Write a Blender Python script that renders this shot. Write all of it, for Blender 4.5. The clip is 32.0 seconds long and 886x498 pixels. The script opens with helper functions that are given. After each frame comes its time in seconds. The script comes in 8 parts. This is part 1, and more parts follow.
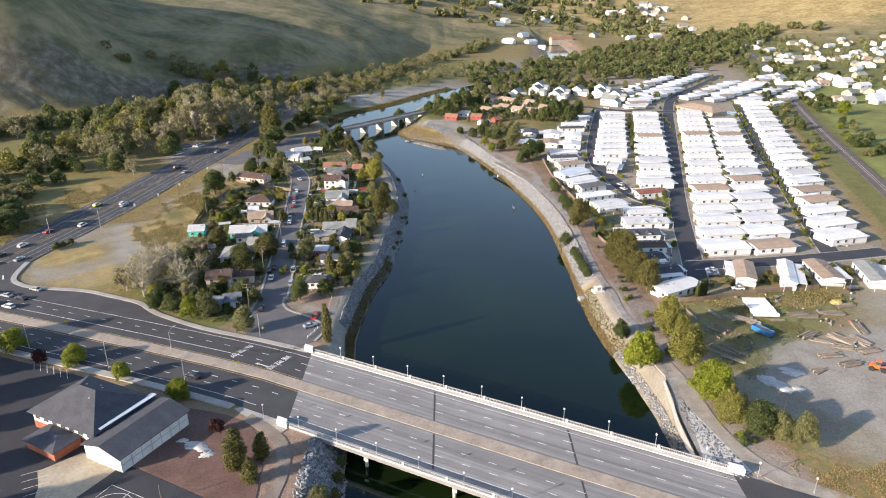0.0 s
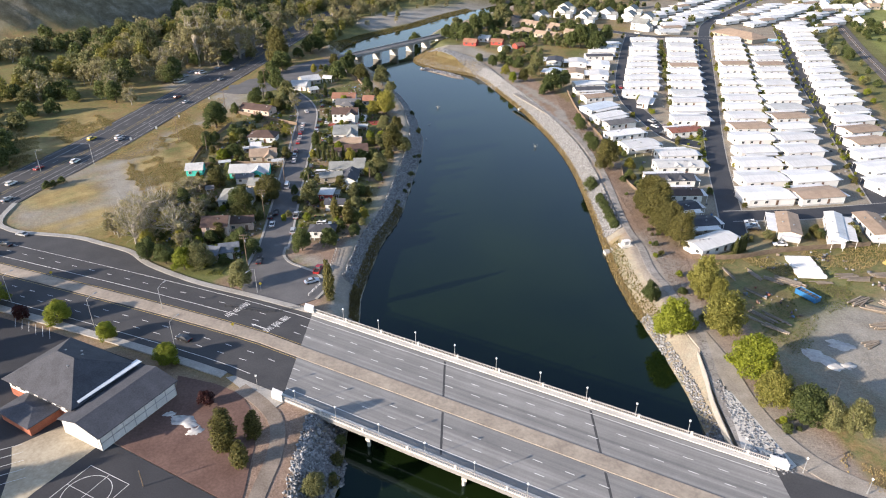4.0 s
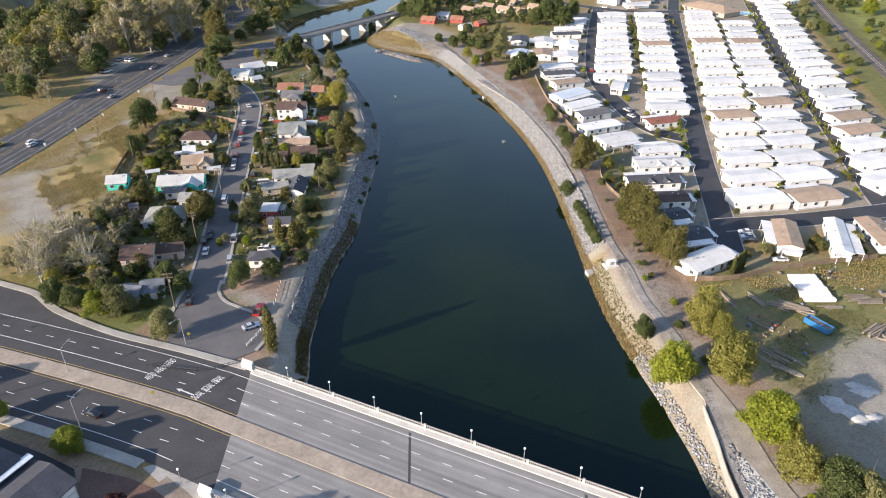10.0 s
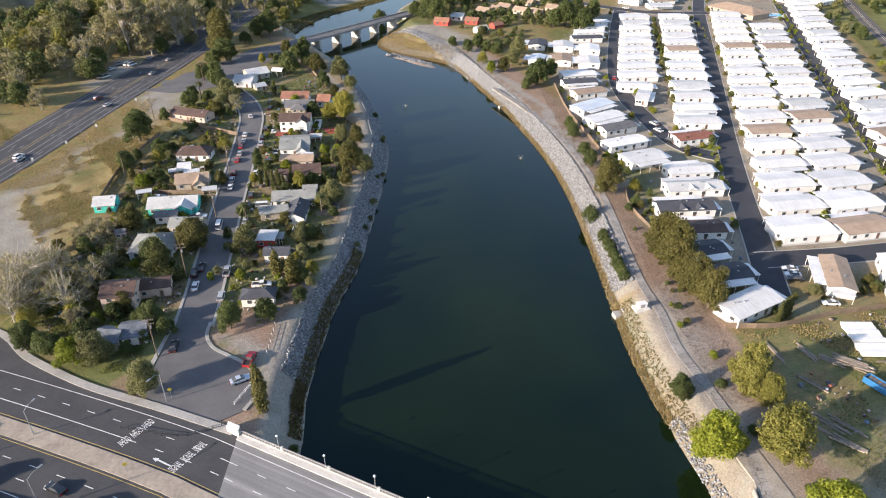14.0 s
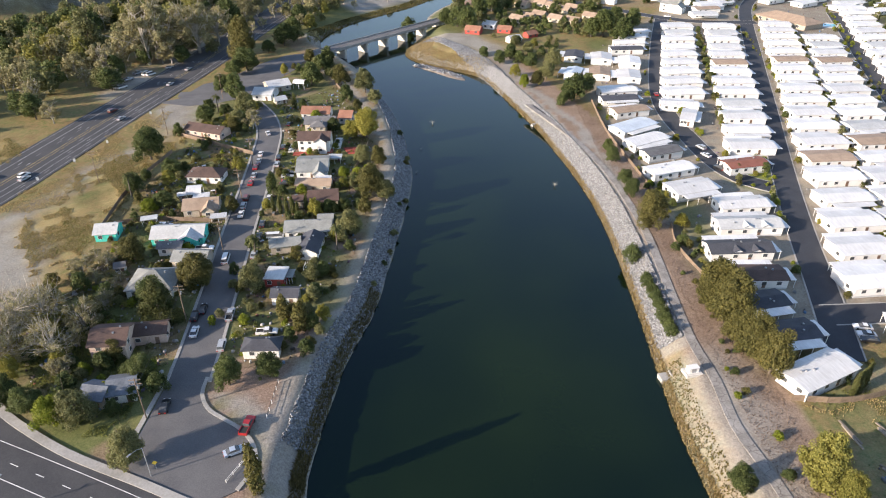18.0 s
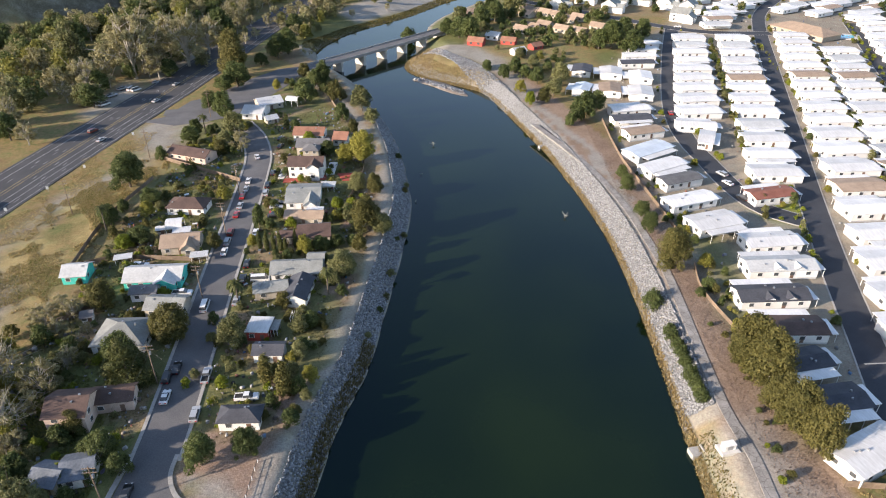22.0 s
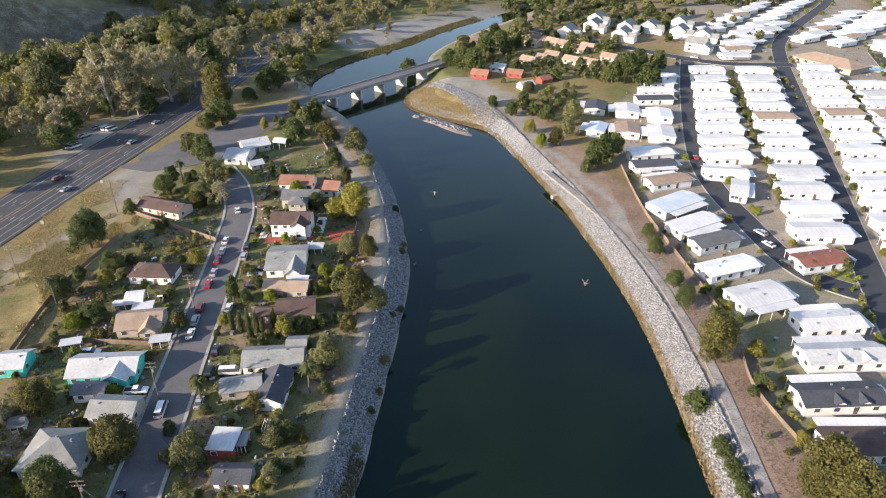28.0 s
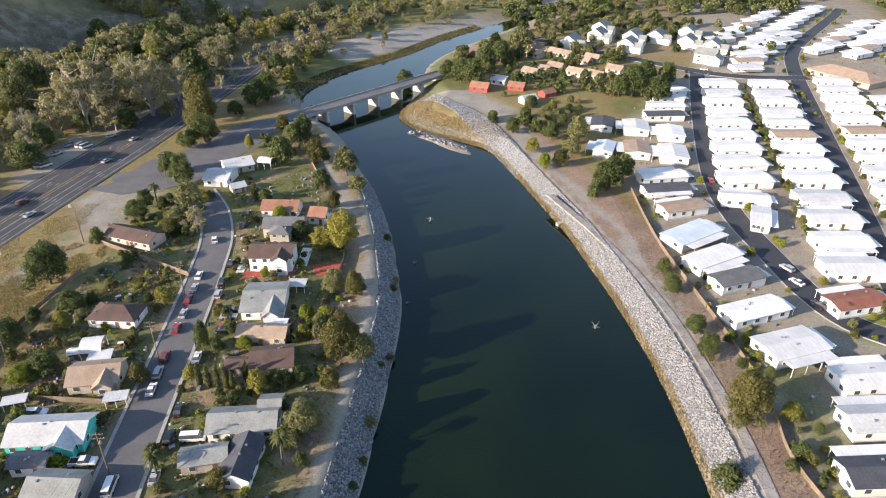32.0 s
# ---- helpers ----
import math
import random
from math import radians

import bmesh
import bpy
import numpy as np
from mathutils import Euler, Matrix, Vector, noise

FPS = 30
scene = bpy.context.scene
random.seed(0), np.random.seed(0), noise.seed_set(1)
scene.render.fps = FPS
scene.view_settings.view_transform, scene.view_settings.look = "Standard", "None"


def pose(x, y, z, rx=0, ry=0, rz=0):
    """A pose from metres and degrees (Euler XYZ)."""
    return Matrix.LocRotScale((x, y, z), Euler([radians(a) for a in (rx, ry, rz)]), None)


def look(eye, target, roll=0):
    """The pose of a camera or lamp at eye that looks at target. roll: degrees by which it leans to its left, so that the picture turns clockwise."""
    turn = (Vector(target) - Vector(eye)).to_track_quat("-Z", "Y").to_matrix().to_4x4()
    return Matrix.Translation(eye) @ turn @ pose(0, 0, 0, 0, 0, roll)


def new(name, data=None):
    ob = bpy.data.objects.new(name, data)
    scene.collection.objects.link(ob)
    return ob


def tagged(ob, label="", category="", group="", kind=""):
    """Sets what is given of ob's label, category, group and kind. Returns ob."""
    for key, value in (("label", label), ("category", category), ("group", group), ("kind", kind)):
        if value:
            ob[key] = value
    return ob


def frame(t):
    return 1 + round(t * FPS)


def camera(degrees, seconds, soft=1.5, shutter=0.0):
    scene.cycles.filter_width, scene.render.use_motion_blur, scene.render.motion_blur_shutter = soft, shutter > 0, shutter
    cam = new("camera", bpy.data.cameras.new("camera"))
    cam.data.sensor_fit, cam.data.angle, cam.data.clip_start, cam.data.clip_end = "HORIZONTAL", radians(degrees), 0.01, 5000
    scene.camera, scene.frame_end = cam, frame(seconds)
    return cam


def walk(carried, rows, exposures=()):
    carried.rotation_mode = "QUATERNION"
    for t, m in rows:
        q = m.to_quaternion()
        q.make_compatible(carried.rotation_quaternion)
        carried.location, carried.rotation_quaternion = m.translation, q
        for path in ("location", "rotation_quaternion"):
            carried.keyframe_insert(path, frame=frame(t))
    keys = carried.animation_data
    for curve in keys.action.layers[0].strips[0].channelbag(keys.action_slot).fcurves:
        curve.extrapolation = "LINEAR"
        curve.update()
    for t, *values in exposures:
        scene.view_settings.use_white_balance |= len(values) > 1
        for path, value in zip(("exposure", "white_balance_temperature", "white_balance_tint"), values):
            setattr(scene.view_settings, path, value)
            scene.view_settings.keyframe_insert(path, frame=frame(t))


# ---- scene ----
cam = camera(66.72, 32.0, soft=1.05)
PATH = [
    (0.0, look((-0.00, -0.00, 109.25), (3.13, 92.72, 71.93), -0.05)),
    (0.5, look((0.39, 2.79, 109.06), (-1.49, 95.49, 71.61), -0.09)),
    (1.0, look((0.90, 5.57, 108.97), (-0.88, 97.30, 69.20), -0.10)),
    (1.5, look((1.32, 8.30, 108.88), (-0.24, 98.99, 66.78), -0.05)),
    (2.0, look((1.46, 11.01, 108.71), (1.13, 100.55, 64.21), 0.00)),
    (2.5, look((1.53, 13.69, 108.56), (1.46, 101.94, 61.53), 0.05)),
    (4.5, look((1.86, 25.01, 109.14), (3.22, 113.03, 61.70), 0.11)),
    (5.0, look((1.98, 27.65, 109.36), (6.60, 115.57, 61.93), 0.20)),
    (5.5, look((2.00, 30.52, 109.53), (7.51, 118.33, 62.00), 0.17)),
    (6.0, look((1.96, 33.51, 109.75), (7.54, 121.03, 61.69), 0.18)),
    (6.5, look((1.98, 36.42, 109.87), (7.62, 123.88, 61.72), 0.21)),
    (7.0, look((2.07, 39.22, 109.86), (7.74, 126.33, 61.07), 0.19)),
    (7.5, look((2.23, 42.02, 109.94), (7.90, 128.59, 60.22), 0.17)),
    (8.0, look((2.36, 44.91, 110.06), (8.08, 131.45, 60.28), 0.15)),
    (8.5, look((2.56, 47.98, 110.16), (8.29, 134.50, 60.34), 0.12)),
    (9.0, look((2.75, 50.96, 110.11), (8.48, 137.47, 60.29), 0.12)),
    (9.5, look((2.96, 53.84, 109.97), (8.70, 139.94, 59.43), 0.13)),
    (10.0, look((3.16, 56.72, 109.87), (8.91, 142.37, 58.57), 0.12)),
    (10.5, look((3.30, 59.64, 109.86), (9.08, 144.85, 57.84), 0.11)),
    (11.0, look((3.36, 62.54, 109.86), (9.25, 147.72, 57.81), 0.13)),
    (11.5, look((3.54, 65.53, 109.88), (9.48, 150.72, 57.85), 0.17)),
    (12.0, look((3.77, 68.42, 109.88), (9.75, 153.63, 57.88), 0.12)),
    (12.5, look((4.01, 71.32, 109.96), (10.06, 156.52, 57.96), 0.14)),
    (13.0, look((4.25, 74.23, 110.14), (10.38, 159.41, 58.11), 0.11)),
    (13.5, look((4.50, 77.12, 110.35), (10.74, 162.28, 58.30), 0.11)),
    (14.0, look((4.49, 79.99, 110.50), (8.48, 165.27, 58.42), 0.04)),
    (14.5, look((4.63, 82.88, 110.54), (6.98, 168.22, 58.48), 0.04)),
    (16.5, look((5.84, 94.97, 110.66), (5.83, 180.30, 58.52), -0.17)),
    (17.0, look((6.03, 97.96, 110.73), (6.03, 183.28, 58.58), -0.20)),
    (17.5, look((6.08, 100.80, 110.68), (6.08, 186.13, 58.54), -0.19)),
    (18.0, look((6.04, 103.72, 110.56), (5.95, 189.09, 58.48), -0.22)),
    (18.5, look((6.04, 106.66, 110.57), (5.90, 192.03, 58.50), -0.21)),
    (19.0, look((5.98, 109.54, 110.65), (5.81, 194.92, 58.59), -0.19)),
    (19.5, look((5.92, 112.38, 110.80), (5.81, 197.75, 58.72), -0.15)),
    (20.0, look((5.86, 115.18, 110.69), (5.70, 200.59, 58.68), -0.17)),
    (20.5, look((5.78, 118.02, 110.68), (5.59, 203.46, 58.72), -0.19)),
    (21.0, look((5.69, 120.91, 110.71), (5.51, 206.39, 58.82), -0.21)),
    (21.5, look((5.69, 123.83, 111.04), (5.52, 209.27, 59.08), -0.17)),
    (22.0, look((5.67, 126.80, 111.07), (5.53, 212.29, 59.19), -0.16)),
    (22.5, look((5.74, 129.83, 110.92), (5.59, 215.56, 59.44), -0.19)),
    (23.0, look((5.74, 132.78, 110.89), (5.60, 218.72, 59.75), -0.19)),
    (23.5, look((5.64, 135.65, 110.99), (5.55, 221.77, 60.16), -0.21)),
    (24.0, look((5.51, 138.48, 111.04), (5.51, 224.79, 60.52), -0.20)),
    (24.5, look((5.24, 141.37, 110.96), (5.33, 227.89, 60.82), -0.21)),
    (25.0, look((5.08, 144.34, 110.74), (5.28, 231.09, 60.98), -0.18)),
    (25.5, look((5.02, 147.31, 110.47), (5.31, 234.12, 60.82), -0.16)),
    (27.5, look((5.13, 158.60, 110.38), (4.81, 245.40, 60.73), -0.16)),
    (28.0, look((5.02, 161.45, 110.39), (4.77, 248.26, 60.74), -0.12)),
    (28.5, look((4.97, 164.27, 110.51), (4.78, 251.06, 60.84), -0.07)),
    (29.0, look((4.95, 167.00, 110.59), (4.88, 253.78, 60.90), -0.04)),
    (29.5, look((4.95, 169.65, 110.54), (4.93, 256.43, 60.86), -0.02)),
    (30.0, look((4.86, 172.54, 110.42), (4.90, 259.35, 60.79), 0.01)),
    (30.5, look((4.99, 175.40, 110.15), (5.06, 262.26, 60.61), 0.02)),
    (31.0, look((5.38, 178.28, 109.57), (5.38, 265.25, 60.21), 0.08)),
    (31.5, look((5.94, 181.26, 108.96), (5.85, 268.33, 59.79), 0.14)),
    (32.0, look((6.21, 184.19, 108.71), (6.05, 271.32, 59.64), 0.10)),
]
walk(cam, PATH, [(0.0, 1.10), (25.0, 1.10), (28.0, 1.15), (30.0, 1.20), (32.0, 1.20)])

# ---------------------------------------------------------------- light
SUN_EL, SUN_TO = radians(17.5), Vector((0.90, 0.43, 0)).normalized()
world = bpy.data.worlds.new("world")
scene.world = world
world.use_nodes = True
wn = world.node_tree
sky = wn.nodes.new("ShaderNodeTexSky")
sky.sky_type, sky.sun_disc, sky.sun_elevation = "NISHITA", False, SUN_EL
sky.sun_rotation = math.atan2(-SUN_TO.x, -SUN_TO.y)
sky.air_density, sky.dust_density, sky.ozone_density = 1.0, 0.6, 1.6
wn.links.new(sky.outputs[0], wn.nodes["Background"].inputs[0])
wn.nodes["Background"].inputs[1].default_value = 0.15
sun = new("sun", bpy.data.lights.new("sun", "SUN"))
sun.data.energy, sun.data.angle, sun.data.color = 5.0, radians(0.6), (1.0, 0.895, 0.75)
sun.matrix_world = look((0, 0, 300), Vector((0, 0, 300)) + SUN_TO * math.cos(SUN_EL) - Vector((0, 0, math.sin(SUN_EL))))
scene.view_settings.use_white_balance = True
scene.view_settings.white_balance_temperature = 6780
scene.view_settings.white_balance_tint = 17

# ---------------------------------------------------------------- materials
def nodes_of(name):
    m = bpy.data.materials.new(name)
    m.use_nodes = True
    return m, m.node_tree, m.node_tree.nodes["Principled BSDF"]


def ramp(t, fac, stops):
    r = t.nodes.new("ShaderNodeValToRGB")
    while len(r.color_ramp.elements) < len(stops):
        r.color_ramp.elements.new(0.5)
    for e, (p, c) in zip(r.color_ramp.elements, stops):
        e.position, e.color = p, (*c, 1)
    t.links.new(fac, r.inputs[0])
    return r.outputs[0]


def noise_of(t, scale, detail=4, coord="Object", rough=0.55, stretch=None):
    c = t.nodes.new("ShaderNodeTexCoord").outputs[coord]
    if stretch:
        mp = t.nodes.new("ShaderNodeMapping")
        mp.inputs["Scale"].default_value = stretch
        t.links.new(c, mp.inputs[0])
        c = mp.outputs[0]
    n = t.nodes.new("ShaderNodeTexNoise")
    n.inputs["Scale"].default_value, n.inputs["Detail"].default_value, n.inputs["Roughness"].default_value = scale, detail, rough
    t.links.new(c, n.inputs["Vector"])
    return n.outputs["Fac"]


def mix(t, fac, a, b, how="MIX"):
    n = t.nodes.new("ShaderNodeMix")
    n.data_type, n.blend_type = "RGBA", how
    for sock, v in ((n.inputs[0], fac), (n.inputs[6], a), (n.inputs[7], b)):
        if isinstance(v, (int, float)):
            sock.default_value = v
        elif isinstance(v, tuple):
            sock.default_value = (*v, 1)
        else:
            t.links.new(v, sock)
    return n.outputs[2]


def calc(t, op, a, b=0.0):
    n = t.nodes.new("ShaderNodeMath")
    n.operation = op
    n.use_clamp = op in ("MULTIPLY", "ADD", "SUBTRACT")
    for s, v in zip(n.inputs, (a, b)):
        if isinstance(v, (int, float)):
            s.default_value = v
        else:
            t.links.new(v, s)
    return n.outputs[0]


def bump(t, b, height, strength, dist=0.1):
    n = t.nodes.new("ShaderNodeBump")
    n.inputs["Strength"].default_value, n.inputs["Distance"].default_value = strength, dist
    t.links.new(height, n.inputs["Height"])
    t.links.new(n.outputs[0], b.inputs["Normal"])


def surface(name, a, b, fine=3.0, coarse=0.15, rough=0.8, vary=0.0, metal=0.0, relief=0.2, spread=0.5, coord="Object", stretch=None):
    """Two colours mixed by a coarse and a fine grain; vary: brightness spread from object to object."""
    m, t, bs = nodes_of(name)
    f = noise_of(t, fine, 5, coord, 0.6, stretch)
    c = noise_of(t, coarse, 4, coord)
    f2 = calc(t, "ADD", calc(t, "MULTIPLY", f, spread), calc(t, "MULTIPLY", c, 1 - spread))
    col = ramp(t, f2, [(0.36, a), (0.64, b)])
    if vary:
        r = t.nodes.new("ShaderNodeObjectInfo").outputs["Random"]
        k = ramp(t, r, [(0, (1 - vary,) * 3), (1, (1, 1, 1))])
        col = mix(t, 1.0, col, k, "MULTIPLY")
    t.links.new(col, bs.inputs["Base Color"])
    bs.inputs["Roughness"].default_value, bs.inputs["Metallic"].default_value = rough, metal
    if relief:
        bump(t, bs, f, relief, 0.05)
    return m


def foliage(name, a, b, c=None):
    m, t, bs = nodes_of(name)
    g = t.nodes.new("ShaderNodeNewGeometry").outputs["Random Per Island"]
    r = t.nodes.new("ShaderNodeObjectInfo").outputs["Random"]
    f = calc(t, "ADD", calc(t, "MULTIPLY", g, 0.65), calc(t, "MULTIPLY", r, 0.35))
    stops = [(0.1, a), (0.85, b)] if c is None else [(0.1, a), (0.6, b), (0.95, c)]
    t.links.new(ramp(t, f, stops), bs.inputs["Base Color"])
    bs.inputs["Roughness"].default_value = 0.65
    bs.inputs["Specular IOR Level"].default_value = 0.25
    tr = t.nodes.new("ShaderNodeBsdfTranslucent")
    t.links.new(ramp(t, f, stops), tr.inputs["Color"])
    ms = t.nodes.new("ShaderNodeMixShader")
    ms.inputs[0].default_value = 0.36
    out = t.nodes["Material Output"]
    t.links.new(bs.outputs[0], ms.inputs[1])
    t.links.new(tr.outputs[0], ms.inputs[2])
    t.links.new(ms.outputs[0], out.inputs[0])
    return m


def ground_material():
    m, t, bs = nodes_of("ground_cover")
    fine, mid, big = noise_of(t, 1.2, 6, rough=0.7), noise_of(t, 0.12, 5), noise_of(t, 0.02, 4)
    tuft = noise_of(t, 0.45, 5, rough=0.75)
    speck = noise_of(t, 2.6, 6, rough=0.8)
    f = calc(t, "ADD", calc(t, "MULTIPLY", fine, 0.5), calc(t, "MULTIPLY", mid, 0.5))
    dry = ramp(t, calc(t, "ADD", calc(t, "MULTIPLY", speck, 0.4), calc(t, "MULTIPLY", f, 0.6)), [(0.35, (0.13, 0.09, 0.045)), (0.5, (0.24, 0.17, 0.08)), (0.65, (0.33, 0.25, 0.12))])
    green = ramp(t, calc(t, "ADD", calc(t, "MULTIPLY", speck, 0.4), calc(t, "MULTIPLY", f, 0.6)), [(0.36, (0.052, 0.066, 0.026)), (0.5, (0.118, 0.13, 0.047)), (0.64, (0.19, 0.195, 0.078))])
    dirt = ramp(t, calc(t, "ADD", calc(t, "MULTIPLY", speck, 0.55), calc(t, "MULTIPLY", f, 0.45)), [(0.36, (0.105, 0.072, 0.052)), (0.48, (0.225, 0.158, 0.120)), (0.62, (0.37, 0.275, 0.215))])
    gravel = ramp(t, calc(t, "ADD", calc(t, "MULTIPLY", speck, 0.5), calc(t, "MULTIPLY", f, 0.5)), [(0.36, (0.15, 0.135, 0.115)), (0.5, (0.27, 0.255, 0.225)), (0.64, (0.39, 0.37, 0.335))])
    fresh = ramp(t, calc(t, "ADD", calc(t, "MULTIPLY", speck, 0.4), calc(t, "MULTIPLY", f, 0.6)), [(0.36, (0.10, 0.125, 0.036)), (0.5, (0.20, 0.225, 0.068)), (0.64, (0.30, 0.30, 0.11))])
    hill = ramp(t, calc(t, "ADD", calc(t, "MULTIPLY", big, 0.7), calc(t, "MULTIPLY", mid, 0.3)),
                [(0.38, (0.092, 0.098, 0.050)), (0.5, (0.165, 0.152, 0.084)), (0.64, (0.26, 0.22, 0.13))])
    cutting = ramp(t, calc(t, "ADD", calc(t, "MULTIPLY", fine, 0.5), calc(t, "MULTIPLY", mid, 0.5)), [(0.36, (0.07, 0.062, 0.042)), (0.5, (0.13, 0.115, 0.08)), (0.64, (0.26, 0.235, 0.19))])
    gold = ramp(t, calc(t, "ADD", calc(t, "MULTIPLY", speck, 0.4), calc(t, "ADD", calc(t, "MULTIPLY", mid, 0.35), calc(t, "MULTIPLY", big, 0.25))), [(0.38, (0.15, 0.115, 0.05)), (0.5, (0.31, 0.235, 0.105)), (0.62, (0.47, 0.37, 0.185))])
    col = mix(t, ramp(t, calc(t, "ADD", calc(t, "MULTIPLY", tuft, 0.6), calc(t, "MULTIPLY", mid, 0.4)), [(0.45, (0, 0, 0)), (0.6, (1, 1, 1))]), dry, green)
    for key, c in (("dirt", dirt), ("gravel", gravel), ("green", green), ("fresh", fresh), ("hill", hill), ("gold", gold), ("bank", cutting)):
        a = t.nodes.new("ShaderNodeAttribute")
        a.attribute_name = key
        w = calc(t, "ADD", a.outputs["Fac"], calc(t, "MULTIPLY", calc(t, "SUBTRACT", tuft, 0.5), 0.0))
        edge = calc(t, "MULTIPLY", w, calc(t, "ADD", 0.65, calc(t, "MULTIPLY", tuft, 0.7)))
        col = mix(t, edge, col, c)
    t.links.new(col, bs.inputs["Base Color"])
    bs.inputs["Roughness"].default_value = 0.95
    bs.inputs["Specular IOR Level"].default_value = 0.1
    bump(t, bs, tuft, 0.6, 0.4)
    return m


def water_material():
    m, t, bs = nodes_of("river_water")
    big = noise_of(t, 0.012, 3)
    t.links.new(ramp(t, big, [(0.36, (0.0029, 0.0076, 0.0030)), (0.62, (0.0082, 0.0162, 0.0040))]), bs.inputs["Base Color"])
    bs.inputs["Roughness"].default_value = 0.06
    bs.inputs["IOR"].default_value = 1.35
    bs.inputs["Specular Tint"].default_value = (0.40, 0.69, 0.98, 1)
    w = noise_of(t, 0.9, 4, stretch=(1.0, 0.6, 1))
    bump(t, bs, w, 0.2, 0.1)
    return m


M = {}
M["ground"] = ground_material()
M["water"] = water_material()
M["asphalt"] = surface("asphalt", (0.032, 0.034, 0.038), (0.060, 0.060, 0.063), 4, 0.12, 0.9)
M["street"] = surface("old_asphalt", (0.078, 0.078, 0.082), (0.13, 0.127, 0.127), 3, 0.15, 0.9)
M["park_road"] = surface("sealed_asphalt", (0.019, 0.022, 0.029), (0.038, 0.042, 0.051), 3, 0.12, 0.85)
def deck_material():
    m, t, bs = nodes_of("worn_deck_concrete")
    c = t.nodes.new("ShaderNodeTexCoord").outputs["Object"]
    mp = t.nodes.new("ShaderNodeMapping")
    mp.inputs["Rotation"].default_value = (0, 0, math.atan2(0.478, 0.878))
    t.links.new(c, mp.inputs[0])
    sc = t.nodes.new("ShaderNodeMapping")
    sc.inputs["Scale"].default_value = (0.012, 0.75, 1)
    t.links.new(mp.outputs[0], sc.inputs[0])
    st = t.nodes.new("ShaderNodeTexNoise")
    st.inputs["Scale"].default_value, st.inputs["Detail"].default_value = 1.0, 4
    t.links.new(sc.outputs[0], st.inputs["Vector"])
    g = noise_of(t, 2.5, 5, rough=0.7)
    b = noise_of(t, 0.12, 4)
    f = calc(t, "ADD", calc(t, "MULTIPLY", st.outputs["Fac"], 0.6), calc(t, "ADD", calc(t, "MULTIPLY", g, 0.2), calc(t, "MULTIPLY", b, 0.2)))
    t.links.new(ramp(t, f, [(0.34, (0.13, 0.13, 0.13)), (0.5, (0.20, 0.197, 0.19)), (0.66, (0.29, 0.285, 0.275))]), bs.inputs["Base Color"])
    bs.inputs["Roughness"].default_value = 0.9
    bump(t, bs, g, 0.15, 0.03)
    return m


M["deck"] = deck_material()
M["dirt_path"] = surface("trodden_dirt", (0.14, 0.112, 0.088), (0.265, 0.22, 0.18), 2.2, 0.2, 0.95)
M["deck_plain"] = surface("bridge_concrete", (0.22, 0.21, 0.20), (0.33, 0.32, 0.31), 1.5, 0.15, 0.85)
M["concrete"] = surface("pale_concrete", (0.42, 0.40, 0.36), (0.58, 0.56, 0.52), 2, 0.2, 0.85)
M["kerb"] = surface("kerb_concrete", (0.24, 0.23, 0.21), (0.37, 0.355, 0.325), 2, 0.2, 0.85)
M["median"] = surface("median_paving", (0.22, 0.185, 0.15), (0.37, 0.315, 0.25), 1.2, 0.2, 0.9)
M["white_paint"] = surface("white_paint", (0.62, 0.61, 0.58), (0.80, 0.79, 0.77), 1.5, 0.2, 0.5, relief=0.03)
M["line_white"] = surface("road_paint", (0.45, 0.45, 0.44), (0.75, 0.75, 0.73), 3, 0.4, 0.7, relief=0.0)
M["line_worn"] = surface("worn_road_paint", (0.22, 0.22, 0.22), (0.50, 0.50, 0.49), 3, 0.4, 0.8, relief=0.0)
M["line_yellow"] = surface("yellow_road_paint", (0.26, 0.19, 0.06), (0.46, 0.34, 0.10), 3, 0.4, 0.7, relief=0.0)
M["gravel_path"] = surface("gravel_path", (0.20, 0.175, 0.145), (0.37, 0.335, 0.285), 2.4, 0.25, 0.95)

# ---------------------------------------------------------------- helpers
KIDS = {}


def part(name, bm, material, parent, label="", category="", smooth=False):
    """Link a bmesh (or a ready mesh) as one mesh object under its thing."""
    if isinstance(bm, bpy.types.Mesh):
        me = bm
    else:
        me = bpy.data.meshes.new(name)
        if smooth:
            for fc in bm.faces:
                fc.smooth = True
        bm.to_mesh(me)
        bm.free()
    if material and not me.materials:
        me.materials.append(material)
    ob = new(name, me)
    if parent is not None:
        ob.parent = parent
        KIDS.setdefault(parent.name, []).append(ob)
    return tagged(ob, label, category)


def again(ob, m):
    """A copy of a thing with its parts at the pose m; the meshes are shared."""
    def twin(o, parent):
        c = o.copy()
        scene.collection.objects.link(c)
        if parent is not None:
            c.parent = parent
        for kid in KIDS.get(o.name, ()):
            twin(kid, c)
        return c
    made = twin(ob, None)
    made.matrix_basis = m
    return made


def thing(name, label, category, m=None, group="", kind=""):
    ob = new(name)
    ob.empty_display_size = 0.5
    if m is not None:
        ob.matrix_basis = m
    return tagged(ob, label, category, group, kind)


def box(bm, x0, x1, y0, y1, z0, z1, m=None):
    vs = [bm.verts.new((x, y, z)) for z in (z0, z1) for x, y in ((x0, y0), (x1, y0), (x1, y1), (x0, y1))]
    for a in ((0, 3, 2, 1), (4, 5, 6, 7), (0, 1, 5, 4), (1, 2, 6, 5), (2, 3, 7, 6), (3, 0, 4, 7)):
        bm.faces.new([vs[i] for i in a])
    if m is not None:
        bmesh.ops.transform(bm, matrix=m, verts=vs)
    return vs


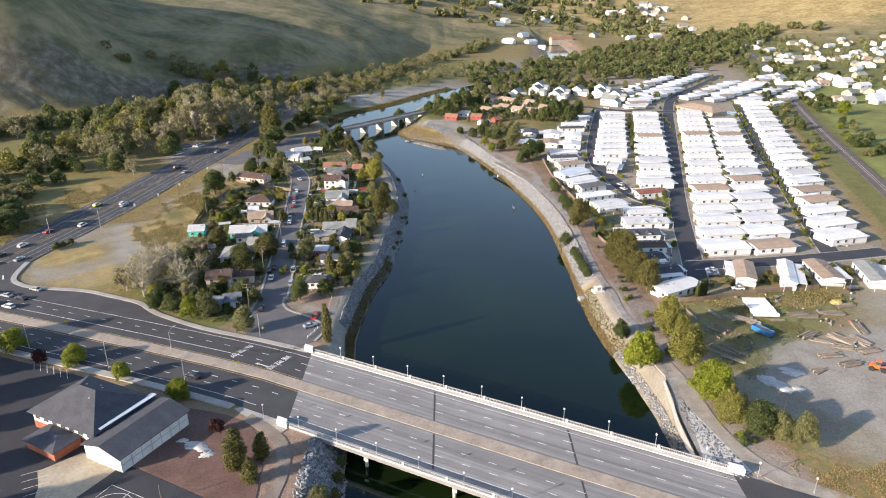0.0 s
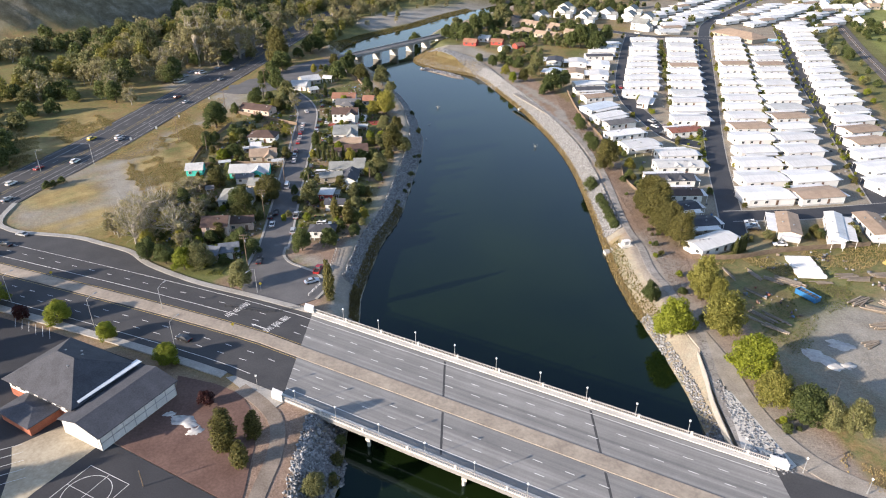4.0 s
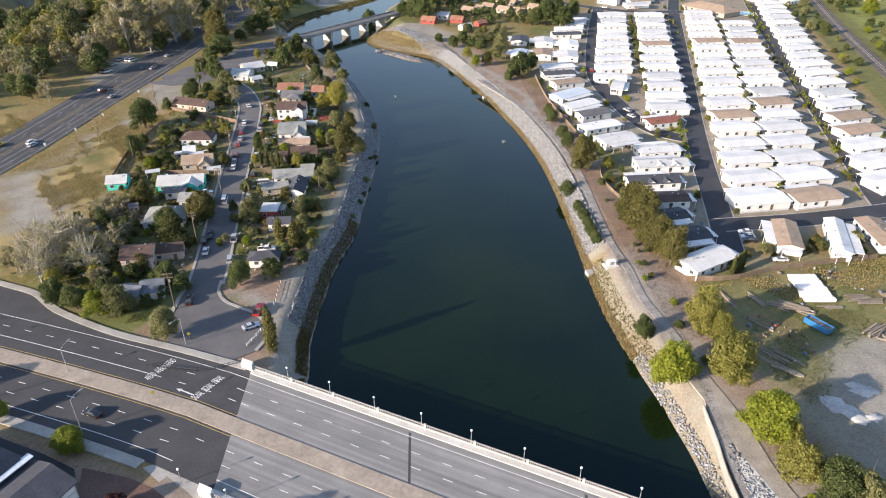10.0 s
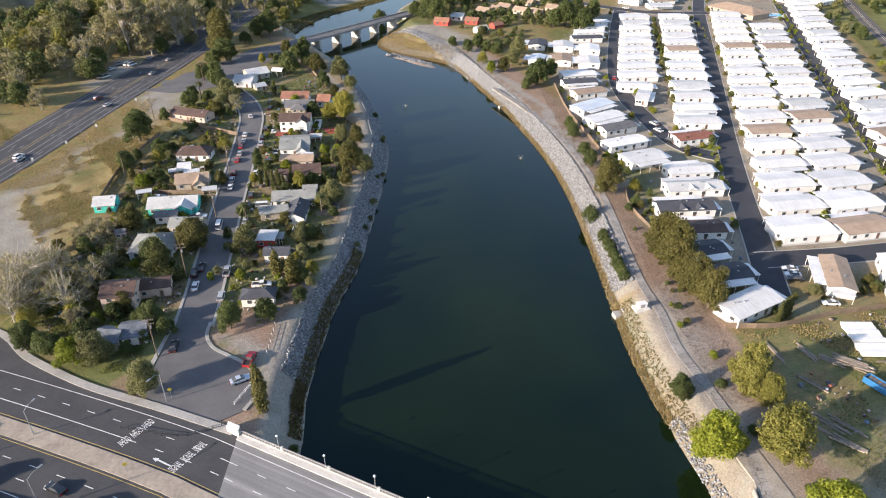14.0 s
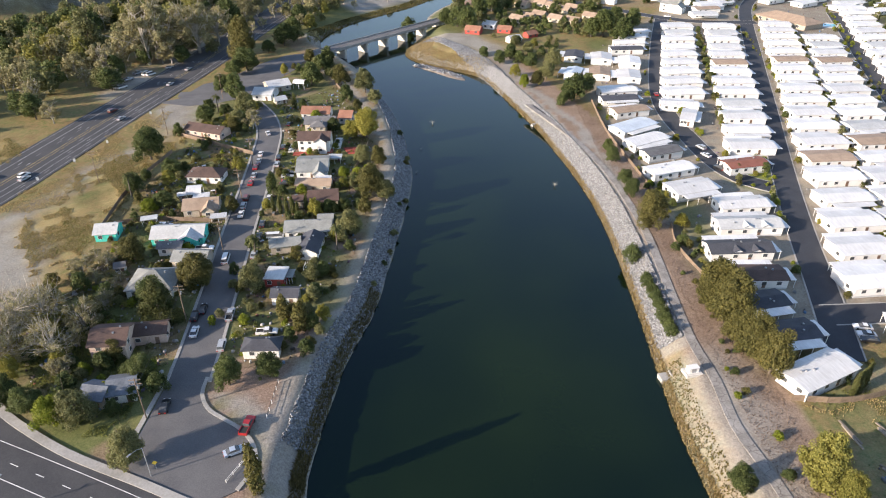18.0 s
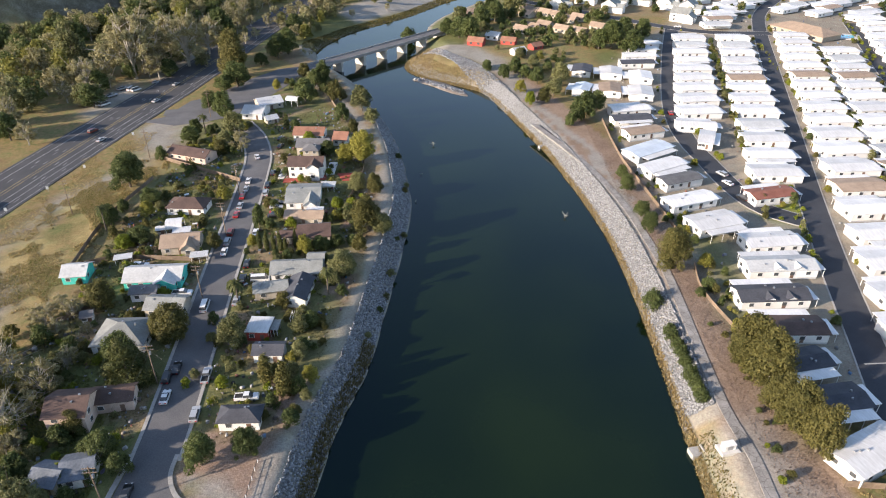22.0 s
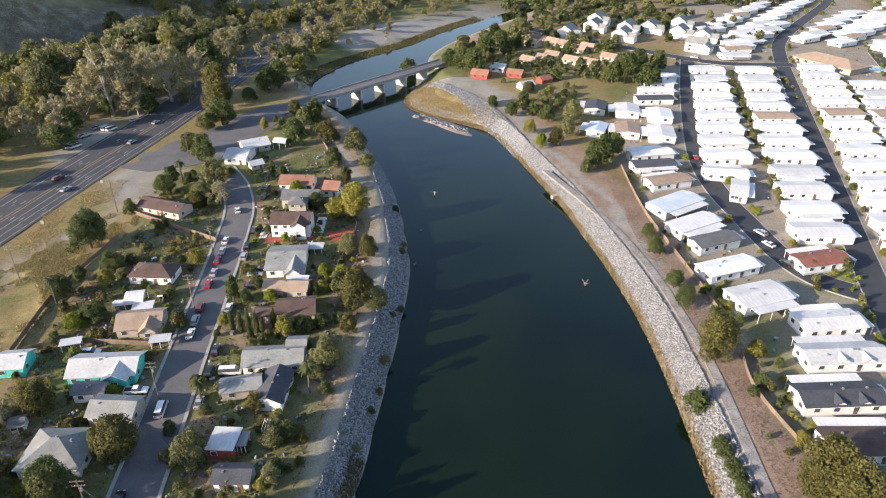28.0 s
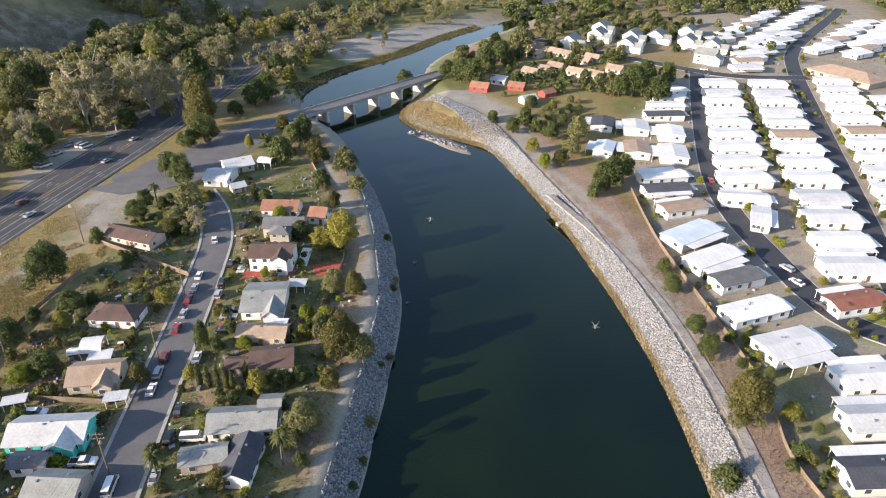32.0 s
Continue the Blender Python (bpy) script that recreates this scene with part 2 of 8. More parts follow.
def a_box(*dims):
    bm = bmesh.new()
    box(bm, *dims)
    return bm


def tube(bm, p, q, r0, r1, n=8):
    p, q = Vector(p), Vector(q)
    rot = (q - p).to_track_quat("Z", "Y").to_matrix()
    rings = []
    for c, r in ((p, r0), (q, r1)):
        rings.append([bm.verts.new(c + rot @ Vector((math.cos(i * 2 * math.pi / n) * r, math.sin(i * 2 * math.pi / n) * r, 0))) for i in range(n)])
    for i in range(n):
        bm.faces.new((rings[0][i], rings[0][(i + 1) % n], rings[1][(i + 1) % n], rings[1][i]))
    bm.faces.new(rings[0][::-1])
    bm.faces.new(rings[1])


def prism(bm, pts, z0, z1):
    """A flat slab with the outline pts."""
    lo = [bm.verts.new((x, y, z0)) for x, y in pts]
    hi = [bm.verts.new((x, y, z1)) for x, y in pts]
    k = len(pts)
    area = sum(pts[i][0] * pts[(i + 1) % k][1] - pts[(i + 1) % k][0] * pts[i][1] for i in range(k))
    if area < 0:
        lo.reverse(), hi.reverse()
    bm.faces.new(lo[::-1])
    bm.faces.new(hi)
    for i in range(k):
        bm.faces.new((lo[i], lo[(i + 1) % k], hi[(i + 1) % k], hi[i]))


def smooth_line(pts, step=4.0):
    """A Catmull-Rom line through pts, cut to about equal steps."""
    p = [Vector((*q, 0)) if len(q) == 2 else Vector(q) for q in pts]
    p = [2 * p[0] - p[1]] + p + [2 * p[-1] - p[-2]]
    out = []
    for i in range(1, len(p) - 2):
        n = max(1, round((p[i + 1] - p[i]).length / step))
        for k in range(n):
            u = k / n
            out.append(0.5 * (2 * p[i] + (p[i + 1] - p[i - 1]) * u + (2 * p[i - 1] - 5 * p[i] + 4 * p[i + 1] - p[i + 2]) * u * u
                              + (3 * p[i] - p[i - 1] - 3 * p[i + 1] + p[i + 2]) * u ** 3))
    return out + [p[-2]]


def offset_line(line, off):
    """The line moved off metres to its left."""
    out = []
    for i, q in enumerate(line):
        d = (line[min(i + 1, len(line) - 1)] - line[max(i - 1, 0)]).normalized()
        out.append(Vector((q.x - d.y * off, q.y + d.x * off, q.z)))
    return out


def ribbon(line, o0, o1, z0, z1):
    """A solid band along the line from o0 to o1 metres to its left, between two heights."""
    bm = bmesh.new()
    a, b = offset_line(line, o1), offset_line(line, o0)
    rows = [[bm.verts.new((q.x, q.y, q.z + z)) for q, z in ((p, z0), (p, z1), (r, z1), (r, z0))] for p, r in zip(a, b)]
    for u, v in zip(rows, rows[1:]):
        for i in range(4):
            bm.faces.new((u[i], u[(i + 1) % 4], v[(i + 1) % 4], v[i]))
    bm.faces.new(rows[0][::-1])
    bm.faces.new(rows[-1])
    bmesh.ops.recalc_face_normals(bm, faces=bm.faces)
    return bm


def dash_parts(line, off, dash, gap, w, z, mat, parent):
    """Painted dashes along a line, each a part of its own on one shared mesh."""
    bm = bmesh.new()
    box(bm, 0, dash, -w / 2, w / 2, z - 0.012, z)
    me = bpy.data.meshes.new("lane_dash")
    bm.to_mesh(me)
    bm.free()
    lo = offset_line(line, off)
    run, nxt = 0.0, 0.0
    for p, q in zip(lo, lo[1:]):
        d = q - p
        while nxt < run + d.length:
            b = part("lane_dash", me, mat, parent)
            b.matrix_basis = Matrix.Translation(p + d.normalized() * (nxt - run)) @ Matrix.Rotation(math.atan2(d.y, d.x), 4, "Z")
            nxt += dash + gap
        run += d.length


def dashes(line, off, dash, gap, w, z, start=0.0):
    """Painted dashes along a line."""
    bm = bmesh.new()
    lo = offset_line(line, off)
    run, nxt = 0.0, start
    for p, q in zip(lo, lo[1:]):
        d = q - p
        ln = d.length
        d.normalize()
        n = Vector((-d.y, d.x, 0)) * (w / 2)
        while nxt < run + ln:
            a = p + d * (nxt - run)
            b = a + d * dash
            vs = [bm.verts.new((v.x, v.y, v.z + z)) for v in (a - n, b - n, b + n, a + n)]
            bm.faces.new(vs)
            nxt += dash + gap
        run += ln
    return bm


def fast_mesh(name, v, f):
    """A mesh from arrays of corners and of faces that all have as many corners."""
    me = bpy.data.meshes.new(name)
    me.vertices.add(len(v))
    me.vertices.foreach_set("co", np.asarray(v, np.float32).ravel())
    me.loops.add(f.size)
    me.loops.foreach_set("vertex_index", np.asarray(f, np.int32).ravel())
    me.polygons.add(len(f))
    me.polygons.foreach_set("loop_start", np.arange(len(f), dtype=np.int32) * f.shape[1])
    me.update(calc_edges=True)
    return me


# ---------------------------------------------------------------- river and terrain
WATER = -5.5
RIGHT_BANK = [(66, -600), (66, 60), (65, 140), (65, 158), (63, 179), (61, 195), (60, 217), (61, 241), (62, 270), (62.5, 300), (61.5, 326), (58, 355),
              (55, 372), (51, 395), (46, 415), (40, 438), (34, 461), (27, 481), (12, 494), (-6, 508), (-16, 523), (-17, 538), (-12, 556), (-8, 578), (-8, 602),
              (-4, 640), (14, 684), (62, 762), (131, 885), (230, 1060), (260, 1300)]
LEFT_BANK = [(-21, -600), (-21, 60), (-20, 130), (-22, 188), (-23, 200), (-22, 213), (-19, 238), (-14, 258), (-11, 285), (-7.5, 323), (-6.5, 350),
             (-9, 372), (-13, 398), (-22, 434), (-31, 458), (-36, 475), (-48, 505), (-62, 526), (-73, 546), (-75, 573), (-61, 611), (-42, 639),
             (-20, 668), (4, 712), (42, 765), (95, 834), (150, 920), (200, 1060), (230, 1300)]
right_line, left_line = smooth_line(RIGHT_BANK, 6), smooth_line(LEFT_BANK, 6)


def distance_to(line, x, y):
    best = np.full(x.shape, 1e9)
    for p, q in zip(line, line[1:]):
        dx, dy = q.x - p.x, q.y - p.y
        u = np.clip(((x - p.x) * dx + (y - p.y) * dy) / (dx * dx + dy * dy), 0, 1)
        best = np.minimum(best, (x - p.x - u * dx) ** 2 + (y - p.y - u * dy) ** 2)
    return np.sqrt(best)


def inside(poly, x, y):
    hit = np.zeros(x.shape, bool)
    n = len(poly)
    for i in range(n):
        (x0, y0), (x1, y1) = poly[i][:2], poly[(i + 1) % n][:2]
        if y0 != y1:
            hit ^= ((y0 > y) != (y1 > y)) & (x < (x1 - x0) * (y - y0) / (y1 - y0) + x0)
    return hit


def soft(v, a, b):
    u = np.clip((v - a) / (b - a), 0, 1)
    return u * u * (3 - 2 * u)


def ripple(x, y, k, seed=0.0):
    return (np.sin(x * k + seed) * np.cos(y * k * 0.83 + seed * 2) + 0.5 * np.sin(x * k * 2.1 + y * k * 1.3 + seed) + 0.3 * np.cos(x * k * 3.7 - y * k * 4.1)) / 1.8


RIVER = [(v.x, v.y) for v in right_line] + [(v.x, v.y) for v in reversed(left_line)]


def hill_foot(x, y):
    return np.minimum((x + 126) * -0.68 + (y - 770) * 0.73, (x + 126) * -0.905 + (y - 770) * 0.425)


def hills_at(x, y):
    u = hill_foot(x, y) + 26 * ripple(x, y, 0.012) + 8 * ripple(x, y, 0.04, 2)
    h = 170 * (1 - np.exp(-np.maximum(u, 0) / 330)) * (0.86 + 0.14 * ripple(x, y, 0.0065, 1))
    h = h * soft(u, -5, 70) + 11 * soft(u, 0, 16) * (y < 900)
    # the rounded shoulder of the hill west of the river
    a, c = x * 0.902 + y * 0.431 + 560, y * 0.902 - x * 0.431
    h = h + 66 * np.exp(-((a - 500) / np.where(a > 500, 62, 170)) ** 2) * np.exp(-((c - 870) / 190) ** 4)
    # wooded and golden hills far off
    far = soft(y, 1400, 2600) * (60 + 90 * (0.5 + 0.5 * ripple(x, y, 0.0021, 3)))
    h = np.maximum(h, far)
    d = np.hypot((x - 1180) / 420, (y - 1750) / 420)
    h = np.maximum(h, 120 * np.exp(-d * d) - 6)
    d = np.hypot((x + 150) / 380, (y - 1750) / 420)
    h = np.maximum(h, 130 * np.exp(-d * d) - 6)
    return np.maximum(h, 0)


def terrain(x, y):
    x, y = np.asarray(x, float), np.asarray(y, float)
    dl, dr = distance_to(left_line, x, y), distance_to(right_line, x, y)
    s = np.minimum(dl, dr)
    s = np.where(inside(RIVER, x, y), -s, s)
    wide = np.where(dl < dr, 6.8, 6.6)
    wide = wide + 26 * soft(y, 555, 640) + np.where(dl < dr, 0, 13 * soft(y, 488, 508) * (1 - soft(y, 556, 580)))
    z = WATER * (1 - np.clip((s - 0.2) / wide, 0, 1))
    z = np.where(s < 0, WATER - np.minimum(-s * 0.45, 3.5), z)
    return z + np.where(s > 12, hills_at(x, y), 0), s, dl, dr


def axis_cuts(lo, hi, step, far_lo, far_hi):
    c = list(np.arange(lo, hi + 1e-6, step))
    g, v = step, lo
    while v > far_lo:
        g *= 1.16
        v -= g
        c.insert(0, max(v, far_lo))
    g, v = step, hi
    while v < far_hi:
        g *= 1.13
        v += g
        c.append(min(v, far_hi))
    return np.array(c)


gx, gy = np.unique(np.concatenate([axis_cuts(-180, 330, 2.0, -2600, 3200), np.arange(-1250, -500, 27.0)])), axis_cuts(90, 700, 2.0, -900, 4600)
GX, GY = np.meshgrid(gx, gy)
GZ, GS, GL, GR = terrain(GX, GY)
GZ = GZ + np.where((GS > 14) & (np.abs(GX) > 1), 0.12 * ripple(GX, GY, 0.11, 4), 0) * (GZ > -0.01) - 0.1 * (GS > 0)
nx, ny = len(gx), len(gy)
idx = np.arange(nx * ny).reshape(ny, nx)
quads = np.stack([idx[:-1, :-1], idx[:-1, 1:], idx[1:, 1:], idx[1:, :-1]], -1).reshape(-1, 4)
me = fast_mesh("ground", np.stack([GX, GY, GZ], -1).reshape(-1, 3), quads)
me.polygons.foreach_set("use_smooth", np.ones(len(quads), bool))
ground = tagged(new("ground", me), "dry grass, bare dirt and gravel ground sloping to a river", "ground", kind="structure")
me.materials.append(M["ground"])


def zone(key, weight):
    a = me.attributes.new(key, "FLOAT", "POINT")
    a.data.foreach_set("value", np.clip(weight, 0, 1).astype(np.float32).ravel())


WX, WY = GX + 4.5 * ripple(GX, GY, 0.075, 1) * (GX < -95) + 2.2 * ripple(GX, GY, 0.19, 2) + 1.2 * ripple(GX, GY, 0.6, 5), GY + 2.2 * ripple(GX, GY, 0.17, 7) + 1.2 * ripple(GX, GY, 0.63, 1)


def area(*polys):
    w = np.zeros(GX.shape)
    for p in polys:
        w = np.maximum(w, inside(p, WX, WY).astype(float))
    for k in range(5):
        w = (w + np.roll(w, 1, 0) + np.roll(w, -1, 0) + np.roll(w, 1, 1) + np.roll(w, -1, 1)) / 5
    return w


PARK = [(84, 236), (196, 250), (330, 640), (420, 900), (250, 900), (165, 615), (100, 520), (80, 430), (80, 330)]
YARDS = [(-100, 190), (-24, 190), (-22, 330), (-30, 400), (-72, 500), (-110, 470), (-104, 330), (-96, 250)]
GRAVEL_LOT = [(101, 172), (112, 188), (154, 197), (190, 200), (190, 125), (119, 132), (106, 150)]
LOT = [(96, 225), (90, 160), (100, 132), (220, 100), (230, 240), (170, 236)]
zone("dirt", np.maximum(area(PARK, [(70, 640), (330, 640), (420, 800), (560, 1100), (300, 1100)]) * 0.35, np.maximum(0.5 * area(YARDS), ((GS > 7) & (GS < 26) & (GX > 20)) * 0.9)) + 0.5 * ((GS > 9) & (GS < 22) & (GX < 0)) + 0.95 * area([(-54, 226), (-44, 216), (-36, 210), (-32, 201), (-34, 186), (-24, 186), (-24, 214), (-27, 233), (-44, 233)], [(-66, 206), (-62, 190), (-40, 180), (-36, 190), (-50, 190), (-60, 204)], [(-134, 192), (-60, 158), (-30, 148), (-30, 100), (-140, 100)]))
TRACKS = [smooth_line([(-30, 182), (-28.5, 193), (-31.5, 208), (-29.7, 225), (-25.5, 244), (-21.5, 267), (-17.2, 290), (-15.8, 306), (-15.6, 338), (-18.7, 372), (-27.8, 402), (-35.3, 427), (-46, 455), (-60, 478)], 4),
          smooth_line([(-31.5, 208), (-38, 216), (-46, 219)], 3), smooth_line([(28, 500), (46, 458), (58, 424), (66.5, 392), (69.5, 366), (71.5, 345), (73, 330)], 4)]
worn = 0
for ln in TRACKS:
    worn = np.maximum(worn, 1 - soft(distance_to(ln, WX, WY), 1.5, 3.2))
LOT_GREEN = [(92, 222), (92, 165), (118, 186), (150, 205), (168, 236)]
VAN_PARK = [(-172, 430), (-160, 425), (-146, 480), (-136, 545), (-150, 545), (-162, 500)]
GOLD_PATCH = [(-159, 260), (-150, 284), (-139, 279), (-134, 268), (-146, 257)]
CLEARING = [(-160, 258), (-158, 306), (-131, 300), (-121, 292), (-112, 262), (-116, 240), (-146, 240)]
STRIP = [(-148, 298), (-136, 335), (-128, 370), (-124, 395), (-128, 425), (-100, 432), (-100, 412), (-106, 392), (-115, 370), (-126, 333), (-134, 298)]
BANK = [(66, 120), (92, 120), (78, 160), (80, 190), (78, 236), (62, 236), (62, 190)]
UPBAR = [(-78, 655), (-58, 636), (-30, 672), (35, 733), (93, 792), (150, 870), (190, 960), (130, 960), (86, 826), (27, 789), (-58, 707)]
BEND = [(-12, 580), (-2.9, 576), (21.1, 562), (42.7, 526), (48.4, 486), (54.6, 449), (43.7, 458), (31, 512), (12, 532), (-8, 549)]
zone("gravel", np.maximum(np.maximum(0.85 * worn, 0.9 * area(BEND)), np.maximum(np.maximum(area(LOT) * (0.55 + 0.45 * ripple(GX, GY, 0.05, 1)) * (1 - 0.8 * area(LOT_GREEN)), np.maximum(area(UPBAR), np.maximum(0.6 * area(PARK), np.maximum(np.clip(area(CLEARING, STRIP, VAN_PARK) * (0.75 + 0.7 * ripple(GX, GY, 0.11, 3)) * (1 - area(GOLD_PATCH)), 0, 0.9), np.maximum(0.75 * area(BANK), 0.95 * area(GRAVEL_LOT)))))), ((GS < 9) & (GS > -2) & ((GY > 236) | (GX < 0))) * 0.8)))
LAWNS = [[(115.5, 343), (129, 345), (134, 340), (130.5, 328), (117, 326), (115, 335)], [(98.9, 545), (115.7, 547), (107, 518), (93.7, 513)],
         [(-68.7, 427.7), (-50.5, 447), (-41.3, 416), (-58, 399.2), (-67.5, 407.2)], [(-56.3, 344.2), (-52.1, 353.2), (-50, 343)], [(-36.8, 377.4), (-28.2, 375.5), (-27.3, 369.3), (-36.3, 369.3)]]
BARE = area([(-54, 226), (-44, 216), (-36, 210), (-32, 201), (-34, 186), (-24, 186), (-24, 214), (-27, 233), (-44, 233)], [(-66, 206), (-62, 190), (-40, 180), (-36, 190), (-50, 190), (-60, 204)], [(-134, 192), (-60, 158), (-30, 148), (-30, 100), (-140, 100)])
zone("green", (1 - BARE) * np.maximum(np.maximum((0.8 - 0.4 * (GX < -185)) * (((GY > 690) & (GY < 1000) & (GX < 70)) | (GX < -190) | ((GX > 205 + (GY - 250) * 0.33) & (GY > 230))) * (GZ < 3) * (1 - area(UPBAR)) * (GS > 6), np.maximum(0.95 * area(*LAWNS), 0.85 * (1 - area(UPBAR)) * ((GY > 560) & (GS < 40) & (GS > 3) & (GX < 20)))), 0.9 * area(LOT_GREEN) * (0.5 + 0.5 * ripple(GX, GY, 0.12, 6)) + 0.85 * area(YARDS) * (ripple(GX, GY, 0.16, 9) > -0.25) + 0.8 * area([(84, 300), (97, 300), (92, 345), (84, 345)], [(84, 226), (92, 226), (96, 300), (84, 300)]) + 0.5 * area([(-120, 200), (-66, 200), (-66, 250), (-105, 262)]) + 0.8 * area([(-132, 235), (-110, 229), (-100, 238), (-112, 252), (-128, 246)], [(-130, 318), (-118, 308), (-112, 340), (-120, 360), (-128, 345)]) * (ripple(GX, GY, 0.2, 3) > -0.1)))
zone("fresh", np.maximum(0.95 * area(LAWNS[0]), 0.8 * (GY > 330) * (GY < 760) * (GX < 560) * soft(GX - (267 + (GY - 394) * 0.39), 8, 16) * np.clip(0.75 + 0.8 * ripple(GX, GY, 0.06, 3), 0, 1)))
FOOT_U = hill_foot(GX, GY)
zone("hill", soft(GZ, 9, 16) + soft(GZ, 2, 9) * (GY > 900))
zone("bank", soft(FOOT_U, -22, -6) * (1 - soft(FOOT_U, 26, 40)) * (GY < 860) * (GX < -140))
GOLDEN = [GOLD_PATCH, [(-150, 236), (-118, 232), (-104, 242), (-112, 262), (-140, 256)], [(-138, 305), (-112, 262), (-106, 300), (-108, 340), (-104, 372), (-112, 395), (-120, 378), (-130, 345)], [(-190, 300), (-178, 330), (-166, 380), (-190, 390), (-215, 340)], [(-22, 545), (40, 545), (50, 480), (28, 500), (-4, 520)]]
zone("gold", (1 - area(BEND)) * np.maximum(soft(GY, 1250, 1500) * soft(GX, -100, 250) * 0.9, area(*GOLDEN) * np.clip(0.45 + 0.7 * ripple(GX, GY, 0.15, 5) + 0.45 * ripple(GX, GY, 0.47, 2), 0, 1)))

bm = bmesh.new()
prism(bm, [(-400, -700), (400, -700), (400, 1400), (-400, 1400)], WATER - 0.02, WATER)
me = bpy.data.meshes.new("water")
bm.to_mesh(me)
me.materials.append(M["water"])
tagged(new("water", me), "calm dark green river water with faint ripples", "river", kind="structure")

# ---------------------------------------------------------------- main road and bridge
AXIS = smooth_line([(-330, 283), (-240, 249), (-160, 219), (-120, 203.5), (-80, 187.5), (-50, 174.5), (-29.5, 163.6), (93.4, 96.7), (233.9, 20.2)], 5)
AX0, AXD, AXN = Vector((-29.5, 163.6, 0)), Vector((0.878, -0.478, 0)), Vector((0.478, 0.878, 0))


def at_bridge(s, o, z=0.0):
    p = AX0 + AXD * s + AXN * o
    return Vector((p.x, p.y, z))


def structure(name, bm, mat, label, category):
    return tagged(part(name, bm, mat, None), label, category, kind="structure")


def shared_bar():
    if "crosswalk" not in bpy.data.meshes:
        bm = a_box(-2.3, 2.3, -0.3, 0.3, 0.11, 0.128)
        bar = bpy.data.meshes.new("crosswalk")
        bm.to_mesh(bar)
        bm.free()
    return bpy.data.meshes["crosswalk"]


road = structure("road", ribbon(AXIS, -15.6, 16.2, -0.9, 0.12), M["asphalt"], "wide dark asphalt divided highway leading to a bridge", "road")
cut = [p for p in AXIS if p.x < -35]
for off in (13.6, -13.2):
    part("edge_line", ribbon(cut, off - 0.08, off + 0.08, 0.12, 0.128), M["line_white"], road, "white edge line")
for off in (2.75, -2.75):
    part("yellow_line", ribbon(AXIS, off - 0.08, off + 0.08, 0.12, 0.13), M["line_yellow"], road, "yellow median line")
for off in (6.3, 9.9, -6.3, -9.8):
    dash_parts([p for p in cut if p.x > -190], off, 2.2, 5.1, 0.17, 0.132, M["line_white"], road)
structure("median", ribbon(AXIS, -2.1, 2.1, -0.2, 0.3), M["median"], "raised tan median strip of the highway", "median")
NORTH_KERB = smooth_line([(-164.5, 262), (-162.6, 250), (-159.5, 243), (-154.7, 239.4), (-147.5, 236.3), (-127.1, 232.6), (-115.1, 227.5), (-103.3, 221.9), (-97, 216), (-90.7, 211.1), (-74.1, 201.6), (-54.5, 193.4), (-36.5, 185.4)], 3)
structure("kerb", ribbon(NORTH_KERB, 0, 2.0, -0.9, 0.3), M["kerb"], "pale concrete pavement and kerb along the highway", "pavement")
bm = bmesh.new()
prism(bm, [(p.x, p.y) for p in NORTH_KERB] + [(p.x, p.y) for p in reversed(offset_line(AXIS, 13.0)) if -176 < p.x < -36], -0.9, 0.114)
part("turn_lane", bm, M["asphalt"], road, "dark asphalt turn lane")
bm = bmesh.new()
prism(bm, [(-190, 262), (-164.6, 262), (-162.6, 250), (-159, 241), (-160, 225), (-205, 238), (-199, 262)], -0.8, 0.108)
part("junction", bm, M["asphalt"], road, "dark asphalt junction of two highways")
for k in range(11):
    b = part("crosswalk_bar", shared_bar(), M["line_white"], road)
    b.matrix_basis = pose(-184.5 + 1.95 * k, 251.6 - 0.42 * k, 0, 0, 0, -60)
structure("kerb", ribbon([p for p in AXIS if p.x < -42], -18.0, -15.6, -0.9, 0.3), M["kerb"], "pale concrete pavement and kerb along the highway", "pavement")

bridge = thing("road_bridge", "long pale concrete road bridge with railings over the river", "bridge", kind="")
S0, S1 = -7.0, 116.0


def skew(s, o):
    """Along the bridge, with the ends set askew."""
    return at_bridge(s - 0.5 * o, o)


def deck_piece(o0, o1, z0, z1, s0=S0, s1=S1):
    bm = bmesh.new()
    prism(bm, [skew(s0, o0)[:2], skew(s1, o0)[:2], skew(s1, o1)[:2], skew(s0, o1)[:2]], z0, z1)
    return bm


part("deck", deck_piece(-17.2, 17.2, -0.75, 0.135), M["deck"], bridge, "worn grey concrete deck")
for o in (13.6, -13.2):
    part("edge_line", deck_piece(o - 0.08, o + 0.08, 0.13, 0.142), M["line_white"], bridge)
for o in (6.3, 9.9, -6.3, -9.8):
    line = [skew(S0, o), skew(S1, o)]
    dash_parts(line, 0, 2.2, 5.1, 0.17, 0.147, M["line_white"], bridge)
for s, o0, o1 in ((36.5, -14.6, 14.6), (75.5, -14.6, 14.6)):
    part("expansion_joint", deck_piece(o0, -2.5, 0.13, 0.139, s - 0.3, s + 0.3), M["asphalt"], bridge, "dark sealed expansion joint")
    part("expansion_joint", deck_piece(2.5, o1, 0.13, 0.139, s - 0.3, s + 0.3), M["asphalt"], bridge, "dark sealed expansion joint")
for o0, o1 in ((15.3, 16.8), (-16.8, -15.3)):
    part("walkway", deck_piece(o0, o1, 0.1, 0.36), M["concrete"], bridge, "raised pale walkway")
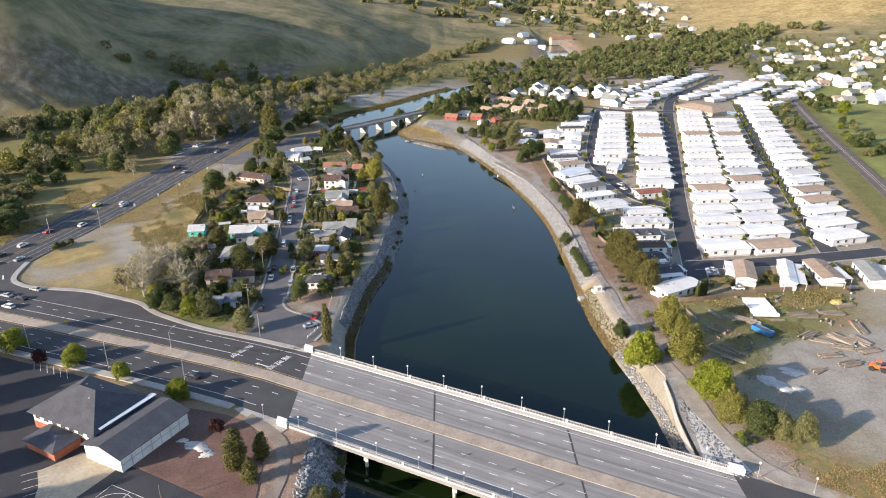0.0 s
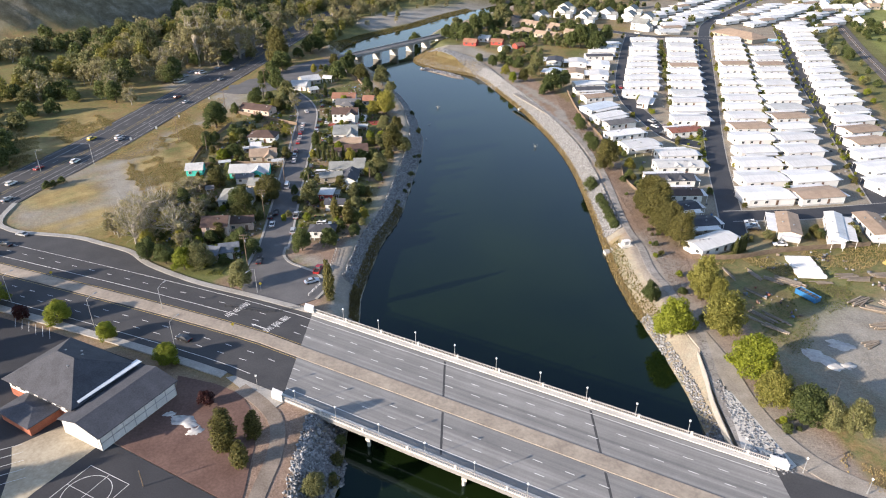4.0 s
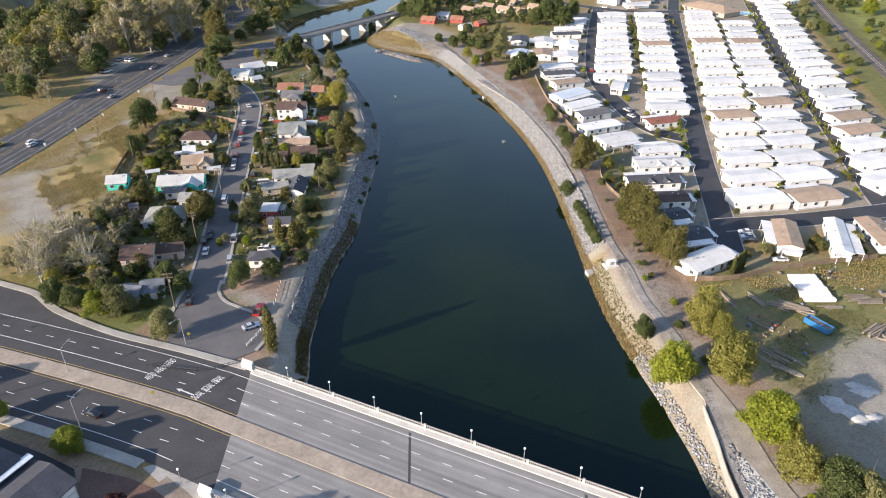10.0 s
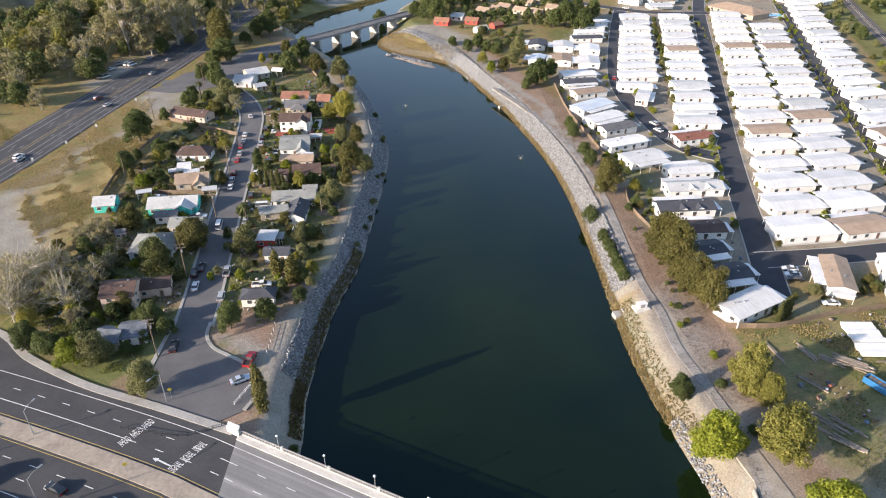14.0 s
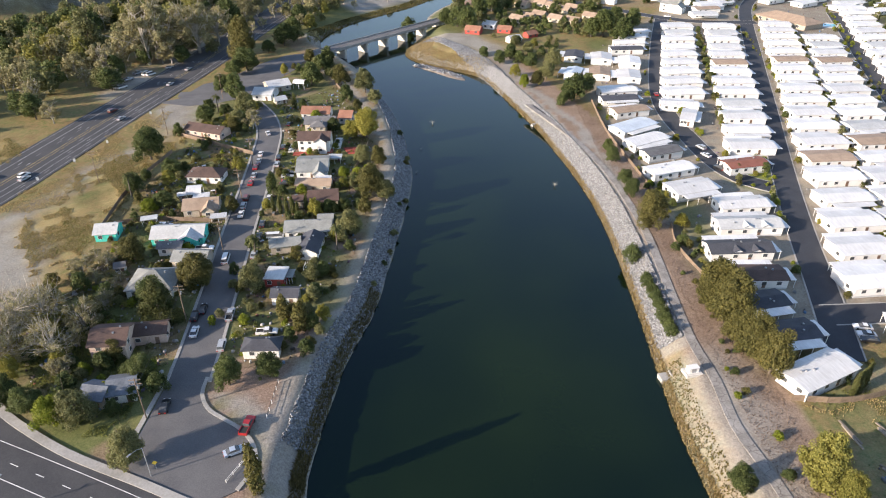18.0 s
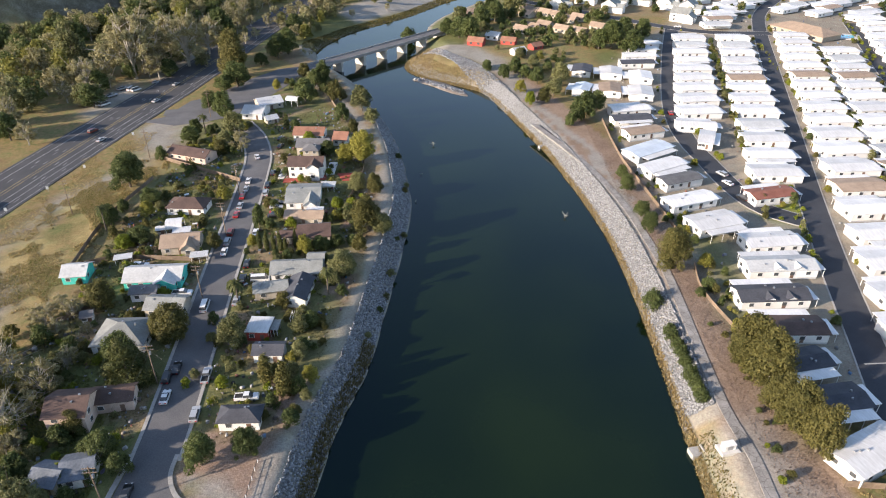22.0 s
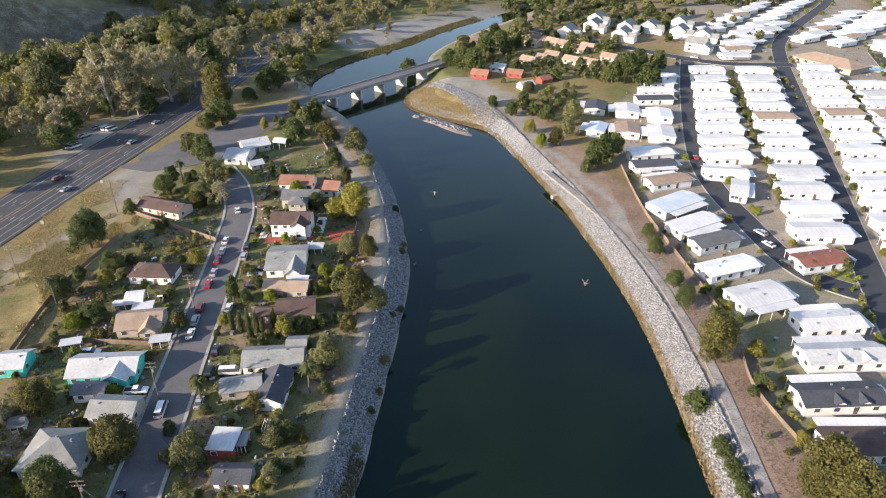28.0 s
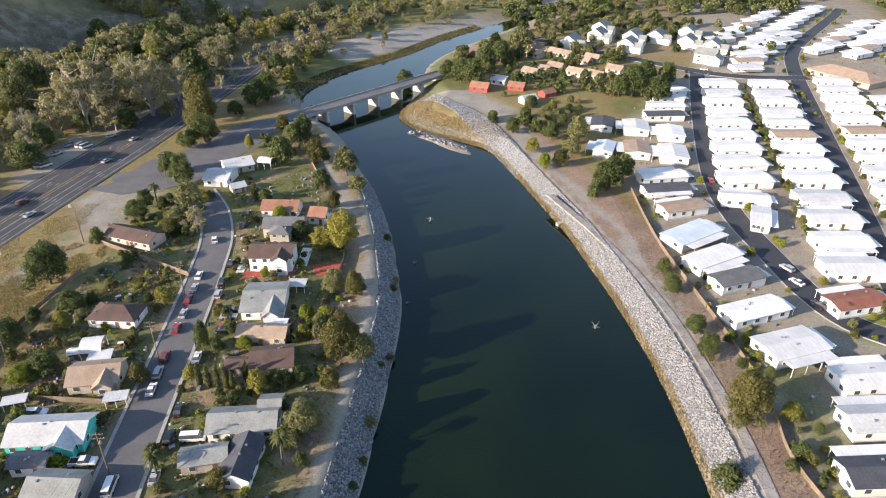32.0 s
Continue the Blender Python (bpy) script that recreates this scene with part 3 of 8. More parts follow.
for side in (1, -1):
    o = 16.95 * side
    part("fascia", deck_piece(o - 0.15, o + 0.15, -0.9, 0.55), M["concrete"], bridge)
    part("top_rail", deck_piece(o - 0.12, o + 0.12, 1.32, 1.47), M["deck_plain"], bridge, "weathered concrete top rail")
    bal = bmesh.new()
    s = S0
    while s < S1:
        m = Matrix.Translation(skew(s, o)) @ Matrix.Rotation(math.atan2(AXD.y, AXD.x), 4, "Z")
        box(bal, -0.07, 0.07, -0.06, 0.06, 0.5, 1.34, m)
        s += 0.42
    tagged(part("baluster", bal, M["deck_plain"], bridge, "row of small rail balusters"), kind="stuff")
    for k in range(int((S1 - S0) / 11.8) + 2):
        s = min(S0 + 11.8 * k, S1)
        bm = bmesh.new()
        box(bm, -0.25, 0.25, -0.2, 0.2, 0.4, 1.6, Matrix.Translation(skew(s, o)) @ Matrix.Rotation(math.atan2(AXD.y, AXD.x), 4, "Z"))
        part("rail_post", bm, M["concrete"], bridge)
for o in (-14.5, -9.5, -4.5, 0.5, 5.5, 10.5, 14.5):
    part("girder", deck_piece(o - 0.4, o + 0.4, -1.9, -0.74), M["concrete"], bridge)
for k in range(1, 5):
    s = S0 + (S1 - S0) * k / 5
    bm = bmesh.new()
    prism(bm, [skew(s - 0.6, -16.5)[:2], skew(s + 0.6, -16.5)[:2], skew(s + 0.6, 16.5)[:2], skew(s - 0.6, 16.5)[:2]], -2.7, -1.88)
    part("pier_cap", bm, M["concrete"], bridge)
    for o in (-15, -9, -3, 3, 9, 15):
        p = skew(s, o)
        bm = bmesh.new()
        tube(bm, (p.x, p.y, -10), (p.x, p.y, -2.6), 0.45, 0.45, 12)
        part("column", bm, M["concrete"], bridge)
for s0, s1 in ((S0 - 3.0, S0 + 0.6), (S1 - 0.6, S1 + 3.0)):
    part("abutment", deck_piece(-17.4, 17.4, -6.5, 0.05, s0, s1), M["concrete"], bridge)
    for o in (16.9, -16.9):
        part("end_post", deck_piece(o - 0.7, o + 0.7, 0.0, 1.9, s0 + 0.2, s1 - 0.2), M["white_paint"], bridge, "white end block of the railing")

# ---------------------------------------------------------------- streets
def street(name, line, w, mat, label, kerb=True, z=0.04):
    ob = structure(name, ribbon(line, -w / 2, w / 2, -0.6, z), mat, label, "road")
    if kerb:
        for a, b in ((w / 2, w / 2 + 0.8), (-w / 2 - 0.8, -w / 2)):
            part("pavement", ribbon(line, a, b, -0.5, z + 0.14), M["kerb"], ob, "pale concrete pavement")
    return ob




def along(line, u):
    k = u * (len(line) - 1)
    i = min(int(k), len(line) - 2)
    return line[i].lerp(line[i + 1], k - i)


STREET = smooth_line([(-55, 224), (-56, 238), (-59, 269), (-62, 300), (-64.5, 330), (-68, 365), (-71, 385), (-78, 405), (-88, 422)], 4)
street("street", STREET, 9.5, M["street"], "worn grey asphalt residential street")
bm = bmesh.new()
prism(bm, [(-60.8, 201), (-60.4, 205), (-59.8, 226), (-50.6, 226), (-50.2, 220), (-47.5, 215.5), (-43, 212.5), (-38, 209), (-34.2, 204), (-33, 198.5), (-35, 193), (-41, 189.2), (-50, 187)], -0.5, 0.05)
structure("street_end", bm, M["street"], "grey asphalt turning place at the end of the street", "road")
structure("kerb", ribbon(smooth_line([(-50.4, 226), (-50.0, 220.5), (-47.3, 215.8), (-43, 212.7), (-38, 209.3), (-34, 204.2), (-32.8, 198.5), (-34.8, 192.8)], 1.5), -0.9, 0.0, -0.5, 0.19), M["kerb"], "curved pale kerb of the turning place", "kerb")
structure("kerb", ribbon(smooth_line([(-60.9, 202), (-60.6, 208), (-60.0, 226)], 3), 0.0, 1.1, -0.5, 0.19), M["kerb"], "pale concrete pavement at the street end", "kerb")
HIGHWAY = smooth_line([(-188, 215), (-176.5, 264), (-168, 300), (-160.5, 335), (-154.5, 372), (-147, 418), (-139, 462), (-132, 510), (-126, 560), (-116, 630), (-96, 720), (-60, 830)], 6)
hw = street("highway", HIGHWAY, 27, M["asphalt"], "dark asphalt two-way highway with painted lanes", False, 0.05)
for off in (12.0, -12.0, -8.4):
    part("edge_line", ribbon(HIGHWAY, off - 0.08, off + 0.08, 0.05, 0.06), M["line_worn"], hw)
for off in (0.3, -1.2):
    part("yellow_line", ribbon(HIGHWAY, off - 0.1, off + 0.1, 0.05, 0.06), M["line_yellow"], hw)
for off in (7.9, -5.0):
    part("lane_line", ribbon(HIGHWAY[4:38], off - 0.1, off + 0.1, 0.05, 0.062), M["line_worn"], hw, "white lane line")
for off in (4.2, -9.9):
    dash_parts(HIGHWAY[6:48], off, 3.0, 10.5, 0.14, 0.064, M["line_worn"], hw)

ROAD_A = smooth_line([(164, 606), (142, 535), (121, 460), (113, 423), (111, 398), (112, 378), (114, 352), (119, 336), (132, 325)], 4)
ROAD_B = smooth_line([(364, 822), (336, 781), (284, 711), (246, 655), (224, 604), (192, 508), (161, 413), (139, 346), (124, 297), (114, 260), (106, 232)], 5)
ROAD_C = smooth_line([(293, 617), (236, 452), (203, 349), (180, 278), (173, 254)], 5)
ROAD_D = smooth_line([(110, 250), (140, 252), (174, 257), (200, 262)], 4)
CROSS = smooth_line([(60, 706), (89, 677), (126, 640), (163, 604), (190, 590), (225, 588)], 5)
for k, (ln, w) in enumerate(((ROAD_A, 8.5), (ROAD_B, 8.5), (ROAD_C, 8.0), (ROAD_D, 8.5), (CROSS, 9.0))):
    lane = street("park_road", ln, w, M["park_road"], "smooth dark asphalt lane between mobile homes", False, 0.04 + 0.008 * k)
    for a in (w / 2, -w / 2 - 0.45):
        part("gutter", ribbon(ln, a, a + 0.45, -0.4, 0.034 + 0.008 * k), M["kerb"], lane, "pale concrete gutter")

# ---------------------------------------------------------------- mobile homes
M["roof_white"] = surface("white_roof_coating", (0.54, 0.535, 0.52), (0.78, 0.78, 0.77), 1.0, 0.2, 0.6, relief=0.05, vary=0.24, stretch=(2.5, 0.4, 1))
M["siding"] = surface("white_siding", (0.66, 0.65, 0.62), (0.80, 0.79, 0.76), 1.0, 0.3, 0.6, relief=0.05, vary=0.15, stretch=(0.2, 0.2, 6))
M["roof_tan"] = surface("tan_shingles", (0.26, 0.19, 0.135), (0.40, 0.30, 0.22), 3, 0.3, 0.9, vary=0.2)
M["roof_grey"] = surface("grey_shingles", (0.09, 0.09, 0.095), (0.17, 0.17, 0.175), 3, 0.3, 0.9, vary=0.25)
M["roof_brown"] = surface("brown_shingles", (0.058, 0.036, 0.030), (0.118, 0.074, 0.060), 3, 0.3, 0.9, vary=0.2)
M["roof_redb"] = surface("red_brown_shingles", (0.16, 0.055, 0.035), (0.26, 0.10, 0.07), 3, 0.3, 0.9)
M["roof_terra"] = surface("terracotta_shingles", (0.22, 0.10, 0.065), (0.34, 0.17, 0.11), 3, 0.3, 0.9, vary=0.15)
M["roof_greyp"] = surface("pale_grey_shingles", (0.17, 0.18, 0.17), (0.30, 0.31, 0.295), 2.5, 0.25, 0.9, vary=0.2)
M["roof_slate"] = surface("dark_slate_shingles", (0.035, 0.038, 0.048), (0.075, 0.08, 0.095), 3, 0.3, 0.85, vary=0.2)
M["roof_blue"] = surface("blue_grey_shingles", (0.07, 0.085, 0.105), (0.16, 0.18, 0.21), 2, 0.3, 0.85)
M["roof_pale"] = surface("pale_grey_roofing", (0.36, 0.37, 0.37), (0.55, 0.56, 0.55), 1.5, 0.2, 0.7, vary=0.12)
M["roof_paleblue"] = surface("pale_blue_metal_roof", (0.38, 0.43, 0.48), (0.56, 0.62, 0.68), 1.2, 0.2, 0.5, stretch=(4, 0.3, 1))
M["white_wall"] = surface("white_stucco", (0.60, 0.59, 0.56), (0.78, 0.77, 0.74), 2, 0.3, 0.8, vary=0.12)
M["tan_wall"] = surface("beige_stucco", (0.36, 0.31, 0.24), (0.52, 0.46, 0.37), 2, 0.3, 0.85, vary=0.25)
M["pink_wall"] = surface("pale_pink_stucco", (0.46, 0.34, 0.27), (0.60, 0.46, 0.38), 2, 0.3, 0.85)
M["teal_wall"] = surface("turquoise_paint", (0.03, 0.42, 0.36), (0.06, 0.60, 0.50), 1.5, 0.3, 0.7)
M["red_wall"] = surface("red_paint", (0.30, 0.04, 0.03), (0.42, 0.07, 0.05), 1.5, 0.3, 0.7)
M["wood"] = surface("weathered_wood", (0.14, 0.10, 0.07), (0.27, 0.20, 0.14), 2, 0.4, 0.9, vary=0.3)
M["door"] = surface("door_paint", (0.12, 0.07, 0.05), (0.25, 0.16, 0.11), 1, 0.3, 0.6, vary=0.3)
M["metal"] = surface("grey_metal", (0.30, 0.31, 0.32), (0.45, 0.46, 0.47), 2, 0.3, 0.45, metal=0.7)
M["dark_metal"] = surface("dark_metal", (0.05, 0.05, 0.05), (0.10, 0.10, 0.10), 2, 0.3, 0.5, metal=0.5)
M["glass"] = surface("window_glass", (0.05, 0.055, 0.06), (0.11, 0.115, 0.12), 0.5, 0.2, 0.08, relief=0.0)


def gable(bm, l, w, z, rise, eave=0.4, t=0.14):
    """A gable roof with its ridge along x."""
    a, b = l / 2 + eave, w / 2 + eave
    dz = rise * eave / (w / 2)
    top = [(-a, -b, z - dz), (-a, 0, z + rise), (-a, b, z - dz)]
    v = [bm.verts.new((sx * x, y, q + dt)) for sx in (1, -1) for dt in (0, t) for x, y, q in top]
    # x = -a first three bottom, next three top, then x = +a
    L0, L1, R0, R1 = v[0:3], v[3:6], v[6:9], v[9:12]
    for i in (0, 1):
        bm.faces.new((L1[i], R1[i], R1[i + 1], L1[i + 1]))
        bm.faces.new((L0[i + 1], R0[i + 1], R0[i], L0[i]))
        bm.faces.new((L0[i], L1[i], L1[i + 1], L0[i + 1]))
        bm.faces.new((R0[i + 1], R1[i + 1], R1[i], R0[i]))
    bm.faces.new((L0[0], R0[0], R1[0], L1[0]))
    bm.faces.new((L0[2], L1[2], R1[2], R0[2]))
    bmesh.ops.recalc_face_normals(bm, faces=bm.faces)


def gable_wall(bm, l, w, z0, z, rise):
    a, b = l / 2, w / 2
    e = [(-b, z0), (b, z0), (b, z), (0, z + rise), (-b, z)]
    L, R = [[bm.verts.new((x, y, q)) for y, q in e] for x in (-a, a)]
    for i in range(5):
        bm.faces.new((L[i], L[(i + 1) % 5], R[(i + 1) % 5], R[i]))
    bm.faces.new(L[::-1])
    bm.faces.new(R)
    bmesh.ops.recalc_face_normals(bm, faces=bm.faces)


def hip(bm, l, w, z, rise, eave=0.45, t=0.14):
    a, b = l / 2 + eave, w / 2 + eave
    rg = max(a - b, 0.05)
    dz = rise * eave / (w / 2)
    for dt, up in ((0, False), (t, True)):
        v = [bm.verts.new((x, y, z - dz + dt)) for x, y in ((-a, -b), (a, -b), (a, b), (-a, b))]
        r = [bm.verts.new((x, 0, z + rise + dt)) for x in (-rg, rg)]
        for f in ((v[0], v[1], r[1], r[0]), (v[1], v[2], r[1]), (v[2], v[3], r[0], r[1]), (v[3], v[0], r[0])):
            bm.faces.new(f if up else f[::-1])
        if not up:
            low = v
    for i in range(4):
        bm.faces.new((low[i], low[(i + 1) % 4], v[(i + 1) % 4], v[i]))


def barrel(bm, l, w, z, rise, n=10):
    rows = []
    for x in (-l / 2, l / 2):
        rows.append([bm.verts.new((x, -w / 2 * math.cos(math.pi * i / n) * -1, z + rise * math.sin(math.pi * i / n))) for i in range(n + 1)])
    for i in range(n):
        bm.faces.new((rows[0][i], rows[0][i + 1], rows[1][i + 1], rows[1][i]))
    bmesh.ops.recalc_face_normals(bm, faces=bm.faces)
    bmesh.ops.solidify(bm, geom=bm.faces[:], thickness=0.06)


MESH = {}


def shared(key, make):
    """A small mesh that alike parts share."""
    if key not in MESH:
        bm = make()
        me = bpy.data.meshes.new(key[0])
        bm.to_mesh(me)
        bm.free()
        MESH[key] = me
    return MESH[key]


def plain_window(home, x, y, z, w, h, along):
    """A window as one part: glass in a raised white frame."""
    def make():
        bm = a_box(-w / 2 - 0.09, w / 2 + 0.09, -0.06, 0.06, -0.09, h + 0.09)
        n = len(bm.faces)
        box(bm, -w / 2, w / 2, -0.08, 0.08, 0, h)
        bm.faces.ensure_lookup_table()
        for f in bm.faces[n:]:
            f.material_index = 1
        return bm
    me = shared(("window_unit", w, h), make)
    if not me.materials:
        me.materials.append(M["white_paint"])
        me.materials.append(M["glass"])
    f = part("window", me, None, home)
    f.matrix_basis = pose(x, y, z, 0, 0, 0 if along == "x" else 90)


def window_part(home, x, y, z, w, h, along):
    rot = 0 if along == "x" else 90
    f = part("window", shared(("window", w, h), lambda: a_box(-w / 2 - 0.09, w / 2 + 0.09, -0.06, 0.06, -0.09, h + 0.09)), M["white_paint"], home)
    f.matrix_basis = pose(x, y, z, 0, 0, rot)
    p = part("pane", shared(("pane", w, h), lambda: a_box(-w / 2, w / 2, -0.08, 0.08, 0, h)), M["glass"], f)
    return f


def roof_vents(home, l, w, z, rise, seed, n=2):
    r = random.Random(seed)
    for k in range(n):
        x, y = r.uniform(-l * 0.38, l * 0.38), r.uniform(-w * 0.3, w * 0.3)
        top = z + rise * (1 - abs(y) / (w / 2))
        v = part("roof_vent", shared(("roof_vent",), lambda: a_box(-0.22, 0.22, -0.22, 0.22, -0.2, 0.42)), M["metal"], home)
        v.matrix_basis = pose(x, y, top, 0, 0, 0)


def house(x, y, ang, l, w, h, roof, wall, shape, label):
    """A house of one block with its roof, windows and door, standing at x, y with its ridge along ang."""
    t = thing("house" if l > 6 else "shed", label, "house" if l > 6 else "shed", pose(x, y, 0, 0, 0, ang))
    rise = min(0.24 * w, 2.0) if shape in ("gable", "cross") else 0.26 * w
    bm = bmesh.new()
    if shape == "pergola":
        for a in (-l / 2, 0, l / 2):
            for b in (-w / 2, w / 2):
                part("post", a_box(a - 0.08, a + 0.08, b - 0.08, b + 0.08, 0, h), M["white_paint"], t)
        for k in range(9):
            a = -l / 2 + l * k / 8
            part("slat", a_box(a - 0.05, a + 0.05, -w / 2 - 0.3, w / 2 + 0.3, h, h + 0.14), M["white_paint"], t)
        bm.free()
        return t
    if shape in ("flat", "barrel") and wall != "red_wall":
        for a in (-l / 2 + 0.15, 0, l / 2 - 0.15):
            for b in (-w / 2 + 0.15, w / 2 - 0.15):
                part("post", a_box(a - 0.07, a + 0.07, b - 0.07, b + 0.07, 0, h), M["white_paint"], t)
        if shape == "flat":
            box(bm, -l / 2 - 0.3, l / 2 + 0.3, -w / 2 - 0.3, w / 2 + 0.3, h, h + 0.16)
            part("back_wall", a_box(-l / 2, l / 2, w / 2 - 0.12, w / 2, 0, h), M[wall], t)
        else:
            barrel(bm, l, w, h, w * 0.28)
        part("roof", bm, M[roof], t)
        return t
    if shape == "flat":
        box(bm, -l / 2, l / 2, -w / 2, w / 2, 0, h)
        part("wall", bm, M[wall], t)
        part("roof", a_box(-l / 2 - 0.35, l / 2 + 0.35, -w / 2 - 0.35, w / 2 + 0.35, h, h + 0.22), M[roof], t)
    else:
        if shape == "hip":
            box(bm, -l / 2, l / 2, -w / 2, w / 2, 0, h)
        else:
            gable_wall(bm, l, w, 0, h, rise)
        part("wall", bm, M[wall], t)
        bm = bmesh.new()
        (hip if shape == "hip" else gable)(bm, l, w, h + 0.02, rise, 0.5)
        part("roof", bm, M[roof], t)
        if shape == "cross":
            bm = bmesh.new()
            gw = min(l * 0.36, w * 0.8)
            gable_wall(bm, w * 0.62, gw, 0, h, rise * 0.8)
            g = part("front_gable", bm, M[wall], t)
            g.matrix_basis = pose(l * 0.24, -w * 0.31 - 0.9, 0, 0, 0, 90)
            bm = bmesh.new()
            gable(bm, w * 0.62, gw, h + 0.03, rise * 0.8, 0.4)
            part("gable_roof", bm, M[roof], g)
            window_part(g, -w * 0.31, 0, 1.2, 1.4, 1.1, "y")
        roof_vents(t, l, w, h, rise, l * w, 2 if l > 6 else 0)
    n = max(2, int(l / 3.2))
    for st in range(1 if h < 4.5 else 2):
        for sgn in (-1, 1):
            for k in range(n):
                if l < 6 and k:
                    continue
                if sgn < 0 and k == n // 2 and st == 0:
                    continue
                window_part(t, -l / 2 + l * (k + 0.5) / n, sgn * w / 2, 1.1 + st * 2.4, 1.2, 1.1, "x")
            if w > 4:
                window_part(t, sgn * l / 2, -w * 0.2, 1.1 + st * 2.4, 1.2, 1.1, "y")
    d = part("door", shared(("door",), lambda: a_box(-0.5, 0.5, -0.07, 0.07, 0.05, 2.1)), M["door"], t)
    d.matrix_basis = pose(-l / 2 + l * (n // 2 + 0.5) / n, -w / 2, 0)
    return t


def mobile_home(m, l, w, roof, label, awning=1, rise=0.75, wall="siding", window=None, lite=False):
    window = window or window_part
    h = thing("mobile_home", label, "mobile home", m, "mobile homes of the park")
    bm = bmesh.new()
    gable_wall(bm, l, w, 0.55, 3.2, rise)
    part("wall", bm, M[wall], h)
    if not lite:
        part("skirting", a_box(-l / 2 + 0.05, l / 2 - 0.05, -w / 2 + 0.05, w / 2 - 0.05, -0.1, 0.56), M["roof_pale"], h, "pale skirting board")
    bm = bmesh.new()
    gable(bm, l, w, 3.22, rise)
    part("roof", bm, M[roof], h)
    lift = (abs(m.translation.x * 13 + m.translation.y * 7) % 10) * 0.014 + (0.16 if awning < 0 else 0)
    if awning:
        s = 1 if awning > 0 else -1
        ys = sorted((s * (w / 2 + 0.42), s * (w / 2 + 3.6)))
        part("awning", a_box(-l / 2 + 1, l / 2 - 1, *ys, 2.7 + lift, 2.86 + lift), M["roof_white"], h, "flat white carport awning")
        for k in range(0, 0 if lite else 4, 1 if window is window_part else 3):
            x = -l / 2 + 1.5 + (l - 3) * k / 3
            p = part("post", shared(("awning_post",), lambda: a_box(-0.06, 0.06, -0.06, 0.06, -0.1, 2.72)), M["white_paint"], h)
            p.matrix_basis = pose(x, s * (w / 2 + 3.4), 0)
    if not lite:
        part("porch_roof", a_box(l / 2 + 0.41, l / 2 + 2.6, -w / 2 + 0.6, w / 2 - 0.6, 2.62 + lift * 0.5, 2.77 + lift * 0.5), M["roof_white"], h)
    if window is window_part:
        for y in (-w / 2 + 0.9, w / 2 - 0.9):
            p = part("post", a_box(-0.06, 0.06, -0.06, 0.06, -0.1, 2.72), M["white_paint"], h)
            p.matrix_basis = pose(l / 2 + 2.4, y, 0)
    for k in range(4 if window is window_part else 2):
        window(h, -l / 2 + l * (k + 0.6) / 4.2, -w / 2, 1.5, 1.3, 1.1, "x")
    for y in (-w / 4, w / 4) if window is window_part else (-w / 5,):
        window(h, -l / 2, y, 1.5, 1.4, 1.1, "y")
        if window is window_part:
            window(h, l / 2, y, 1.5, 1.4, 1.1, "y")
    if not lite:
        d = part("door", shared(("door",), lambda: a_box(-0.5, 0.5, -0.07, 0.07, 0.05, 2.1)), M["door"], h)
        d.matrix_basis = pose(l * 0.12, -w / 2, 0.5)
    roof_vents(h, l, w, 3.3, rise, l * 7 + w, 3 if window is window_part else 0)
    if awning == 2:
        for x in (-l * 0.08, l * 0.22):
            bm = bmesh.new()
            gable_wall(bm, 2.6, 2.4, 2.9, 3.55, 0.7)
            g = part("dormer", bm, M["siding"], h, "small gabled dormer")
            g.matrix_basis = pose(x, -w / 2 + 1.35, 0.1, 0, 0, 90)
            bm = bmesh.new()
            gable(bm, 2.8, 2.4, 3.57, 0.7, 0.25)
            part("dormer_roof", bm, M[roof], g)
    return h


def single_home(x, y, ang, l, w, roof, label, awning=1):
    near = y < 345
    return mobile_home(pose(x, y, 0, 0, 0, ang), l, w, roof, label, awning, 1.3 if awning == 2 else 0.75, window=window_part if near else plain_window)


homes = {}
ROW_KINDS = (("roof_white", 18.0, 10.2, 1, "white mobile home with a white roof and carport awning"), ("roof_white", 18.6, 10.8, 1, "wide white mobile home with a white coated roof"),
             ("roof_tan", 18.2, 10.2, 1, "white mobile home with a tan shingle roof"), ("roof_slate", 17.6, 10.0, 1, "white mobile home with a dark grey roof"),
             ("roof_pale", 17.8, 10.2, -1, "white mobile home with a pale grey roof"), ("roof_white", 17.2, 10.0, -1, "short white mobile home with a bright roof"),
             ("roof_redb", 17.8, 10.2, 1, "white mobile home with a red-brown roof"))


def put_home(kind, x, y, ang):
    lite = y > 560
    if (kind, lite) not in homes:
        roof, l, w, aw, label = ROW_KINDS[kind]
        homes[kind, lite] = mobile_home(pose(x, y, 0, 0, 0, ang), l, w, roof, label, aw, 0.7, window=plain_window, lite=lite)
        return homes[kind, lite]
    return again(homes[kind, lite], pose(x, y, 0, 0, 0, ang))


def home_row(x0, y0, x1, y1, n, ang0, ang1, tan=(), grey=(), red=()):
    for i in range(n):
        u = i / (n - 1)
        kind = 2 if i in tan else 3 if i in grey else 6 if i in red else (0, 1, 5, 1, 4, 0, 1, 0)[(i * 5 + n) % 8]
        put_home(kind, x0 + (x1 - x0) * u, y0 + (y1 - y0) * u, ang0 + (ang1 - ang0) * u)


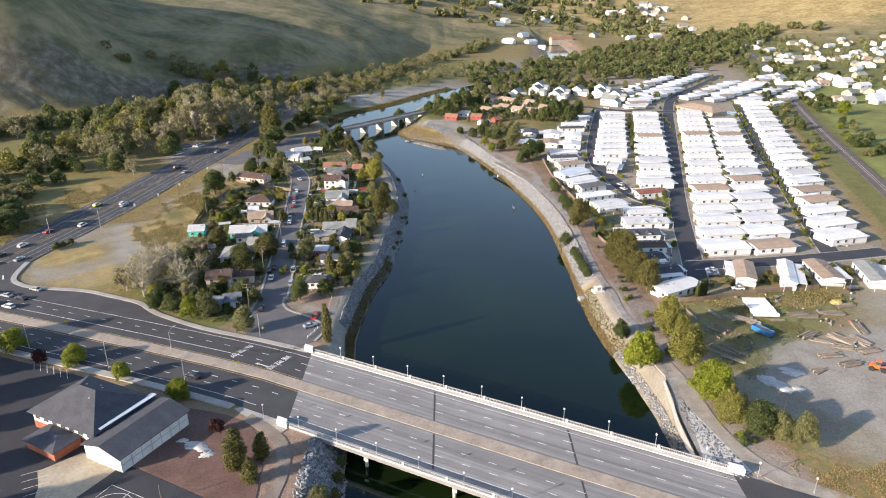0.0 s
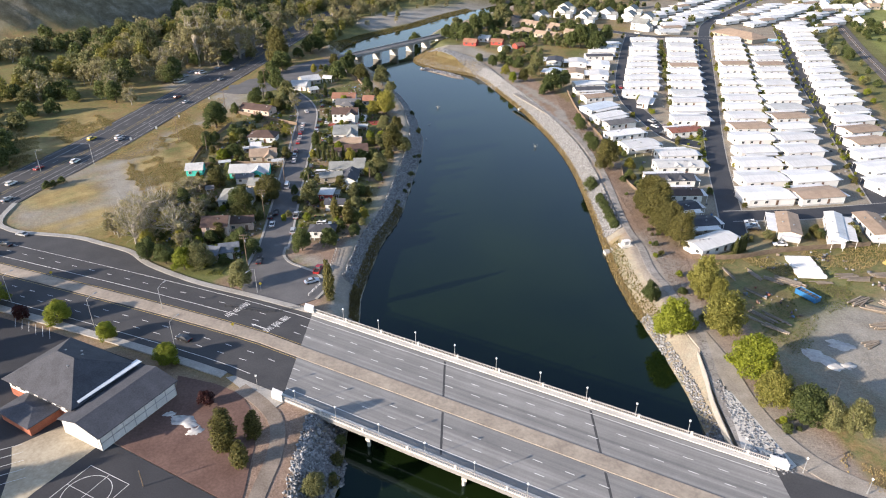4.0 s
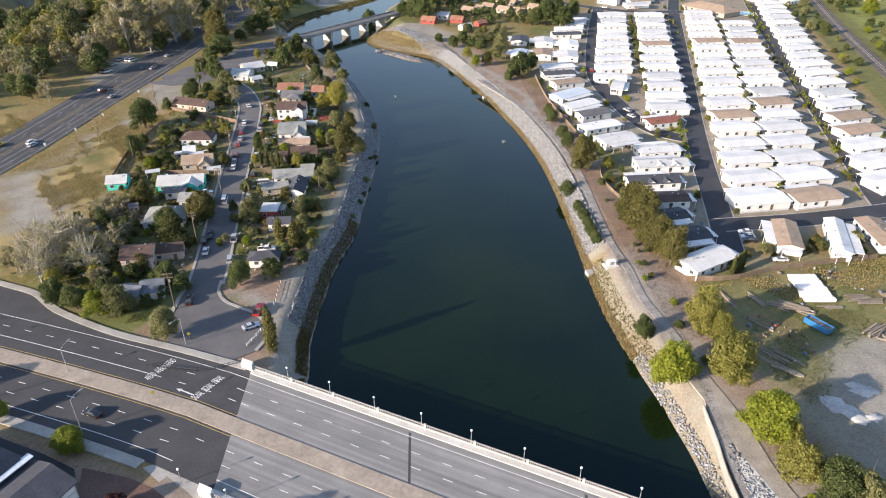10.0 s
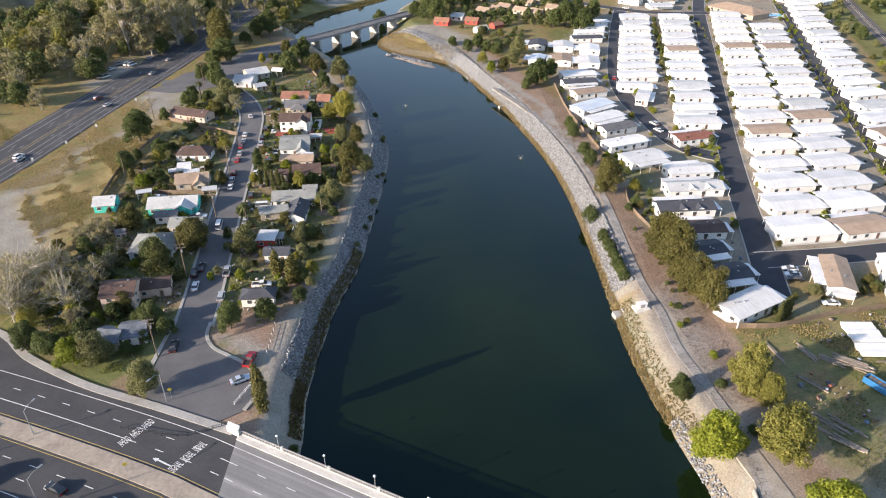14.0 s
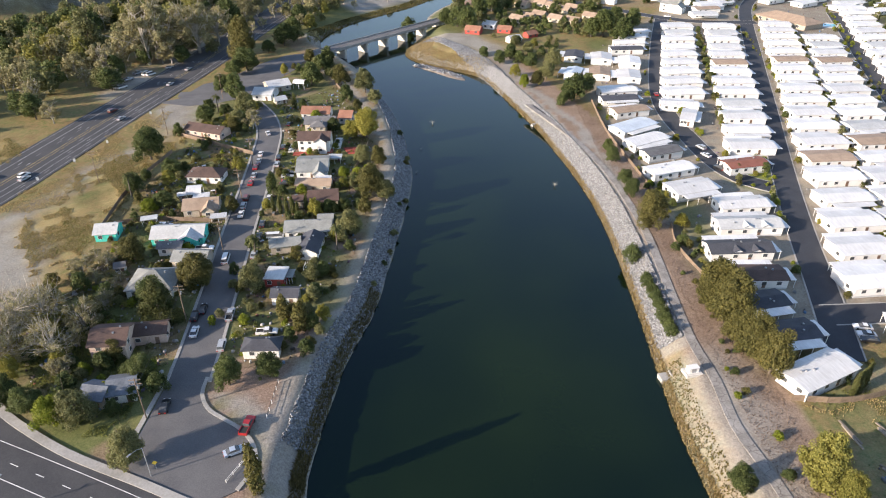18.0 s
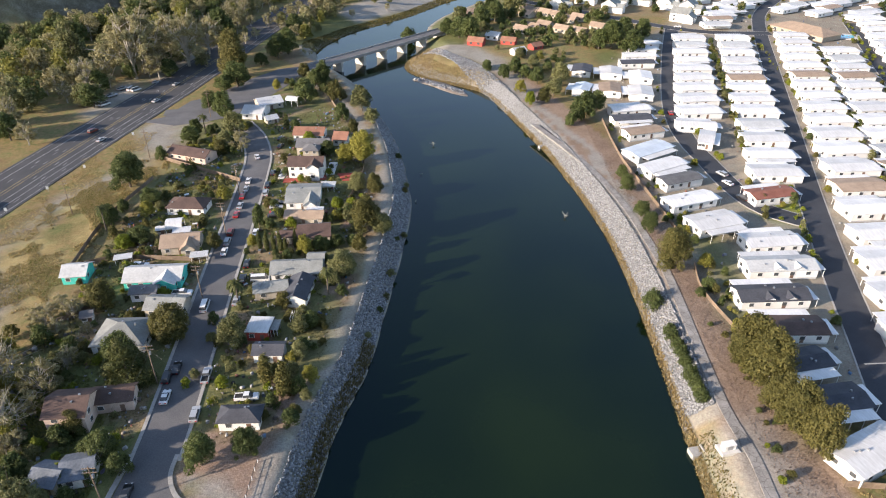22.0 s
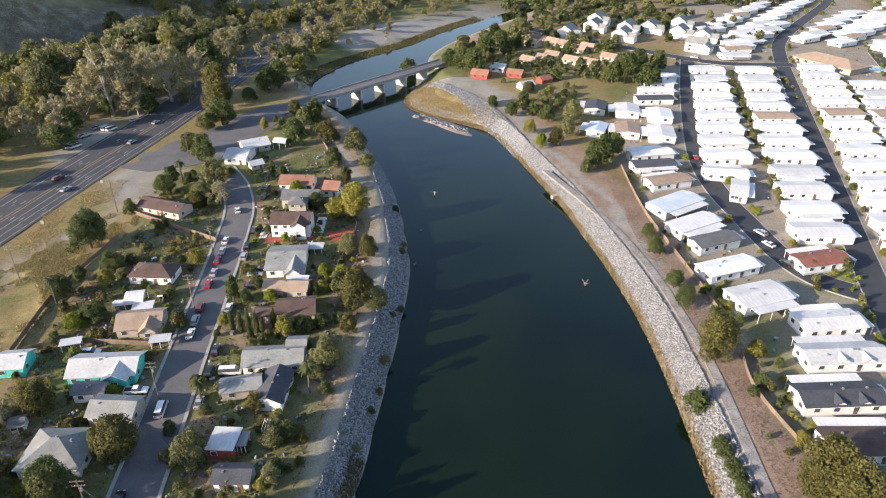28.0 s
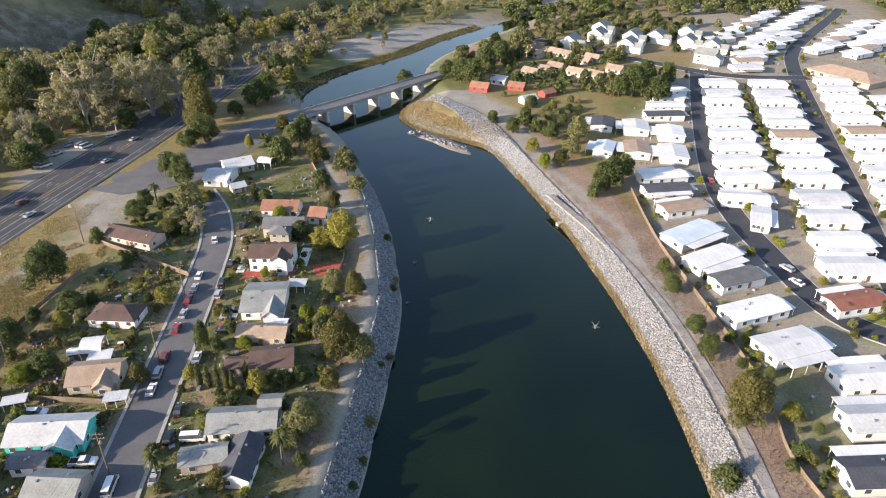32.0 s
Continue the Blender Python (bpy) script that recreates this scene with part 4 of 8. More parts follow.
home_row(129.5, 264, 231, 572, 19, 6, 0, (5, 13))
home_row(150, 265, 244, 535, 17, 9, 3, (0, 6, 13))
home_row(187, 275, 314, 638, 22, 14, 6, (3, 4))
home_row(125, 430, 163, 567, 9, 6, 2)
home_row(132, 362, 191, 566, 13, 0, 0, (7,))
home_row(193, 604, 215, 655, 4, 3, 20, (1,))
home_row(225, 672, 335, 810, 10, 25, 40)
home_row(206, 684, 312, 824, 9, 25, 40, (3,))
home_row(262, 652, 345, 745, 7, 30, 30, (2,))
home_row(282, 640, 372, 735, 7, 30, 30, (1,))
home_row(300, 668, 390, 770, 6, 30, 30, (4,))
home_row(330, 690, 400, 790, 5, 30, 30)
home_row(206, 628, 262, 700, 5, 20, 30)
home_row(352, 712, 420, 800, 5, 30, 35, (2,))
home_row(304, 626, 394, 726, 7, 30, 30, (2, 5))
home_row(326, 614, 416, 714, 7, 30, 30, (1,))

# houses west of the street
house(-96.9, 382.0, -20, 17.8, 7.8, 2.9, "roof_brown", "pink_wall", "gable", "low pale pink house with a brown shingle roof")
house(-83.0, 432.5, -6, 9.5, 11.7, 2.9, "roof_pale", "white_wall", "gable", "small white cottage with a pale blue-grey metal roof")
house(-79.7, 444.8, 30, 11.2, 9.8, 2.9, "roof_white", "tan_wall", "gable", "low house with a white patched roof")
house(-68.2, 446.9, -10, 6.1, 5.2, 2.9, "roof_white", "white_wall", "barrel", "white rounded canopy shelter on the grass")
house(-74.0, 423.4, 33, 5.1, 4.8, 2.2, "roof_pale", "tan_wall", "gable", "small open-fronted shed with a pale roof")
house(-83.7, 336.8, -3, 12.9, 7.9, 2.9, "roof_brown", "white_wall", "hip", "small white house with a brown-grey hip roof and porch")
house(-83.8, 322.3, 11, 5.3, 6.4, 2.2, "roof_white", "white_wall", "barrel", "white rounded metal carport")
house(-80.1, 317.8, 12, 5.2, 4.7, 2.3, "roof_white", "white_wall", "flat", "white flat metal carport roof")
house(-88.0, 320.3, 16, 2.0, 2.0, 2, "roof_white", "tan_wall", "gable", "tiny pale garden shed")
house(-77.7, 311.2, 9, 11.3, 8.8, 2.9, "roof_tan", "tan_wall", "cross", "beige house with a tan shingle cross-gable roof")
house(-69.8, 303.2, 11, 4.8, 3.0, 2.3, "roof_pale", "tan_wall", "flat", "green-grey porch roof beside a beige house")
house(-92.8, 302.0, 17, 4.8, 2.7, 2.2, "roof_pale", "tan_wall", "flat", "low grey shed in a back yard")
house(-78.9, 292.0, 4, 16.0, 8.8, 2.9, "roof_pale", "teal_wall", "cross", "bright turquoise house with a pale grey low roof")
house(-103.0, 293.9, 7, 6.6, 7.2, 2.9, "roof_pale", "teal_wall", "gable", "small turquoise outbuilding with a pale roof")
house(-79.0, 283.5, 4, 6.9, 4.1, 2.9, "roof_grey", "white_wall", "gable", "small white house with a weathered grey roof")
house(-70.3, 277.1, -3, 10.1, 6.8, 2.9, "roof_greyp", "tan_wall", "gable", "low house with a long grey shingle roof")
house(-77.0, 264.4, 2, 12.7, 11.1, 2.9, "roof_greyp", "white_wall", "hip", "white house with a large grey hip roof")
house(-90.7, 273.0, 17, 2.6, 3.2, 2.2, "roof_grey", "white_wall", "gable", "small white garden shed with a grey roof")
house(-77.0, 236.3, 5, 8.5, 8.5, 5, "roof_brown", "pink_wall", "gable", "two-storey pale pink house with a dark brown roof")
house(-70.1, 241.1, 10, 9.3, 5.4, 3.3, "roof_brown", "pink_wall", "gable", "lower brown-roofed wing of a pale pink house")
house(-73.5, 218.6, -8, 5.4, 5.9, 2.9, "roof_blue", "tan_wall", "gable", "low house with a slate blue roof among trees")
house(-68.4, 220.7, 14, 5.8, 6.7, 2.9, "roof_blue", "white_wall", "gable", "small house with a weathered blue-grey roof")

# houses between the street and the river
house(-52.6, 404.4, -2, 12.8, 8.6, 2.9, "roof_terra", "white_wall", "gable", "white bungalow with a terracotta roof")
house(-38.0, 398.7, -8, 5.7, 8.4, 2.9, "roof_terra", "white_wall", "gable", "small white outbuilding with a terracotta roof")
house(-48.3, 388.8, 0, 13.0, 8.5, 3.8, "roof_grey", "tan_wall", "gable", "beige house with a grey shingle roof")
house(-47.8, 381.2, -3, 6.2, 5.5, 4.9, "roof_grey", "tan_wall", "hip", "two-storey beige front bay with a grey roof")
house(-47.3, 367.1, 0, 12.9, 9.3, 5.2, "roof_brown", "white_wall", "cross", "freshly painted white two-storey house with a brown roof")
house(-44.5, 344.3, 4, 11.4, 14.6, 2.9, "roof_greyp", "white_wall", "cross", "white house with a light grey cross-gable roof")
house(-38.9, 331.9, -2, 5.4, 3.9, 2.5, "roof_white", "white_wall", "flat", "flat white patio roof behind a house")
house(-41.5, 328.2, -2, 12.5, 5.7, 2.9, "roof_tan", "tan_wall", "gable", "low house with a faded tan and brown roof")
house(-36.5, 317.3, 8, 9.9, 8.6, 2.9, "roof_brown", "tan_wall", "gable", "house with a dull brown shingle roof behind cypresses")
house(-44.2, 314.9, 0, 5.7, 4.0, 2.9, "roof_brown", "tan_wall", "gable", "low brown-roofed garage behind cypress trees")
house(-38.0, 295.4, 4, 14.5, 7.6, 2.9, "roof_greyp", "white_wall", "gable", "long white house with a light grey-green roof")
house(-33.0, 299.7, 4, 4.5, 7.1, 2.9, "roof_greyp", "white_wall", "gable", "small white wing with a light grey-green roof")
house(-35.6, 284.1, -93, 11.2, 6.3, 2.9, "roof_slate", "white_wall", "gable", "white house with a dark slate roof")
house(-43.6, 285.0, 12, 9.0, 5.0, 2.9, "roof_greyp", "tan_wall", "gable", "low front part of a house with a weathered grey roof")
house(-42.6, 267.0, -3, 5.4, 6.1, 2.9, "roof_white", "red_wall", "flat", "small red house with a flat white roof")
house(-38.8, 267.5, 0, 2.0, 3.9, 2.4, "roof_greyp", "tan_wall", "flat", "grey flat-roofed shed beside a red house")
house(-38.0, 257.6, 0, 7.1, 4.7, 2.9, "roof_slate", "white_wall", "gable", "low house with a dark grey-blue roof")
house(-39.5, 235.2, 2, 8.8, 4.8, 2.9, "roof_slate", "white_wall", "hip", "small house with a grey-blue roof half hidden by trees")
house(-37.2, 352.5, 0, 4.9, 3.9, 2.3, "roof_pale", "white_wall", "flat", "white lattice garden pavilion")
house(-32.8, 271.9, 0, 5.1, 3.1, 2.4, "roof_pale", "white_wall", "pergola", "white timber garden pergola")

# homes by the river path
single_home(105.4, 296.0, 3, 20.4, 8.0, "roof_pale", "wide white mobile home with a pale grey roof and dormer", 2)
single_home(96.7, 280.8, 3, 19.4, 7.7, "roof_slate", "white mobile home with a dark grey shingle roof and dormers", 2)
single_home(95.2, 266.1, 0, 18.0, 7.8, "roof_brown", "white mobile home with a dull brown roof", 1)
single_home(90.9, 252.4, 12, 16.2, 7.2, "roof_slate", "white mobile home with a dark blue-grey roof", -1)
single_home(94.6, 239.6, 9, 12.6, 7.7, "roof_slate", "mobile home with a dark worn roof and pale carport", -1)
single_home(94.6, 224.6, 27, 17.5, 8.2, "roof_white", "long white mobile home with a white metal roof", 0)
single_home(126.4, 237.5, -110, 17.6, 7.1, "roof_tan", "white mobile home with a tan shingle roof and carport", -1)
single_home(142.2, 235.5, -113, 22.4, 5.3, "roof_white", "white mobile home with a bright white roof", 1)
single_home(157.4, 236.9, -96, 17.9, 8.2, "roof_tan", "white mobile home with a tan roof by the park lane", 1)
single_home(175.5, 233.9, -103, 19.2, 8.2, "roof_greyp", "pale mobile home with a grey roof", 1)
single_home(95.2, 323.0, 18, 16.2, 9.9, "roof_white", "white mobile home with a large white flat roof and carport", -1)
single_home(108.8, 310.2, 6, 17.1, 8.3, "roof_white", "wide white mobile home with a bright white roof", 1)
single_home(92.2, 338.8, 20, 18.1, 7.7, "roof_white", "pale green mobile home with a white metal roof", 0)
single_home(93.8, 355.6, 21, 15.8, 7.0, "roof_grey", "grey-sided mobile home with a grey shingle roof", 1)
single_home(90.7, 367.8, 29, 18.1, 8.0, "roof_white", "white mobile home with a bright white roof", -1)
single_home(89.2, 383.9, 33, 19.7, 9.4, "roof_paleblue", "pale green mobile home with a pale blue metal roof", -1)
single_home(92.5, 404.2, 17, 16.7, 7.7, "roof_tan", "white mobile home with a tan roof", 1)
single_home(91.1, 420.3, 8, 17.7, 7.2, "roof_slate", "white mobile home with a dark slate roof", -1)
single_home(93.2, 432.6, 11, 18.4, 7.7, "roof_white", "cream mobile home with a white roof", 1)
single_home(122.7, 343.2, 13, 16.4, 7.7, "roof_redb", "white mobile home with a red-brown roof on a lawn", 1)
single_home(117.6, 396.3, -22, 5.9, 15.4, "roof_white", "white gabled mobile home standing askew to the lane", 0)
single_home(117.9, 412.0, -9, 17.0, 7.7, "roof_white", "white mobile home with a pale worn roof", 1)
single_home(82.5, 497.6, 75, 14, 10, "roof_slate", "white mobile home with a dark roof", 1)
single_home(97.2, 492.5, 80, 14, 11.5, "roof_white", "white mobile home with a white roof", 1)
single_home(111.5, 484.5, 80, 14, 11.5, "roof_white", "white mobile home with a white roof", 1)
single_home(76.6, 464.1, 70, 13, 8, "roof_paleblue", "white mobile home with a pale blue roof", 1)
single_home(90.5, 463.0, 80, 14, 10.5, "roof_tan", "white mobile home with a tan roof", 1)
single_home(104.9, 458.0, 80, 15, 11.5, "roof_white", "white mobile home with a white roof", 1)
single_home(115.6, 510.2, 4, 19, 7.5, "roof_slate", "white mobile home with a dark roof", 1)
single_home(120.5, 524.1, 4, 18, 7.5, "roof_white", "white mobile home with a white roof", 1)
single_home(125.4, 539.1, 4, 17, 7.5, "roof_white", "white mobile home with a white roof", 1)
single_home(132.5, 553.1, 4, 14, 7.5, "roof_white", "white mobile home with a white roof", 1)

# ---------------------------------------------------------------- trees
M["bark"] = surface("bark", (0.07, 0.055, 0.04), (0.16, 0.13, 0.10), 4, 0.5, 0.95)
M["bark_pale"] = surface("pale_bark", (0.24, 0.215, 0.175), (0.44, 0.40, 0.34), 3, 0.5, 0.9)
M["leaf_dark"] = foliage("dark_oak_leaves", (0.040, 0.058, 0.018), (0.125, 0.150, 0.048))
M["leaf_olive"] = foliage("olive_brown_leaves", (0.050, 0.052, 0.014), (0.122, 0.114, 0.034), (0.165, 0.142, 0.045))
M["leaf_oliveg"] = foliage("grey_olive_leaves", (0.085, 0.092, 0.036), (0.24, 0.238, 0.100))
M["leaf_lime"] = foliage("lime_leaves", (0.105, 0.135, 0.012), (0.255, 0.285, 0.034))
M["leaf_gold"] = foliage("golden_olive_leaves", (0.115, 0.118, 0.022), (0.29, 0.272, 0.075))
M["leaf_yellow"] = foliage("yellow_green_leaves", (0.13, 0.13, 0.022), (0.32, 0.29, 0.06))
M["leaf_grey"] = foliage("grey_tan_leaves", (0.15, 0.138, 0.066), (0.35, 0.315, 0.165))
# leaves of the distant woods, with aerial haze put into their paler colour
M["leaf_hazed"] = foliage("haze_paled_leaves", (0.12, 0.138, 0.050), (0.28, 0.29, 0.125))
M["leaf_red"] = foliage("dark_red_leaves", (0.03, 0.012, 0.012), (0.08, 0.025, 0.022))
M["leaf_cyp"] = foliage("cypress_leaves", (0.045, 0.055, 0.016), (0.125, 0.13, 0.042))


def leaf_points(rng, blobs, n, size):
    """Small leaf clumps strewn through a set of ellipsoids, denser near their skins."""
    b = np.array(blobs)
    vol = (b[:, 3] * b[:, 4] * b[:, 5]) ** 0.67
    k = rng.choice(len(b), n, p=vol / vol.sum())
    d = rng.normal(size=(n, 3))
    d /= np.linalg.norm(d, axis=1)[:, None]
    c = b[k, :3] + d * b[k, 3:] * rng.uniform(0.6, 1.08, (n, 1))
    nrm = d + rng.normal(size=(n, 3)) * 0.6 + np.array((0, 0, 0.25))
    nrm /= np.linalg.norm(nrm, axis=1)[:, None]
    a = np.cross(nrm, rng.normal(size=(n, 3)))
    a /= np.linalg.norm(a, axis=1)[:, None]
    e = np.cross(nrm, a)
    s = (size * rng.uniform(0.55, 1.5, n))[:, None]
    keep = c[:, 2] > 0.25
    v = np.stack([c - a * s - e * s * 0.55, c + a * s - e * s * 0.55, c + e * s * 0.95], 1)[keep].reshape(-1, 3)
    return v


def leaf_cloud(rng, blobs, n, size, name="crown"):
    v = leaf_points(rng, blobs, n, size)
    return fast_mesh(name, v, np.arange(len(v)).reshape(-1, 3))


def crown_blobs(rng, h, r, base, shape):
    blobs = []
    if shape == "column":
        for k in range(14):
            u = k / 13
            q = r * (0.35 + 0.75 * math.sin(math.pi * min(1, u * 0.75 + 0.22))) * 0.7
            blobs.append((rng.uniform(-0.12, 0.12) * r, rng.uniform(-0.12, 0.12) * r, h * (0.06 + 0.88 * u), q, q, h * 0.075))
    elif shape == "cone":
        for k in range(26):
            u = rng.uniform(0, 1) ** 1.3
            a, q = rng.uniform(0, 6.28), r * (1 - u) * 0.72
            s = r * (0.34 - 0.2 * u)
            blobs.append((math.cos(a) * q, math.sin(a) * q, h * (0.1 + 0.86 * u), s * 1.2, s * 1.2, s * 0.7))
        blobs.append((0, 0, h * 0.45, r * 0.4, r * 0.4, h * 0.4))
    elif shape == "open":
        for k in range(46):
            a, e = rng.uniform(0, 6.28), rng.uniform(0, 1) ** 0.8
            q = r * (0.25 + 0.75 * math.sin(math.pi * (0.18 + 0.72 * e))) * math.sqrt(rng.uniform(0.08, 1)) * 0.9
            s = r * rng.uniform(0.09, 0.21)
            blobs.append((math.cos(a) * q, math.sin(a) * q, h * (0.26 + 0.70 * e), s, s, s * rng.uniform(0.7, 1.1)))
    else:
        lean = rng.uniform(0.72, 1.0, 9)
        for k in range(52):
            a, e = rng.uniform(0, 6.28), rng.uniform(0, 1)
            q = r * 0.84 * lean[int(a / 6.29 * 9)] * math.sqrt(rng.uniform(0.1, 1)) * (1 - 0.62 * e * e)
            s = r * rng.uniform(0.12, 0.30)
            blobs.append((math.cos(a) * q, math.sin(a) * q, h * (base + 0.12 + (0.80 - base) * e), s, s, s * rng.uniform(0.7, 1.0)))
        blobs.append((0, 0, h * 0.52, r * 0.72, r * 0.72, h * 0.36))
    return blobs


def tree(seed, h, r, mat, n, size, label, trunk=0.28, name="tree", base=0.2, shape="round", bark="bark", twigs=0):
    rng = np.random.default_rng(seed)
    t = thing(name, label, name if name in ("bush", "shrub") else "tree", pose(0, 0, 0), name.replace("_", " ") + "s of the valley")
    bm = bmesh.new()
    tube(bm, (0, 0, -1.5), (0, 0, h * (0.62 if shape == "open" else 0.5)), trunk, trunk * 0.5)
    blobs = crown_blobs(rng, h, r, base, shape)
    for bl in blobs[:26] if shape == "open" else ():
        up = rng.uniform(0.16, 0.62)
        knee = Vector((bl[0] * 0.45, bl[1] * 0.45, h * up + (bl[2] - h * up) * 0.62))
        tube(bm, (0, 0, h * up * 0.8), knee, trunk * (0.62 - 0.5 * up), trunk * 0.24, 5)
        tube(bm, knee, bl[:3], trunk * 0.24, trunk * 0.08, 4)
    for bl in blobs[:10] if shape == "round" else ():
        tube(bm, (0, 0, h * rng.uniform(0.2, 0.45)), bl[:3], trunk * 0.4, trunk * 0.1, 5)
    for k in range(twigs):
        bl = blobs[k % len(blobs)]
        o = Vector(bl[:3])
        tip = o + Vector(rng.normal(size=3)) * r * 0.3 + Vector((0, 0, r * 0.25))
        tube(bm, o * 0.75 + Vector((0, 0, h * 0.1)), tip, trunk * 0.22, 0.02, 4)
    part("trunk", bm, M[bark], t)
    part("crown", leaf_cloud(rng, blobs, n, size), M[mat], t)
    return t


SPEC = {  # height, radius, leaves, clumps, clump size, label, trunk, name, base, shape, bark, twigs
    "oak": (9, 5, "leaf_dark", 13000, 0.165, "dark green oak with a dense rounded crown", 0.35, "oak_tree", 0.1, "round", "bark", 0),
    "olive": (9, 5, "leaf_olive", 16000, 0.15, "olive brown tree with a dense leafy crown", 0.3, "broadleaf_tree", 0.08, "round", "bark", 0),
    "oliveg": (9, 5, "leaf_oliveg", 12000, 0.16, "grey-green leafy tree with an uneven crown", 0.3, "tree", 0.12, "round", "bark", 10),
    "lime": (9, 5, "leaf_lime", 15000, 0.16, "bright yellow-green leafy tree", 0.3, "tree", 0.08, "round", "bark", 0),
    "gold": (9, 5, "leaf_gold", 15000, 0.155, "golden olive leafy tree with an uneven crown", 0.3, "tree", 0.06, "round", "bark", 0),
    "yellow": (9, 5, "leaf_yellow", 10500, 0.165, "pale yellow-green tree with light foliage", 0.3, "tree", 0.1, "round", "bark", 8),
    "grey": (13, 6, "leaf_grey", 7600, 0.165, "tall half-bare grey-tan tree with pale limbs", 0.42, "tree", 0.15, "open", "bark_pale", 50),
    "bare": (11, 6, "leaf_grey", 2600, 0.15, "half-bare pale tree with thin grey limbs", 0.36, "tree", 0.12, "open", "bark_pale", 120),
    "conifer": (12, 5, "leaf_cyp", 11000, 0.175, "broad drooping dark green conifer", 0.35, "conifer", 0.1, "cone", "bark", 0),
    "cyp": (10, 1.5, "leaf_cyp", 2400, 0.18, "slim dark green column-shaped cypress", 0.15, "cypress", 0.05, "column", "bark", 0),
    "cyp_b": (10, 2.6, "leaf_olive", 5200, 0.16, "narrow brown-green column-shaped tree", 0.2, "cypress", 0.05, "column", "bark", 0),
    "bush": (3.6, 2.4, "leaf_dark", 2200, 0.15, "rounded dark green leafy bush", 0.12, "bush", 0.02, "round", "bark", 0),
    "bushl": (2.4, 1.6, "leaf_lime", 800, 0.16, "small bright green garden shrub", 0.08, "shrub", 0.02, "round", "bark", 0),
    "busho": (2.4, 1.8, "leaf_olive", 800, 0.16, "small brownish garden shrub", 0.08, "shrub", 0.02, "round", "bark", 0),
    "redbush": (3.6, 2.2, "leaf_red", 1300, 0.19, "dark red shrub with dense leaves", 0.1, "bush", 0.05, "round", "bark", 0),
    "woodd": (9, 5, "leaf_dark", 520, 0.75, "dark green tree of the wooded valley", 0.35, "tree", 0.1, "round", "bark", 0),
    "woodo": (9, 5, "leaf_oliveg", 520, 0.75, "grey-green tree of the wooded valley", 0.35, "tree", 0.1, "round", "bark", 0),
    "woodg": (11, 5, "leaf_grey", 420, 0.7, "half-bare tan tree of the wooded valley", 0.35, "tree", 0.1, "round", "bark_pale", 14),
}
VARIANTS, grown = {}, {}
TURN = random.Random(11)


def grow(kind, x, y, r, h, z=None):
    """A tree or bush of that crown radius and height at x, y."""
    h0, r0, mat, n, size, label, trunk, name, base, shape, bark, twigs = SPEC[kind]
    v = TURN.randrange(3 if n > 900 else 2)
    if (y > 400 or x < -120) and r < 8.5 or y > 560 or r < 3.3 and n > 3000:
        v, n, size = v + 10, int(n * 0.33), size * 1.6
    zz = ground_z(x, y) if z is None else z
    m = pose(x, y, zz, 0, 0, TURN.uniform(0, 360)) @ Matrix.Diagonal((r / r0, r / r0, h / h0, 1))
    if (kind, v) not in VARIANTS:
        VARIANTS[kind, v] = t = tree(sum(map(ord, kind)) + v * 100, h0, r0, mat, n, size, label, trunk, name, base, shape, bark, twigs)
    else:
        t = again(VARIANTS[kind, v], Matrix())
    t.matrix_basis = m
    return t


def ground_z(x, y):
    i, j = int(np.clip(np.searchsorted(gx, x) - 1, 0, nx - 2)), int(np.clip(np.searchsorted(gy, y) - 1, 0, ny - 2))
    u, v = (x - gx[i]) / (gx[i + 1] - gx[i]), (y - gy[j]) / (gy[j + 1] - gy[j])
    return float(GZ[j, i] * (1 - u) * (1 - v) + GZ[j, i + 1] * u * (1 - v) + GZ[j + 1, i] * (1 - u) * v + GZ[j + 1, i + 1] * u * v)

# trees that stand out
grow("lime", 67.0, 177.0, 6.8, 12.4)
grow("gold", 79.4, 174.6, 7.6, 13.6)
grow("lime", 80.6, 156.8, 7.0, 11.8)
grow("gold", 80.4, 145.0, 6.0, 10.5)
grow("gold", 83.5, 153.0, 3.4, 7.5)
grow("oak", 86.0, 139.8, 5.8, 9.8)
grow("oliveg", 90.6, 138.2, 4.2, 8.4)
grow("oliveg", 95.2, 136.2, 4.5, 8.8)
grow("gold", 80.6, 194.0, 5.6, 14.0)
grow("gold", 83.2, 188.5, 3.4, 10.0)
grow("oak", 65.6, 194.3, 3.5, 6.8)
for x, y in ((100.4, 219.0), (102.0, 220.0), (103.6, 221.2), (105.0, 222.4)):
    grow("cyp", x, y, 0.95, 7.5)
grow("oliveg", 88.3, 201.4, 2.6, 5.0)
grow("olive", 81.4, 255.7, 7.5, 14.3)
grow("olive", 82.0, 247.3, 7.8, 14.9)
grow("olive", 78.6, 253.8, 5.2, 9.9)
grow("olive", 81.0, 238.5, 5.4, 10.5)
grow("olive", 83.0, 233.2, 6.2, 12.5)
grow("olive", 84.6, 226.8, 6.0, 13.0)
grow("bush", 65.1, 283.0, 3.9, 5.9)
grow("bush", 66.0, 266.7, 2.3, 3.4)
grow("bush", 66.2, 259.7, 2.4, 3.6)
grow("bush", 65.9, 251.8, 2.6, 4.0)
grow("bush", 66.1, 246.1, 2.1, 3.1)
grow("olive", 74.3, 298.7, 7.0, 13.3)
grow("oak", 73.6, 331.1, 3.3, 6.3)
grow("oak", 74.0, 321.6, 3.6, 6.8)
grow("oak", 73.3, 351.5, 3.4, 6.4)
grow("oak", 73.9, 361.8, 2.9, 5.5)
grow("yellow", 84.7, 298.6, 2.8, 5.3)
